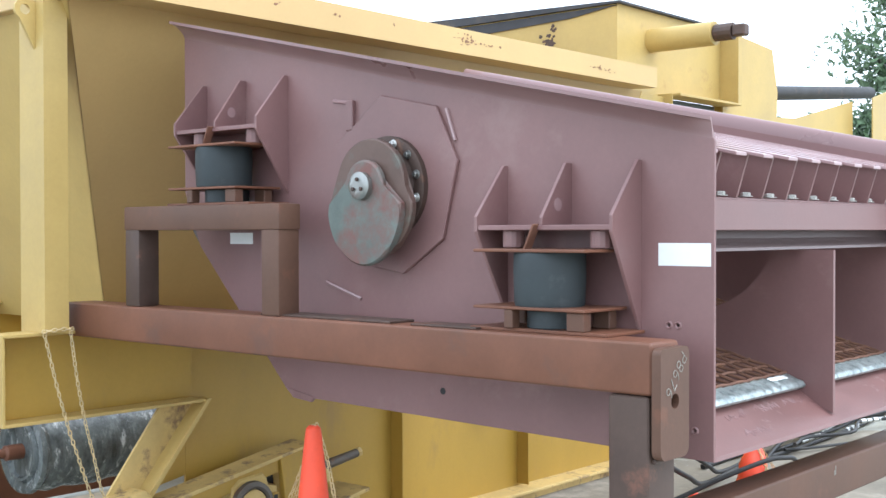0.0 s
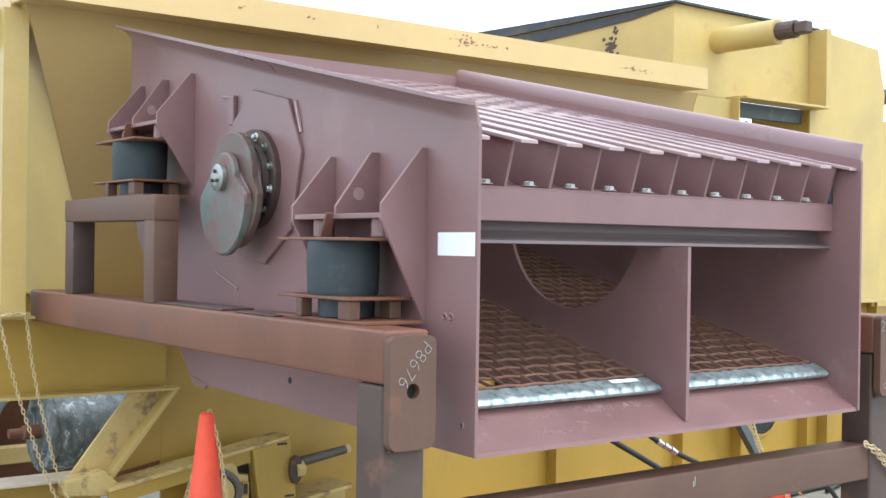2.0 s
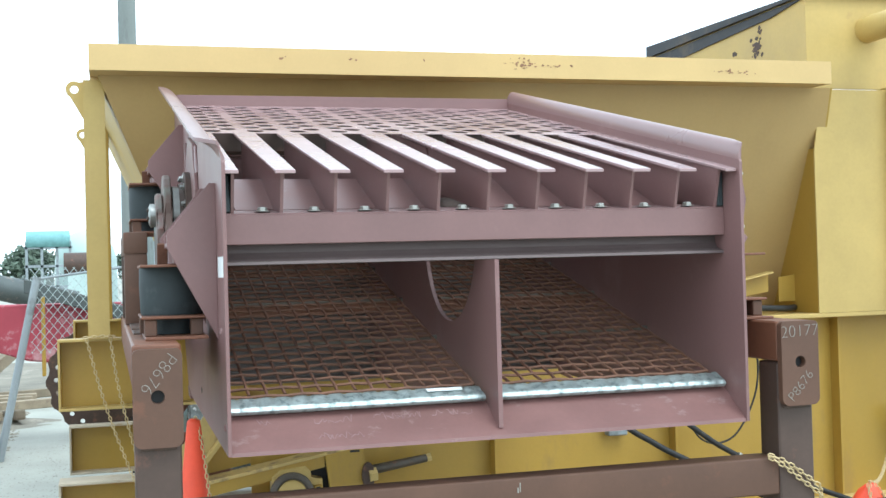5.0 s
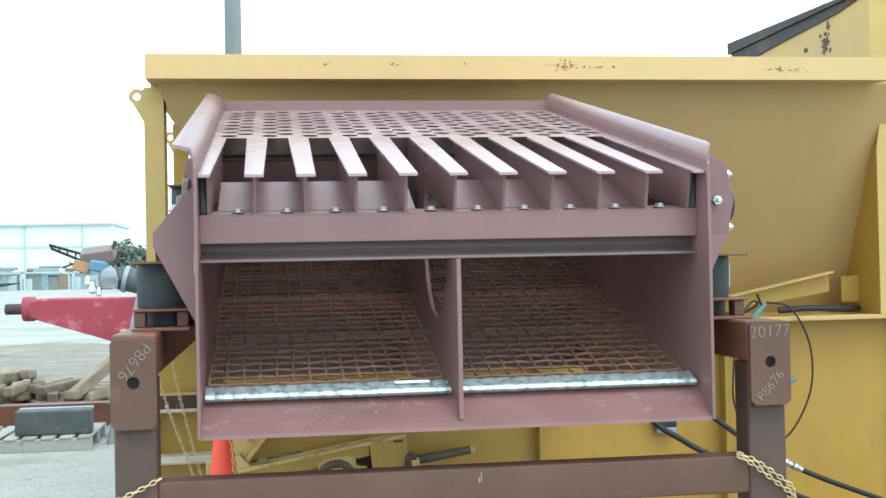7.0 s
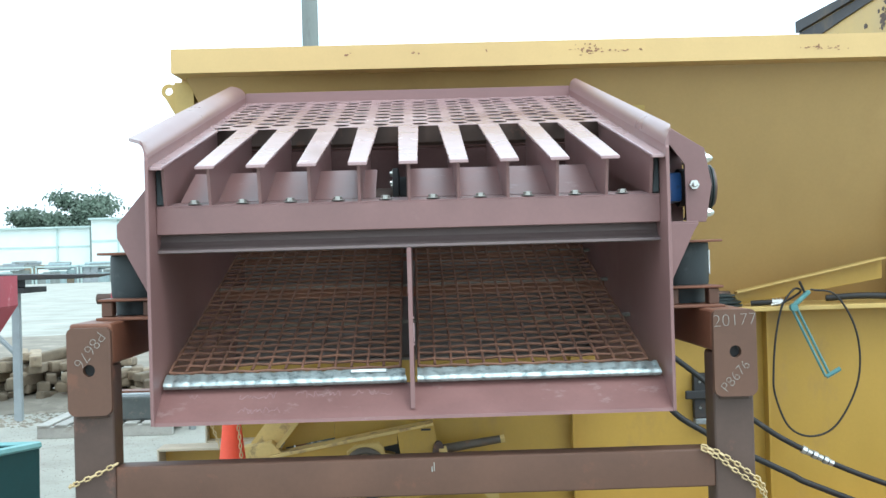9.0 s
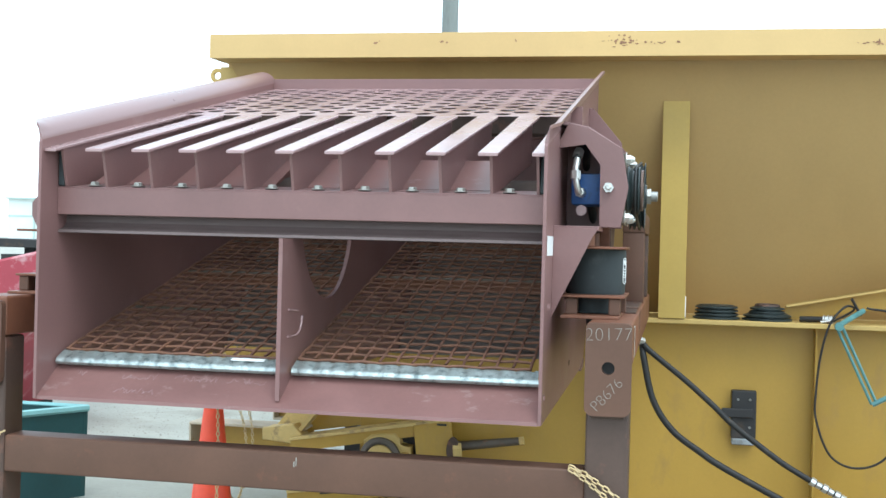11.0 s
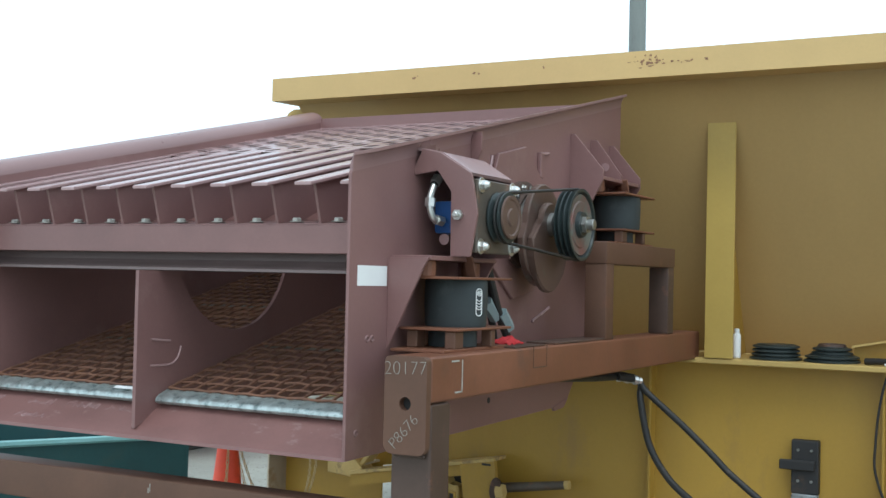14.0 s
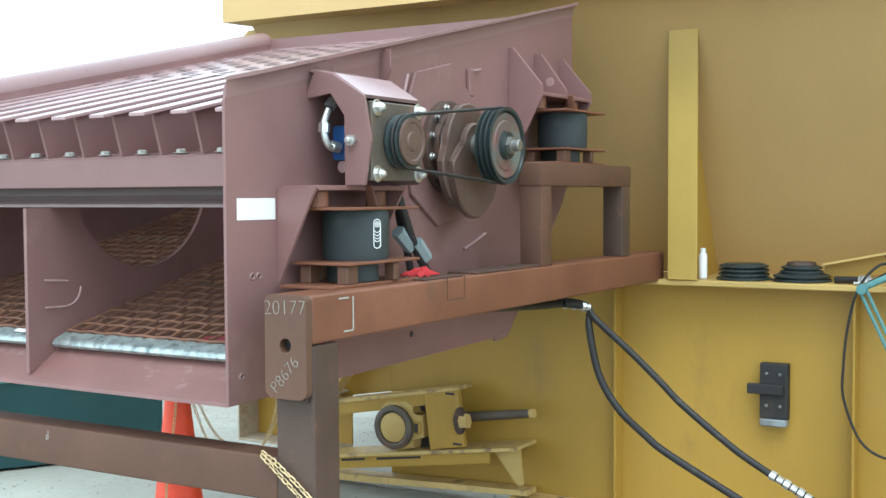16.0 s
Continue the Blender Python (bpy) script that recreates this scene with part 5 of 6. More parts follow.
hose("hydraulic_hose", [(1.10, 1.9, 1.235), (1.165, 2.03, 1.205), (1.22, 2.01, 1.15), (1.393, 1.99, 1.017), (1.53, 1.98, 0.90), (1.62, 1.98, 0.817), (1.79, 1.98, 0.69), (1.911, 1.98, 0.611), (2.152, 1.98, 0.485), (2.44, 1.98, 0.367), (2.9, 2.08, 0.20), (3.4, 2.25, 0.06), (4.2, 2.38, 0.03), (5.2, 2.40, 0.03), (6.0, 2.45, 0.03), (7.4, 2.6, 0.03)], 0.0145, "black hydraulic hose hanging from the screen", [((1.986, 1.98, 0.569), (2.152, 1.98, 0.485)), ((1.10, 1.95, 1.215), (1.19, 2.03, 1.195)), ((5.0, 2.395, 0.03), (5.4, 2.405, 0.03))])
hose("hydraulic_hose", [(1.12, 1.9, 1.22), (1.175, 2.04, 1.19), (1.192, 2.01, 1.11), (1.241, 2.0, 0.914), (1.336, 1.99, 0.772), (1.47, 1.95, 0.68), (1.582, 1.93, 0.614), (1.90, 1.93, 0.453), (2.019, 1.93, 0.392), (2.5, 2.0, 0.20), (3.0, 2.15, 0.06), (3.9, 2.3, 0.03), (5.0, 2.30, 0.03), (6.2, 2.36, 0.03), (7.4, 2.5, 0.03)], 0.016, "thick black hydraulic hose hanging from the screen", [((5.75, 2.335, 0.03), (6.1, 2.355, 0.03))])
for k, pts in enumerate(([(3.6, 2.5, 0.03), (4.1, 2.52, 0.03), (4.7, 2.46, 0.07), (5.3, 2.50, 0.09), (6.0, 2.52, 0.05), (7.0, 2.55, 0.04)], [(3.9, 2.2, 0.03), (4.5, 2.36, 0.07), (5.1, 2.46, 0.10), (5.8, 2.44, 0.09), (6.6, 2.40, 0.06), (7.4, 2.4, 0.04)])):
    hose("hydraulic_hose", pts, 0.020 - 0.004 * k, "thick black hydraulic hose lying on the yard", [(pts[2], pts[3])] if k else None)
rnd = random.Random(23)
for k in range(6):
    y0 = 2.15 + 0.11 * k
    pts = [(4.4 + 0.5 * i + rnd.uniform(-0.1, 0.1), y0 + rnd.uniform(-0.16, 0.16), 0.025 + 0.05 * (k % 3) + rnd.uniform(0, 0.03)) for i in range(8)]
    hose("hydraulic_hose", pts, 0.011 + 0.003 * (k % 3), "black hydraulic hose in a bundle on the yard", [(pts[2 + k % 3], pts[3 + k % 3])] if k % 2 else None)
hose("hydraulic_hose", [(1.62, 2.3, 0.02), (1.9, 1.95, 0.10), (2.2, 1.60, 0.30), (2.40, 1.44, 0.385), (2.56, 1.40, 0.385), (2.75, 1.42, 0.34), (3.1, 1.55, 0.15), (3.5, 1.8, 0.03), (4.2, 1.95, 0.02)], 0.014, "black hydraulic hose slung round a cone")
hose("thin_cable", [(2.13, 2.87, 1.276), (2.20, 2.87, 1.29), (2.29, 2.85, 1.35), (2.24, 2.82, 1.365), (2.16, 2.79, 1.27), (2.115, 2.78, 1.10), (2.095, 2.78, 0.90), (2.10, 2.78, 0.75), (2.18, 2.79, 0.56), (2.32, 2.80, 0.50), (2.47, 2.80, 0.57), (2.60, 2.80, 0.82), (2.60, 2.80, 1.10), (2.50, 2.84, 1.32), (2.36, 2.88, 1.36)], 0.0062, "thin black cable looped below the ledge", [((2.12, 2.87, 1.274), (2.18, 2.87, 1.286))])
hose("ledge_hose", [(2.02, 2.95, 1.284), (2.08, 2.93, 1.286), (2.14, 2.91, 1.288)], 0.017, "short black hose end lying on the ledge", [((2.14, 2.91, 1.288), (2.20, 2.89, 1.290))])
hose("ledge_hose", [(2.50, 3.02, 1.30), (2.7, 2.98, 1.31), (2.95, 3.0, 1.30), (3.08, 3.1, 1.30)], 0.02, "black hose lying on the ledge")


def cone(x, y, m=None, tilt=0):
    t = thing("traffic_cone", (x, y, 0), "tall faded orange traffic cone on the yard", "traffic cone", "orange cones")
    part("body", L([(0.150, 0.02), (0.142, 0.045), (0.130, 0.06), (0.032, 0.945), (0.028, 0.97), (0.018, 0.98), (0.0, 0.98)], "z", (x, y, 0), 32), ORANGE, t, smooth=True)
    part("base", B(x - 0.18, x + 0.18, y - 0.18, y + 0.18, 0.0, 0.03, r=0.012, seg=2), ORANGE, t)
    if m is not None:
        t.matrix_basis = m
    return t


cone(-0.90, 1.68)

def crumpled_cone(x, y, turn):
    """A tall cone whose upper half has collapsed into a folded crown."""
    t = thing("traffic_cone", (x, y, 0), "crumpled orange traffic cone with a folded top on the yard", "traffic cone", "orange cones")
    bm = L([(0.150, 0.02), (0.146, 0.05), (0.134, 0.10), (0.124, 0.18), (0.114, 0.25), (0.104, 0.31), (0.110, 0.34), (0.098, 0.38), (0.078, 0.42), (0.040, 0.45), (0.0, 0.452)], "z", (0, 0, 0), 36)
    for v in bm.verts:
        f = max(0.0, (v.co.z - 0.15) / 0.30)
        v.co.y *= 1 - 0.45 * f
        v.co.x += 0.05 * f * f
        v.co.z -= 0.10 * f * max(0, -v.co.x / 0.10)
        k = 0.006 + 0.020 * f
        v.co += Vector((noise.noise(v.co * 10), noise.noise(v.co * 10 + Vector((3, 1, 2))), 0.5 * noise.noise(v.co * 12))) * k
    bm.transform(Matrix.Translation((x, y, 0)) @ Matrix.Rotation(turn, 4, "Z"))
    part("body", bm, ORANGE, t, smooth=True)
    part("base", B(-0.20, 0.20, -0.20, 0.20, 0.0, 0.03, r=0.012, seg=2, m=Matrix.Translation((x, y, 0)) @ Matrix.Rotation(turn, 4, "Z")), ORANGE, t)
    bm = L([(0.0, 0.0), (0.035, 0.008), (0.055, 0.04), (0.045, 0.085), (0.02, 0.11), (0.0, 0.112)], "z", (0, 0, 0), 16)
    for v in bm.verts:
        v.co.x += 0.25 * v.co.z
    bm.transform(Matrix.Translation((x + 0.03, y + 0.37, 0.0)) @ Matrix.Rotation(turn + 1.2, 4, "Z"))
    part("torn_tip", bm, ORANGE, t, "torn-off cone tip", smooth=True)


crumpled_cone(2.46, 1.55, 0.4)


def chain(path, label):
    return solo("chain", chain_mesh(path), CHAIN, label, "chain", "chains round the stand")


chain(smooth_path([(-1.37, 2.79, 1.30), (-1.31, 2.785, 1.05), (-1.235, 2.78, 0.80), (-1.12, 2.74, 0.48), (-1.02, 2.4, 0.22), (-0.94, 2.0, 0.33), (-0.905, 1.75, 0.75), (-0.90, 1.69, 0.985)]), "pale yellow steel chain hanging from the hopper leg")
chain(smooth_path([(-1.25, 2.79, 1.30), (-1.215, 2.785, 1.05), (-1.16, 2.78, 0.80), (-1.08, 2.74, 0.50), (-0.98, 2.4, 0.28), (-0.92, 2.0, 0.42), (-0.90, 1.75, 0.80), (-0.89, 1.69, 0.985)]), "pale yellow steel chain hanging from the hopper leg")
chain([(-1.385, 2.78, 1.305), (-1.30, 2.775, 1.312), (-1.24, 2.78, 1.308), (-1.225, 2.84, 1.31)], "pale yellow chain wrapped round the hopper leg")
chain(smooth_path([(-0.895, 1.67, 0.99), (-0.865, 1.64, 0.85), (-0.84, 1.60, 0.62), (-0.80, 1.5, 0.35), (-0.75, 1.4, 0.12), (-0.7, 1.1, 0.02)]), "pale yellow chain trailing from a cone")
chain([(-1.03, 0.03, 0.930), (-1.11, 0.028, 0.890), (-1.20, 0.03, 0.853), (-1.205, 0.15, 0.845)], "pale yellow chain wrapped round the stand post")
chain([(1.0, 0.04, 0.925), (1.06, 0.03, 0.900), (1.12, 0.03, 0.860), (1.20, 0.03, 0.800), (1.225, 0.06, 0.76), (1.235, 0.10, 0.68)], "pale yellow chain wrapped round the stand post")
chain([(1.0, 0.036, 0.918), (1.06, 0.026, 0.880), (1.12, 0.028, 0.832), (1.20, 0.028, 0.772), (1.225, 0.06, 0.73), (1.235, 0.10, 0.66)], "pale yellow chain wrapped round the stand post")
chain(smooth_path([(1.235, 0.10, 0.67), (1.25, 0.14, 0.5), (1.40, 0.35, 0.2), (1.75, 0.75, 0.03), (2.1, 1.1, 0.02), (2.34, 1.36, 0.05), (2.44, 1.44, 0.25), (2.49, 1.54, 0.462)]), "pale yellow chain trailing from the stand to a cone")
chain(sag((2.50, 1.55, 0.462), (3.72, 2.84, 1.272), 0.32), "pale yellow chain sagging from a cone to the ledge")
chain(sag((2.51, 1.57, 0.460), (3.70, 2.84, 1.272), 0.35), "pale yellow chain sagging from a cone to the ledge")
chain(smooth_path([(2.52, 1.54, 0.455), (2.60, 1.48, 0.30), (2.72, 1.46, 0.12), (2.86, 1.50, 0.05), (3.05, 1.53, 0.022), (3.25, 1.56, 0.022), (3.6, 1.58, 0.03), (4.0, 1.62, 0.03)]), "pale yellow chain draped over a cone")
chain(smooth_path([(2.47, 1.53, 0.455), (2.44, 1.44, 0.30), (2.44, 1.40, 0.12), (2.50, 1.34, 0.035), (2.58, 1.28, 0.022)]), "pale yellow chain trailing down a cone")

# ---- yard behind ----
pole = thing("utility_pole", (-1.0, 8.1, 0), "weathered grey wooden utility pole", "utility pole")
part("shaft", L([(0.115, 0), (0.088, 3), (0.075, 9.0)], "z", (-1.02, 8.2, 0), 18), POLE, pole, smooth=True)

boom = thing("red_boom", (-2.6, 8.3, 0), "faded red steel boom arm resting on timber blocks", "boom arm")
part("arm", P([(-3.06, 1.19), (-3.10, 1.28), (-3.06, 1.365), (-2.96, 1.385), (-1.0, 1.37), (-0.4, 1.36), (-0.4, 0.72), (-1.2, 0.74), (-2.0, 0.84), (-2.4, 0.98), (-2.87, 1.13)], "y", 8.15, 8.5, r=0.02), RED, boom)
part("tip_collar", L([(0.06, -3.16), (0.12, -3.16), (0.125, -3.13), (0.125, -3.05), (0.06, -3.05)], "x", (0, 8.32, 1.28), 20), RED, boom, smooth=True)
part("pin", L([(0.03, -3.34), (0.055, -3.33), (0.055, -3.15), (0.03, -3.15)], "x", (0, 8.32, 1.28), 16), RUST_DARK, boom, "rusty pin", smooth=True)
part("rubber_edge", P([(-2.02, 1.49), (-1.0, 1.16), (-1.0, 1.30), (-2.02, 1.63)], "y", 8.02, 8.14, r=0.01), GREYDARK, boom, "dark belt along the arm")
part("block", B(-1.12, -0.95, 8.1, 8.55, 0, 0.735, r=0.01), WOOD, boom, "timber block")
part("block", B(-0.75, -0.55, 8.1, 8.55, 0, 0.73, r=0.01), WOOD, boom, "timber block")

# chain-link fence with a leaning post
fence = thing("chain_link_fence", (-1.8, 7.5, 0), "chain-link fence with a leaning grey post", "fence")
part("leaning_post", tube(bmesh.new(), [(-2.22, 7.5, 0.0), (-1.87, 7.5, 1.64)], 0.035, 10), GREYPAINT, fence, "leaning grey pipe post", smooth=True)
bm = bmesh.new()
for i in range(22):
    for s in (-1, 1):
        x = -2.3 + 0.075 * i
        z0, z1 = 0.95, 1.72
        run = (z1 - z0) * 0.8
        xa, xb = (x - run / 2, x + run / 2) if s > 0 else (x + run / 2, x - run / 2)
        a, b = Vector((xa, 7.5, z0)), Vector((xb, 7.5, z1))
        t0, t1 = 0.0, 1.0
        for lim, sg in ((-1.93, 1), (-1.02, -1)):
            fa, fb = (a.x - lim) * sg, (b.x - lim) * sg
            if fa < 0 and fb < 0:
                t1 = -1
                break
            if fa < 0:
                t0 = max(t0, fa / (fa - fb))
            if fb < 0:
                t1 = min(t1, fa / (fa - fb))
        if t1 > t0:
            tube(bm, [a.lerp(b, t0), a.lerp(b, t1)], 0.0035, 4)
part("wire_mesh", bm, GALV, fence)
part("top_rail", tube(bmesh.new(), [(-1.87, 7.5, 1.62), (-1.02, 7.5, 1.72)], 0.012, 8), GREYPAINT, fence)
part("stake", B(-1.843, -1.809, 7.505, 7.545, 0.74, 1.46, r=0.006), YELLOW, fence, "yellow stake tied to the mesh")

# toothed wheel behind the chassis
wheel = thing("toothed_wheel", (-1.15, 5.0, 0.9), "dark rusty toothed steel wheel behind the chassis", "wheel")
WX, WZ = -1.275, 0.925
pts = []
for k in range(64):
    a = 2 * math.pi * k / 64
    r = 0.405 if k % 4 < 2 else 0.385
    pts.append((WX + r * math.cos(a), WZ + r * math.sin(a)))
holes = [circle(WX + 0.335 * math.cos(k * 0.2618), WZ + 0.335 * math.sin(k * 0.2618), 0.017, 8) for k in range(24)]
part("disc", P(pts, "y", 4.79, 4.83, holes=holes), RUST_DARK, wheel, "disc with a ring of bolt holes")
part("axle", C("y", (WX, 0, WZ), 0.08, 4.60, 5.0, 14), DARK, wheel)
part("axle_arm", B(-1.20, -1.0, 4.88, 5.0, 0.84, 0.94, r=0.01), DARK, wheel)
part("stand", B(-1.12, -0.98, 4.88, 5.2, 0, 0.84, r=0.01), DARK, wheel)

# teal open container
dump = thing("open_container", (-3.9, 2.4, 0), "dark teal open-topped steel container with a pale rim", "container")
A0, A1, A2, A3 = Vector((-2.24, 2.95, 0.57)), Vector((-2.98, 1.70, 0.57)), Vector((-5.6, 1.75, 0.57)), Vector((-5.0, 2.98, 0.57))
mid = (A0 + A1 + A2 + A3) / 4
for p, q in ((A0, A1), (A1, A2), (A2, A3), (A3, A0)):
    pb, qb = p.lerp(mid, 0.004), q.lerp(mid, 0.004)
    pb.z = qb.z = 0.03
    inn = (mid - (p + q) / 2).normalized() * 0.03
    inn.z = 0
    part("wall", slab(bmesh.new(), [p, q, qb, pb], inn), TEAL, dump)
    part("rim", tube(bmesh.new(), [p, q], 0.022, 6), TEAL_LIGHT, dump, "pale worn rim")
part("floor", P([(v.lerp(mid, 0.004).x, v.lerp(mid, 0.004).y) for v in (A0, A1, A2, A3)], "z", 0.02, 0.05), TEAL, dump)

skip = thing("red_skip", (-4.6, 5.4, 0), "faded red steel skip with a ribbed side", "skip")
part("body", P([(-4.85, 0.15), (-4.85, 1.24), (-3.47, 1.56), (-3.47, 1.30), (-4.25, 0.15)], "y", 4.75, 6.3, r=0.02), RED, skip)
for x in (-4.62, -4.36):
    part("rib", B(x - 0.03, x + 0.03, 4.70, 4.75, 0.18, 1.28, r=0.008), RED, skip)
part("foot", B(-4.80, -4.30, 4.9, 6.2, 0, 0.16, r=0.01), DARK, skip)
part("side_lug", B(-3.47, -3.42, 4.9, 5.3, 1.25, 1.33, r=0.01), RED, skip)

# gravel scattered on the yard
def gravel(name, label, x0, x1, y0, y1, count, size, seed):
    rnd = random.Random(seed)
    bm = bmesh.new()
    for _ in range(count):
        x, y, r = rnd.uniform(x0, x1), rnd.uniform(y0, y1), size * rnd.uniform(0.4, 1.3)
        top = bm.verts.new((x + rnd.uniform(-0.3, 0.3) * r, y, r * rnd.uniform(0.4, 0.8)))
        k = rnd.randint(4, 6)
        ring = [bm.verts.new((x + r * rnd.uniform(0.7, 1.1) * math.cos(6.283 * a / k), y + r * rnd.uniform(0.7, 1.1) * math.sin(6.283 * a / k), 0)) for a in range(k)]
        for a in range(k):
            bm.faces.new((ring[a], ring[(a + 1) % k], top))
    solo(name, bm, STONE if size < 0.02 else DIRT, label, "gravel", kind="stuff")


gravel("gravel", "loose grey gravel scattered on the yard", -5.0, 5.0, -1.0, 3.2, 2600, 0.012, 8)
def mound(name, label, cx, cy, rx, ry, h, seed):
    """A low uneven heap of soil."""
    bm = bmesh.new()
    bmesh.ops.create_grid(bm, x_segments=36, y_segments=24, size=1)
    for v in bm.verts:
        u, w = v.co.x, v.co.y
        d = math.hypot(u, w)
        n = noise.noise((u * 4 + seed, w * 4, 0)) * 0.35 + noise.noise((u * 11, w * 11, seed)) * 0.15
        v.co = (cx + u * rx, cy + w * ry, h * max(0, 1 - d * d + n * 0.8) - 0.012)
    solo(name, bm, DIRT, label, "soil", smooth=True)


mound("soil_heap", "low heap of brown soil under the timber", -4.2, 10.3, 2.4, 1.2, 0.13, 3)
mound("trodden_soil", "thin layer of brown dirt trodden over the yard", 3.4, 1.95, 4.2, 1.9, 0.020, 5)
mound("dirt_ground", "wide patch of grey-brown dirt on the yard", -8.5, 17.5, 9.0, 9.5, 0.03, 11)
gravel("gravel", "loose grey gravel and debris behind the plant", -4.2, -0.7, 3.6, 8.4, 5000, 0.008, 12)
gravel("gravel", "dark loose gravel strip beside the timber pile", -6.0, -2.2, 8.0, 11.5, 2600, 0.028, 9)

# pallet with steel on it
pal = thing("wooden_pallet", (-2.95, 7.6, 0), "weathered wooden pallet on the yard", "pallet")
for i in range(8):
    part("slat", B(-3.62 + 0.165 * i, -3.50 + 0.165 * i, 7.15, 8.15, 0.11, 0.13, r=0.003), PALLET, pal)
for y in (7.2, 7.65, 8.1):
    part("bearer", B(-3.62, -2.34, y - 0.04, y + 0.04, 0.0, 0.11, r=0.004), PALLET, pal)
st = thing("steel_channel", (-2.7, 7.5, 0.13), "dark steel channel length on a pallet", "steel length")
part("web", B(-3.05, -2.36, 7.30, 7.45, 0.13, 0.36, r=0.02, seg=2), GREYDARK, st)
part("flange", B(-3.04, -2.37, 7.45, 7.55, 0.34, 0.37, r=0.005), GREYPAINT, st)
beam = thing("steel_beam", (-3.0, 8.95, 0), "short brown steel box beam lying on the yard", "steel beam")
part("tube", P([(8.85, 0.0), (9.08, 0.0), (9.08, 0.25), (8.85, 0.25)], "x", -3.56, -2.42, r=0.012), TUBE, beam)
# the tube is solid; a dark sheet imitates its shaded hollow
part("open_end", B(-2.4205, -2.418, 8.87, 9.06, 0.02, 0.23, r=0), DARK, beam, "dark sheet for the shade in the hollow end")

random.seed(5)
row, col = 0, 0
for i in range(84):
    # rough sawn logs heaped in rows, their cut ends towards the plant
    if col > 26 - 5 * row:
        row, col = row + 1, 0
    x, y = -6.4 + 0.155 * col + 0.38 * row + random.uniform(-0.05, 0.05), 10.35 + random.uniform(-0.25, 0.25)
    col += 1
    h, w, ln = random.uniform(0.05, 0.07), random.uniform(0.055, 0.08), random.uniform(0.22, 0.42)
    m = Matrix.Translation((x, y, 0.08 + 0.115 * row + random.uniform(0, 0.02))) @ Matrix.Rotation(random.uniform(0.9, 2.0), 4, "Z") @ Matrix.Rotation(random.uniform(-0.10, 0.10), 4, "Y")
    solo("timber_offcut", B(-ln, ln, -w, w, -h, h, r=random.uniform(0.015, 0.035), seg=2, m=m), WOOD, "rough sawn timber offcut in a heap", "timber", "timber heap")
for i in range(4):
    a = random.uniform(-0.5, 0.5)
    m = Matrix.Translation((-3.2 + 0.22 * i + random.uniform(-0.2, 0.2), 12.2 + random.uniform(-1.2, 1.2), 0.06)) @ Matrix.Rotation(a, 4, "Z")
    solo("timber_plank", B(-0.95, 0.95, -0.07, 0.07, -0.06, 0.05, r=0.006, m=m), WOOD, "weathered timber lying on the yard", "plank", "planks on the yard")
m = Matrix.Translation((-2.75, 10.3, 0.42)) @ Matrix.Rotation(0.6, 4, "Z") @ Matrix.Rotation(-0.62, 4, "Y")
solo("timber_plank", B(-0.75, 0.75, -0.08, 0.08, -0.06, 0.06, r=0.008, m=m), WOOD, "timber leaning on the log pile", "plank", "planks on the yard")

tr = thing("trestle_table", (-4.7, 8.6, 0), "dark steel trestle with a slab on top", "trestle")
part("slab", P([(-6.2, 1.50), (-3.55, 1.50), (-3.35, 1.54), (-6.2, 1.60)], "y", 8.3, 9.2, r=0.004), DARK, tr)
part("deck", B(-6.2, -4.1, 8.35, 9.1, 1.36, 1.42, r=0.004), DARK, tr)
for x in (-6.0, -4.25):
    part("leg", B(x - 0.04, x + 0.04, 8.5, 8.58, 0, 1.36, r=0.004), GREYPAINT, tr)
part("packer", B(-6.0, -4.3, 8.5, 9.0, 1.42, 1.505, r=0.004), DARK, tr)
part("brace", tube(bmesh.new(), [(-4.25, 8.54, 0.7), (-4.9, 8.54, 1.36)], 0.03, 6), GREYPAINT, tr)

# scrap machine lying beyond the boom
sm = thing("scrap_drill", (-3.4, 14, 0), "scrapped drill rig with brown box, blue pump and grey pipe", "machinery")
def turned(x, y, z, ry, rx=0.0):
    return Matrix.Translation((x, y, z)) @ Matrix.Rotation(ry, 4, "Y") @ Matrix.Rotation(rx, 4, "X")


OCHRE = surf("ochre_paint", (0.42, 0.25, 0.12), 0.6, 0, 0.2, 4, 40, (0.25, 0.16, 0.10), 0.4, 8)
part("barrel", tube(bmesh.new(), [(-2.98, 13.9, 1.56), (-2.9, 13.9, 1.55), (-2.3, 13.95, 1.40), (-1.7, 14.0, 1.25)], [0.15, 0.175, 0.18, 0.18], 18), GREYDARK, sm, "dark grey pipe barrel", smooth=True)
part("collar", tube(bmesh.new(), [(-2.86, 13.9, 1.54), (-2.80, 13.9, 1.525)], 0.20, 18), GREYPAINT, sm, "grey pipe collar", smooth=True)
part("box", B(-0.24, 0.24, -0.2, 0.2, -0.085, 0.085, r=0.012, m=turned(-3.22, 13.9, 1.905, -0.12, 0.25)), surf("dusty_brown_paint", (0.21, 0.165, 0.14), 0.7), sm, "dusty brown box")
part("orange_panel", B(-0.12, 0.12, -0.15, 0.15, -0.08, 0.08, r=0.012, m=turned(-3.44, 13.85, 1.73, 0.3)), OCHRE, sm, "faded orange panel")
part("pump", B(-0.12, 0.12, -0.14, 0.14, -0.085, 0.085, r=0.03, m=turned(-3.20, 13.75, 1.73, 0.15)), surf("dull_blue_paint", (0.14, 0.26, 0.36), 0.5), sm, "pale blue pump")
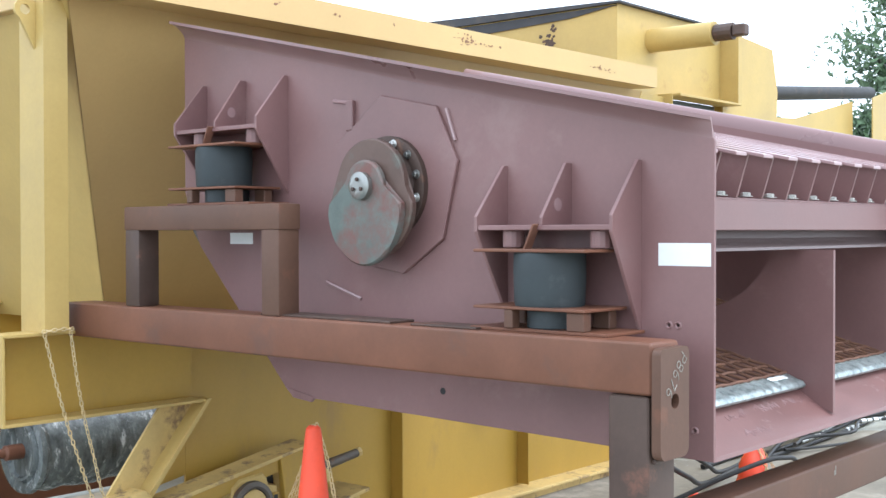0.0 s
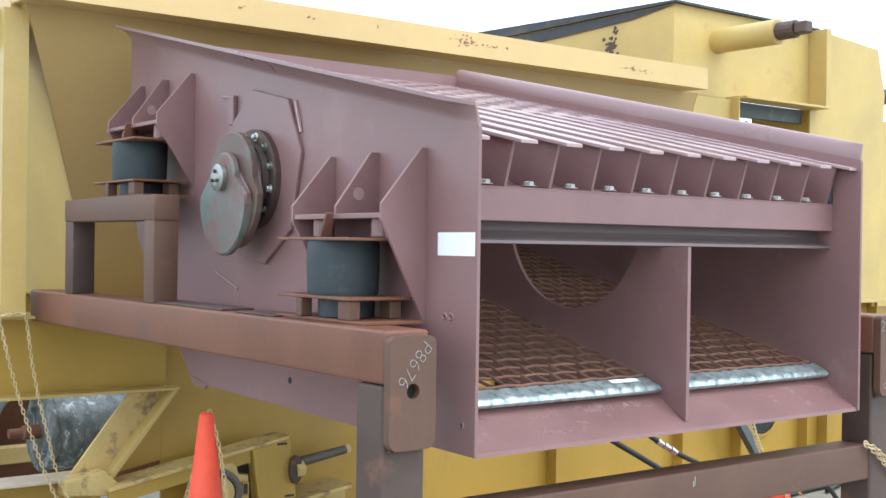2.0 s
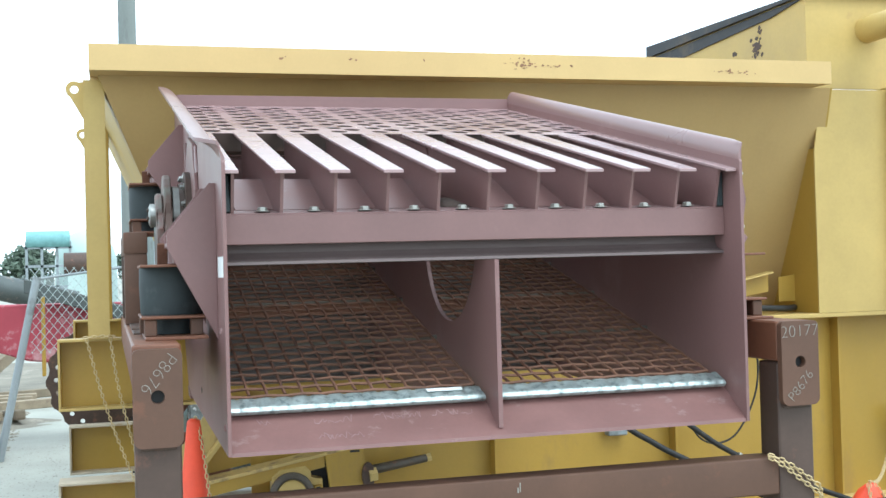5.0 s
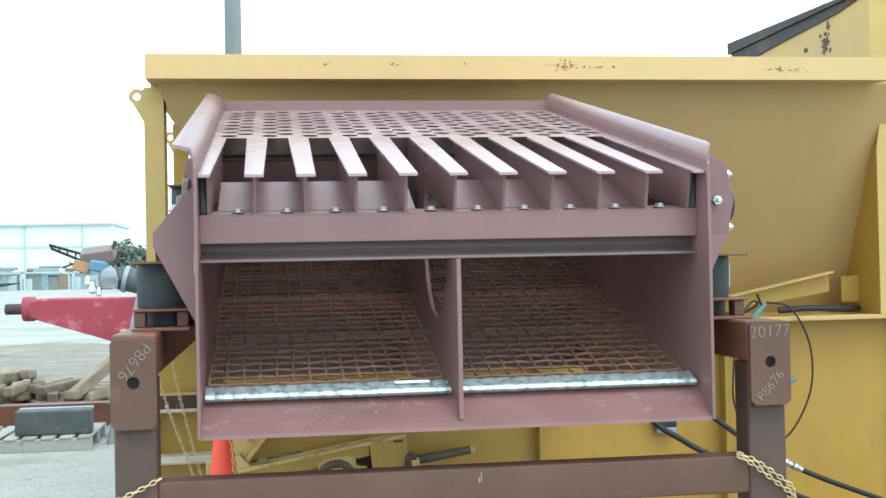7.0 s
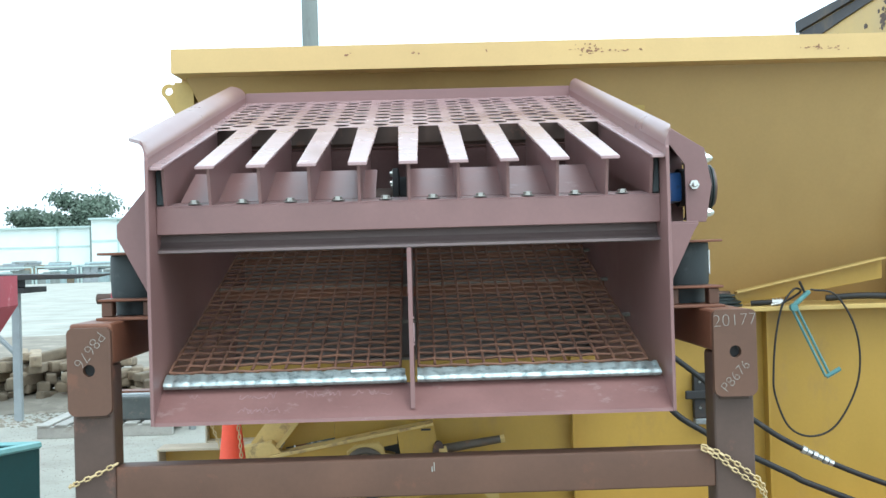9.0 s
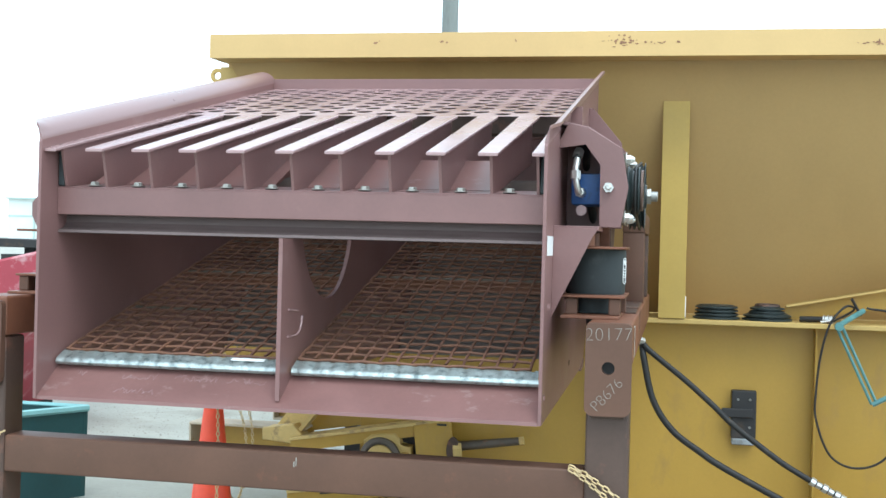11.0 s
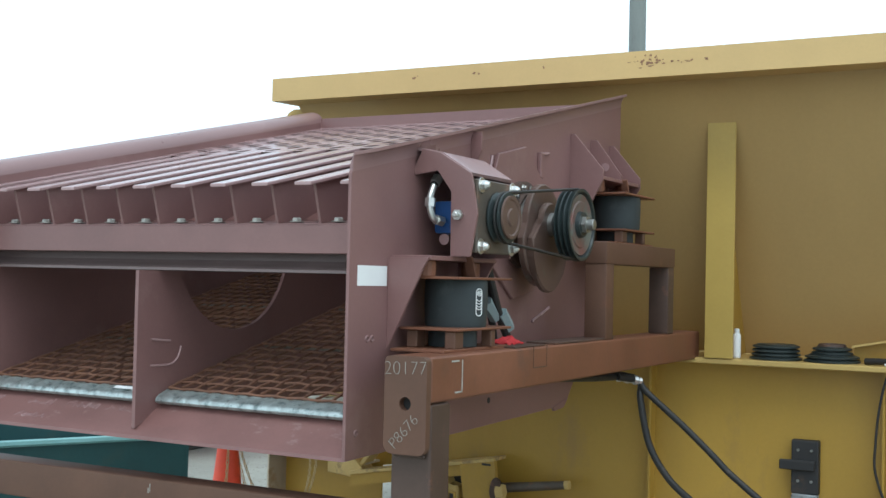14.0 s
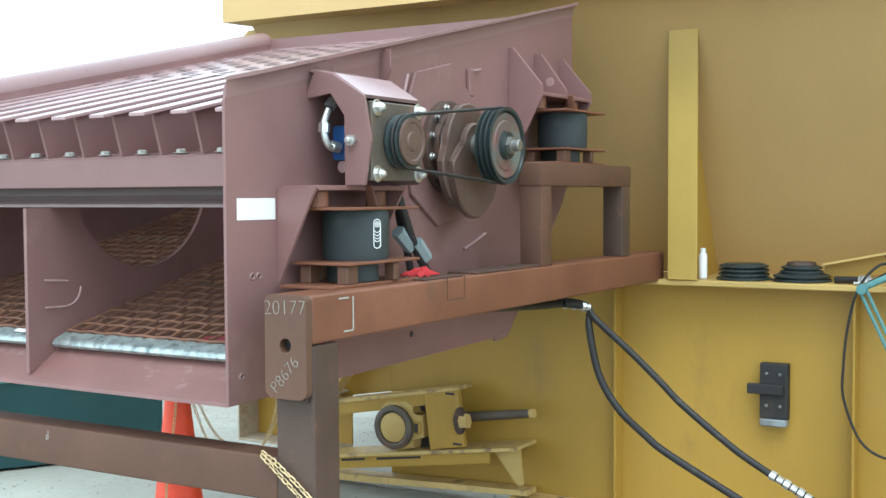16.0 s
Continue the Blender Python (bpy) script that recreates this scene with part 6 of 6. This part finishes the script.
part("gearbox", L([(0.04, -0.16), (0.13, -0.14), (0.15, 0.0), (0.11, 0.13), (0.04, 0.16)], "z", (-3.06, 13.7, 1.55), 12), GREYPAINT, sm, smooth=True)
bm = bmesh.new()
for a, b in (((-3.92, 2.06), (-3.40, 1.90)), ((-3.90, 2.01), (-3.42, 1.80))):
    tube(bm, [(a[0], 13.9, a[1]), (b[0], 13.9, b[1])], 0.022, 6)
for k in range(5):
    f = k / 4
    tube(bm, [(-3.92 + 0.5 * f, 13.9, 2.06 - 0.16 * f), (-3.88 + 0.44 * f, 13.9, 2.01 - 0.19 * f)], 0.014, 5)
part("lattice_arm", bm, DARK, sm, "dark lattice arm")
for (x, z, r) in ((-3.27, 1.42, 0.06), (-3.18, 1.36, 0.045), (-3.33, 1.52, 0.05)):
    part("valve", L([(0.02, -1.5 * r), (r, -r), (0.8 * r, r), (0.02, 1.5 * r)], "z", (x, 13.6, z), 12), ZINC, sm, "bright valve fitting", smooth=True)
for a, b, r in (((-3.0, 13.8, 1.98), (-2.96, 13.8, 2.10), 0.03), ((-3.5, 13.8, 1.8), (-3.72, 13.8, 1.72), 0.016), ((-3.1, 13.7, 1.42), (-3.28, 13.6, 1.40), 0.025), ((-2.98, 13.75, 1.75), (-2.9, 13.75, 1.95), 0.02), ((-3.45, 13.8, 1.64), (-3.62, 13.8, 1.80), 0.014)):
    part("lever", tube(bmesh.new(), [a, b], r, 8), RUST_DARK, sm)
part("skid", B(-1.95, -1.72, 13.8, 14.2, 0, 1.16, r=0.02), GREYDARK, sm)

# steel stock stacked behind the plant
stock = thing("steel_stock", (1.2, 14.0, 0), "stack of grey steel plate and pipe offcuts on timbers", "steel stack")
rnd = random.Random(17)
for k in range(3):
    part("bearer", B(-0.4 + 1.5 * k, -0.25 + 1.5 * k, 13.2, 14.8, 0, 0.15, r=0.01), WOOD, stock)
z = 0.15
for k in range(14):
    h = rnd.uniform(0.06, 0.12)
    part("plate", B(-0.9 + rnd.uniform(-0.3, 0.3), 3.0 + rnd.uniform(-0.5, 0.4), 13.2 + rnd.uniform(-0.1, 0.1), 14.7, z, z + h, r=0.008), rnd.choice((GREYDARK, GREYPAINT, POLE, TUBE_DARK)), stock)
    z += h
for k in range(12):
    x0 = rnd.uniform(-0.9, 1.0)
    a = rnd.uniform(-0.12, 0.12)
    r = rnd.uniform(0.03, 0.07)
    part("pipe", tube(bmesh.new(), [(x0, 13.3 + 0.11 * k, z + r + a * 0.4 + 0.06), (x0 + rnd.uniform(1.2, 2.2), 13.3 + 0.11 * k, z + r - a * 0.4 + 0.06)], r, 8), rnd.choice((GREYPAINT, POLE, GREYDARK, WHITEWALL)), stock, smooth=True)

# stock racks across the yard
random.seed(11)
for i in range(11):
    x = -60 + 5.0 * i
    rk = thing("stock_rack", (x, 128, 0), "pale steel rack stacked with grey pipes and plate", "rack", "stock racks")
    for dx in (-2.3, 2.3):
        part("post", B(x + dx - 0.08, x + dx + 0.08, 127.4, 127.6, 0, 1.9, r=0), GREYROOF, rk)
    part("rail", B(x - 2.4, x + 2.4, 127.4, 127.6, 1.80, 1.95, r=0), GREYROOF, rk)
    for k in range(7):
        w = random.uniform(1.0, 2.2)
        xx = x - 2.2 + k * 0.73
        part("load", B(xx - w / 2, xx + w / 2, 127.7 + 0.09 * k, 129.6, 0, random.uniform(0.9, 1.9), r=0.02), random.choice((GREYPAINT, GREYROOF, GREYPAINT, PIPE, WOOD, POLE)), rk)
    for k in range(6):
        xx = x + random.uniform(-2.2, 2.2)
        part("bundle", C("x", (xx, 128.6, 1.9 + random.uniform(-0.5, 0.6)), random.uniform(0.12, 0.28), -1.2, 1.2, 10), random.choice((GREYPAINT, WOOD, PIPE, POLE)), rk)
    part("plate", B(x - 1.5, x + 1.2, 127.9, 128.1, 1.6, 2.0 + random.uniform(0, 0.4), r=0), random.choice((GREYPAINT, PIPE, POLE)), rk)

# white sheds
def shed(x0, x1, y, h, d, lean, name_label, bays):
    b = thing("metal_shed", ((x0 + x1) / 2, y, 0), name_label, "warehouse")
    part("wall", B(x0, x1, y, y + d, 0, h, r=0), WHITEWALL, b)
    part("roof", P([(y - 0.5, h), (y - 0.5, h + 0.25), (y + d, h + lean), (y + d, h)], "x", x0 - 0.3, x1 + 0.3), GREYROOF, b)
    part("fascia", B(x0, x1, y - 0.05, y, h * 0.62, h * 0.66, r=0), GREYROOF, b)
    for i in range(bays):
        x = x0 + (x1 - x0) * (i + 0.5) / bays
        part("post", B(x - 0.12, x + 0.12, y - 0.2, y - 0.05, 0, h, r=0), GREYROOF, b)
    return b


shed(-45.0, -22.6, 160, 8.3, 20, 0.6, "long white metal-clad shed with grey trim", 3)
shed(-100.0, -45.8, 162, 7.3, 20, 0.6, "low white metal-clad shed with grey trim", 6)

# office shed on the west side, with a roller door
west = thing("workshop", (-49, 53, 0), "white metal workshop with a half-open roller door", "workshop")
W0, W1 = Vector((-42.5, 24.0, 0)), Vector((-56.0, 82.0, 0))
along = (W1 - W0).normalized()
normal = Vector((along.y, -along.x, 0))
back = -normal


def on_wall(u, z, out=0.0):
    p = W0 + along * u + normal * out
    return (p.x, p.y, z)


WL = 24.0
DU0, DU1, DZ, WH = 12.2, 17.3, 4.05, 5.5
for (u0, u1, z0, z1) in ((-6, DU0, 0, WH), (DU0, DU1, DZ, WH), (DU1, WL, 0, WH)):
    part("wall", slab(bmesh.new(), [on_wall(u0, z0), on_wall(u1, z0), on_wall(u1, z1), on_wall(u0, z1)], back * 0.2), WHITEWALL, west)
part("roof", slab(bmesh.new(), [on_wall(-6.2, WH, 0.4), on_wall(WL + 0.2, WH, 0.4), on_wall(WL + 0.2, WH + 1.0, -12), on_wall(-6.2, WH + 1.0, -12)], (0, 0, 0.3)), GREYROOF, west)
# dark plane close behind the doorway, standing for the unlit interior
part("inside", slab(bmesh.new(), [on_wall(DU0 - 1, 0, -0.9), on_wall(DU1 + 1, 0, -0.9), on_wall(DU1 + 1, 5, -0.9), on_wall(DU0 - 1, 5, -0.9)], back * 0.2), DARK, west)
part("roller_door", slab(bmesh.new(), [on_wall(DU0, 3.45, -0.1), on_wall(DU1, 3.45, -0.1), on_wall(DU1, DZ, -0.1), on_wall(DU0, DZ, -0.1)], back * 0.1), WHITEWALL, west, "half-raised white roller door")
part("door_frame", slab(bmesh.new(), [on_wall(DU0, DZ, 0.06), on_wall(DU1, DZ, 0.06), on_wall(DU1, DZ + 0.15, 0.06), on_wall(DU0, DZ + 0.15, 0.06)], normal * 0.05), GREYROOF, west)
part("canopy", slab(bmesh.new(), [on_wall(17.8, 3.20, 0.02), on_wall(WL, 3.20, 0.02), on_wall(WL, 3.05, 1.4), on_wall(17.8, 3.05, 1.4)], (0, 0, 0.12)), GREYROOF, west, "grey door canopy")
for u in (18.2, 20.6):
    part("side_door", slab(bmesh.new(), [on_wall(u, 0, 0.02), on_wall(u + 1.9, 0, 0.02), on_wall(u + 1.9, 2.9, 0.02), on_wall(u, 2.9, 0.02)], normal * 0.05), GREYROOF, west, "pale grey-green door")
part("wall_lamp", slab(bmesh.new(), [on_wall(18.0, 4.45, 0.02), on_wall(18.35, 4.45, 0.02), on_wall(18.35, 4.75, 0.02), on_wall(18.0, 4.75, 0.02)], normal * 0.3), DARK, west, "dark wall lamp")
low = thing("low_shed", on_wall(42, 0, 0), "low white metal shed with a pale roller door", "shed")
part("wall", slab(bmesh.new(), [on_wall(25.0, 0), on_wall(62, 0), on_wall(62, 3.15), on_wall(25.0, 3.15)], back * 6), WHITEWALL, low)
part("eave", slab(bmesh.new(), [on_wall(24.8, 3.15, 0.5), on_wall(62.2, 3.15, 0.5), on_wall(62.2, 3.7, -6), on_wall(24.8, 3.7, -6)], (0, 0, 0.22)), GREYROOF, low)
for u in (27.5, 36.0, 45.0):
    part("roller_door", slab(bmesh.new(), [on_wall(u, 0, 0.03), on_wall(u + 4.5, 0, 0.03), on_wall(u + 4.5, 2.6, 0.03), on_wall(u, 2.6, 0.03)], normal * 0.05), TRUCKWHITE, low)
for u in (26.0, 33.5, 43.0, 52.0):
    part("post", slab(bmesh.new(), [on_wall(u, 0, 0.02), on_wall(u + 0.18, 0, 0.02), on_wall(u + 0.18, 3.1, 0.02), on_wall(u, 3.1, 0.02)], normal * 0.12), GREYROOF, low)
for u in (1.0, 5.0):
    part("window", slab(bmesh.new(), [on_wall(u, 1.0, 0.02), on_wall(u + 2.2, 1.0, 0.02), on_wall(u + 2.2, 2.5, 0.02), on_wall(u, 2.5, 0.02)], normal * 0.03), GLASS, west)


# service truck with lockers along both sides of its bed
def truck(at, turn, scale=1.0):
    t = thing("service_truck", at, "white pickup service truck with tool lockers, parked", "truck")
    m = Matrix.Translation(at) @ Matrix.Rotation(turn, 4, "Z") @ Matrix.Scale(scale, 4)

    def tp(name, bm, mat_, label="", smooth=False, parent=None):
        bm.transform(m)
        return part(name, bm, mat_, parent or t, label, smooth)
    tp("cab", P([(-3.3, 0.55), (-3.35, 1.05), (-2.2, 1.15), (-1.65, 1.88), (-1.4, 1.95), (-0.7, 1.95), (-0.55, 1.86), (-0.42, 1.2), (-0.42, 0.5)], "y", -0.95, 0.95, r=0.05), TRUCKWHITE)
    tp("window", P([(-2.02, 1.2), (-1.60, 1.78), (-1.25, 1.82), (-1.25, 1.2)], "y", -0.97, 0.97), GLASS)
    tp("window", P([(-1.15, 1.2), (-1.15, 1.82), (-0.74, 1.80), (-0.64, 1.2)], "y", -0.97, 0.97), GLASS)
    tp("rear_window", P([(-0.52, 1.82), (-0.505, 1.83), (-0.365, 1.24), (-0.38, 1.23)], "y", -0.78, 0.78), GLASS)
    tp("step_tank", B(-0.38, 0.06, -0.95, 0.95, 0.45, 1.05, r=0.02), DARK, "dark frame between cab and bed")
    for ya, yb in ((-1.05, -0.55), (0.55, 1.05)):
        lk = tp("locker", B(0.08, 3.0, ya, yb, 0.55, 1.38, r=0.03), TRUCKWHITE)
        out = ya if ya < 0 else yb
        tp("locker_rim", B(0.06, 3.02, min(ya, out - 0.01), max(yb, out + 0.01), 1.38, 1.42, r=0), GREYDARK, "", False, lk)
        for x in (0.14, 0.86, 2.34):
            d = tp("locker_door", B(x, x + 0.62, min(out, out * 1.02), max(out, out * 1.02), 0.62, 1.33, r=0.004), TRUCKWHITE, "", False, lk)
        for x in (0.22, 1.30, 1.62, 2.78):
            tp("latch", B(x, x + 0.13, min(out * 1.02, out * 1.035), max(out * 1.02, out * 1.035), 0.92, 1.08, r=0), DARK, "dark latch", False, lk)
        tp("tool_box", B(2.15, 2.95, ya, yb - 0.02, 1.42, 1.86, r=0.03), TRUCKWHITE, "white top box")
    tp("bed_floor", B(0.08, 2.98, -0.55, 0.55, 0.60, 0.72, r=0), DARK)
    tp("tailgate", B(2.95, 3.0, -0.55, 0.55, 0.72, 1.28, r=0.01), TRUCKWHITE)
    for x in (0.5, 1.1, 1.6):
        tp("load", B(x, x + 0.3, -0.35, 0.2, 0.72, 1.5 + 0.1 * x, r=0.02), WOOD, "equipment in the bed")
    tp("chassis", B(-3.0, 3.05, -0.7, 0.7, 0.38, 0.56, r=0.01), DARK)
    tp("rear_bumper", B(3.0, 3.2, -1.0, 1.0, 0.42, 0.62, r=0.02), STEEL)
    for x in (-2.45, 1.85):
        for y in (-1.08, 0.84):
            w = tp("wheel", L([(0.10, 0), (0.36, 0), (0.40, 0.04), (0.40, 0.20), (0.36, 0.24), (0.10, 0.24)], "y", (x, y, 0.40), 24), RUBBER, smooth=True)
            tp("rim", L([(0.0, -0.01), (0.14, -0.01), (0.22, 0.005), (0.0, 0.005)], "y", (x, y, 0.40), 18), ZINC, "", True, w)


truck((-39.28, 32.57, 0), radians(-5), 1.08)
truck((-71.5, 99.9, 0), radians(32))
rack = thing("pallet_rack", on_wall(8.0, 0, 1.5), "orange steel pallet rack with boxed stock beside the workshop door", "rack")
RACKPAINT = surf("orange_rack_paint", (0.42, 0.16, 0.10), 0.6)
for u in (4.6, 7.9, 11.2):
    part("upright", slab(bmesh.new(), [on_wall(u, 0, 1.45), on_wall(u + 0.10, 0, 1.45), on_wall(u + 0.10, 3.5, 1.45), on_wall(u, 3.5, 1.45)], normal * 0.08), GREYROOF, rack)
    part("upright", slab(bmesh.new(), [on_wall(u, 0, 0.55), on_wall(u + 0.10, 0, 0.55), on_wall(u + 0.10, 3.5, 0.55), on_wall(u, 3.5, 0.55)], normal * 0.08), GREYROOF, rack)
    part("brace", tube(bmesh.new(), [on_wall(u + 0.05, 3.3, 0.6), on_wall(u + 0.05, 2.0, 1.45)], 0.03, 6), GREYROOF, rack)
rnd = random.Random(9)
for z in (1.5, 2.88):
    part("beam", slab(bmesh.new(), [on_wall(4.6, z, 1.54), on_wall(11.3, z, 1.54), on_wall(11.3, z + 0.10, 1.54), on_wall(4.6, z + 0.10, 1.54)], normal * 0.05), RACKPAINT, rack, "orange beam")
    part("shelf", slab(bmesh.new(), [on_wall(4.6, z + 0.06, 0.55), on_wall(11.3, z + 0.06, 0.55), on_wall(11.3, z + 0.06, 1.53), on_wall(4.6, z + 0.06, 1.53)], (0, 0, 0.03)), GREYROOF, rack)
    for u in (4.8, 5.9, 7.0, 8.1, 9.1):
        h = rnd.uniform(0.5, 0.72)
        part("box", slab(bmesh.new(), [on_wall(u, z + 0.095, 0.7), on_wall(u + 0.9, z + 0.095, 0.7), on_wall(u + 0.9, z + h, 0.7), on_wall(u, z + h, 0.7)], normal * 0.7), rnd.choice((PALLET, WOOD, POLE)), rack, "boxed stock")

# forklift and dark steel stacks towards the west shed
fl = thing("forklift", (-37.4, 44.3, 0), "yellow forklift truck parked by the shed", "forklift")
fm = Matrix.Translation((-37.4, 44.3, 0)) @ Matrix.Rotation(radians(45), 4, "Z")


def fpart(name, bm, mat_, smooth=False):
    bm.transform(fm)
    return part(name, bm, mat_, fl, smooth=smooth)


fpart("body", P([(-0.25, 0.35), (-0.25, 0.80), (0.25, 0.85), (0.45, 1.05), (1.15, 1.10), (1.20, 0.35)], "y", -0.55, 0.55, r=0.03), YELLOW)
fpart("counterweight", P([(1.15, 0.30), (1.15, 1.10), (1.55, 1.05), (1.72, 0.85), (1.70, 0.35)], "y", -0.58, 0.58, r=0.06), YELLOW)
fpart("seat", P([(0.45, 1.06), (0.45, 1.18), (0.85, 1.20), (0.95, 1.62), (1.05, 1.62), (1.0, 1.08)], "y", -0.25, 0.25, r=0.02), DARK)
for y in (-0.52, 0.46):
    fpart("cage_post", tube(bmesh.new(), [(-0.20, y, 0.80), (0.08, y, 2.12)], 0.035, 6), DARK)
    fpart("cage_post", tube(bmesh.new(), [(1.30, y, 1.05), (1.12, y, 2.12)], 0.035, 6), DARK)
fpart("cage_roof", B(0.02, 1.18, -0.55, 0.50, 2.12, 2.18, r=0.01), DARK)
for y in (-0.36, 0.28):
    fpart("mast_rail", B(-0.55, -0.43, y, y + 0.08, 0.08, 2.20, r=0.01), DARK)
    fpart("fork", B(-1.45, -0.55, y, y + 0.10, 0.06, 0.11, r=0.005), DARK)
fpart("carriage", B(-0.60, -0.54, -0.45, 0.45, 0.10, 0.55, r=0.01), DARK)
fpart("mast_tie", B(-0.53, -0.45, -0.36, 0.36, 1.95, 2.05, r=0.01), DARK)
for x, r in ((-0.05, 0.34), (1.30, 0.27)):
    for y in (-0.66, 0.44):
        w = fpart("wheel", C("y", (x, y, r), r, 0, 0.22, 20), RUBBER, True)
        bm = C("y", (x, y, r), r * 0.5, -0.01, 0.23, 16)
        bm.transform(fm)
        part("rim", bm, YELLOW_OLD, w, smooth=True)
random.seed(3)
for i in range(9):
    x, y = -19.6 + random.uniform(-0.4, 0.4) + 0.12 * (i % 3), 20.6 + 0.8 * (i // 3)
    m = Matrix.Translation((x, y, 0.16 + 0.33 * (i % 3))) @ Matrix.Rotation(radians(38 + random.uniform(-3, 3)), 4, "Z")
    solo("steel_girder", B(-1.7, 1.7, -0.25, 0.25, -0.15, 0.15, r=0.01, m=m), GREYDARK if i % 2 else DARK, "dark steel girder stacked in the yard", "girder", "girder stack")

# tanks and pipework far behind the fence
tank = thing("dome_tank", (-2.0, 58, 0), "white domed storage tank in the distance", "tank")
part("shell", L([(1.5, 0), (1.5, 2.5), (1.35, 3.1), (0.9, 3.7), (0.3, 3.95), (0.0, 4.0)], "z", (-2.3, 58, 0), 28), GREYROOF, tank, smooth=True)
tk2 = thing("brown_tank", (-2.2, 52, 0), "rusty brown horizontal tank", "tank")
part("shell", C("x", (-2.28, 52, 2.25), 0.5, -0.88, 0.88, 20), TUBE_DARK, tk2, smooth=True)
part("saddle", B(-3.0, -1.5, 51.6, 52.4, 0, 1.78, r=0.02), GREYROOF, tk2)
tk3 = thing("teal_tank", (-4.0, 56, 0), "small teal tank on a pipe frame", "tank")
part("shell", C("x", (-4.0, 56, 3.5), 0.4, -1.0, 1.0, 16), TEAL_LIGHT, tk3, smooth=True)
for x in (-5.0, -4.3, -3.6, -3.0):
    part("leg", B(x - 0.06, x + 0.06, 55.9, 56.1, 0, 3.4, r=0), GREYPAINT, tk3)
for z in (1.2, 2.2, 3.1):
    part("rail", B(-5.1, -2.9, 55.9, 56.1, z - 0.06, z + 0.06, r=0), GREYPAINT, tk3)
silo = thing("grey_silo", (1.8, 55, 0), "pale grey silo with a ladder cage", "silo")
part("shell", L([(1.6, 0), (1.6, 3.2), (1.3, 4.1), (0.5, 4.6), (0, 4.7)], "z", (2.0, 55, 0), 24), POLE, silo, smooth=True)
for x in (0.2, 0.9):
    part("ladder_rail", B(x - 0.05, x + 0.05, 53.2, 53.3, 0, 3.6, r=0), GREYPAINT, silo)


# ---- trees ----
def tree(x, y, h, spread, seed, leaves, size):
    rnd = random.Random(seed)
    t = thing("tree", (x, y, 0), "green leafy tree with an open crown", "tree", "trees round the yard")
    bm = bmesh.new()
    tube(bm, [(x, y, 0), (x + 0.1, y, h * 0.3), (x, y + 0.1, h * 0.6), (x, y, h * 0.9)], [h * 0.022, h * 0.018, h * 0.012, h * 0.004], 8)
    tips = []
    for i in range(16):
        z0 = h * rnd.uniform(0.25, 0.8)
        a = rnd.uniform(0, 6.283)
        ln = spread * rnd.uniform(0.45, 1.0) * (1.15 - z0 / h * 0.7)
        tip = Vector((x + ln * math.cos(a), y + ln * math.sin(a), z0 + ln * rnd.uniform(0.3, 0.8)))
        mid_ = Vector((x, y, z0)).lerp(tip, 0.5) + Vector((0, 0, 0.1 * ln))
        tube(bm, [(x, y, z0), mid_, tip], [h * 0.009, h * 0.006, h * 0.002], 5)
        tips += [tip, mid_.lerp(tip, 0.5), mid_]
    part("trunk", bm, BARK, t)
    bm = bmesh.new()
    per = leaves // len(tips)
    for c in tips:
        rad = spread * rnd.uniform(0.18, 0.36)
        for _ in range(per):
            v = Vector((rnd.gauss(0, 1), rnd.gauss(0, 1), rnd.gauss(0, 0.7))) * rad * 0.6
            p = c + v
            u = Vector((rnd.uniform(-1, 1), rnd.uniform(-1, 1), rnd.uniform(-1, 1))).normalized()
            w = u.orthogonal().normalized()
            s_ = size * rnd.uniform(0.6, 1.3)
            bm.faces.new([bm.verts.new(p + u * s_), bm.verts.new(p + w * s_ * 0.5), bm.verts.new(p - u * s_), bm.verts.new(p - w * s_ * 0.5)])
    ob = part("crown", bm, LEAF_FAR if y > 60 else LEAF, t)
    return t


tree(36.2, 13.0, 12.6, 3.0, 1, 8000, 0.16)
tree(31.5, 17.0, 6.0, 2.2, 2, 3000, 0.13)
tree(25.3, 24.0, 8.2, 3.4, 3, 4200, 0.13)
tree(-54.0, 190.0, 13.5, 7.0, 4, 14000, 0.34)
tree(-64.0, 196.0, 12.0, 6.5, 5, 12000, 0.34)
tree(-96.5, 110.0, 9.0, 5.5, 6, 12000, 0.30)
for i in range(9):
    tree(-14.0 + 5.2 * i, 112 + (i * 7) % 11, 3.9 + (i * 5) % 3 * 0.5, 2.7, 20 + i, 2200, 0.34)
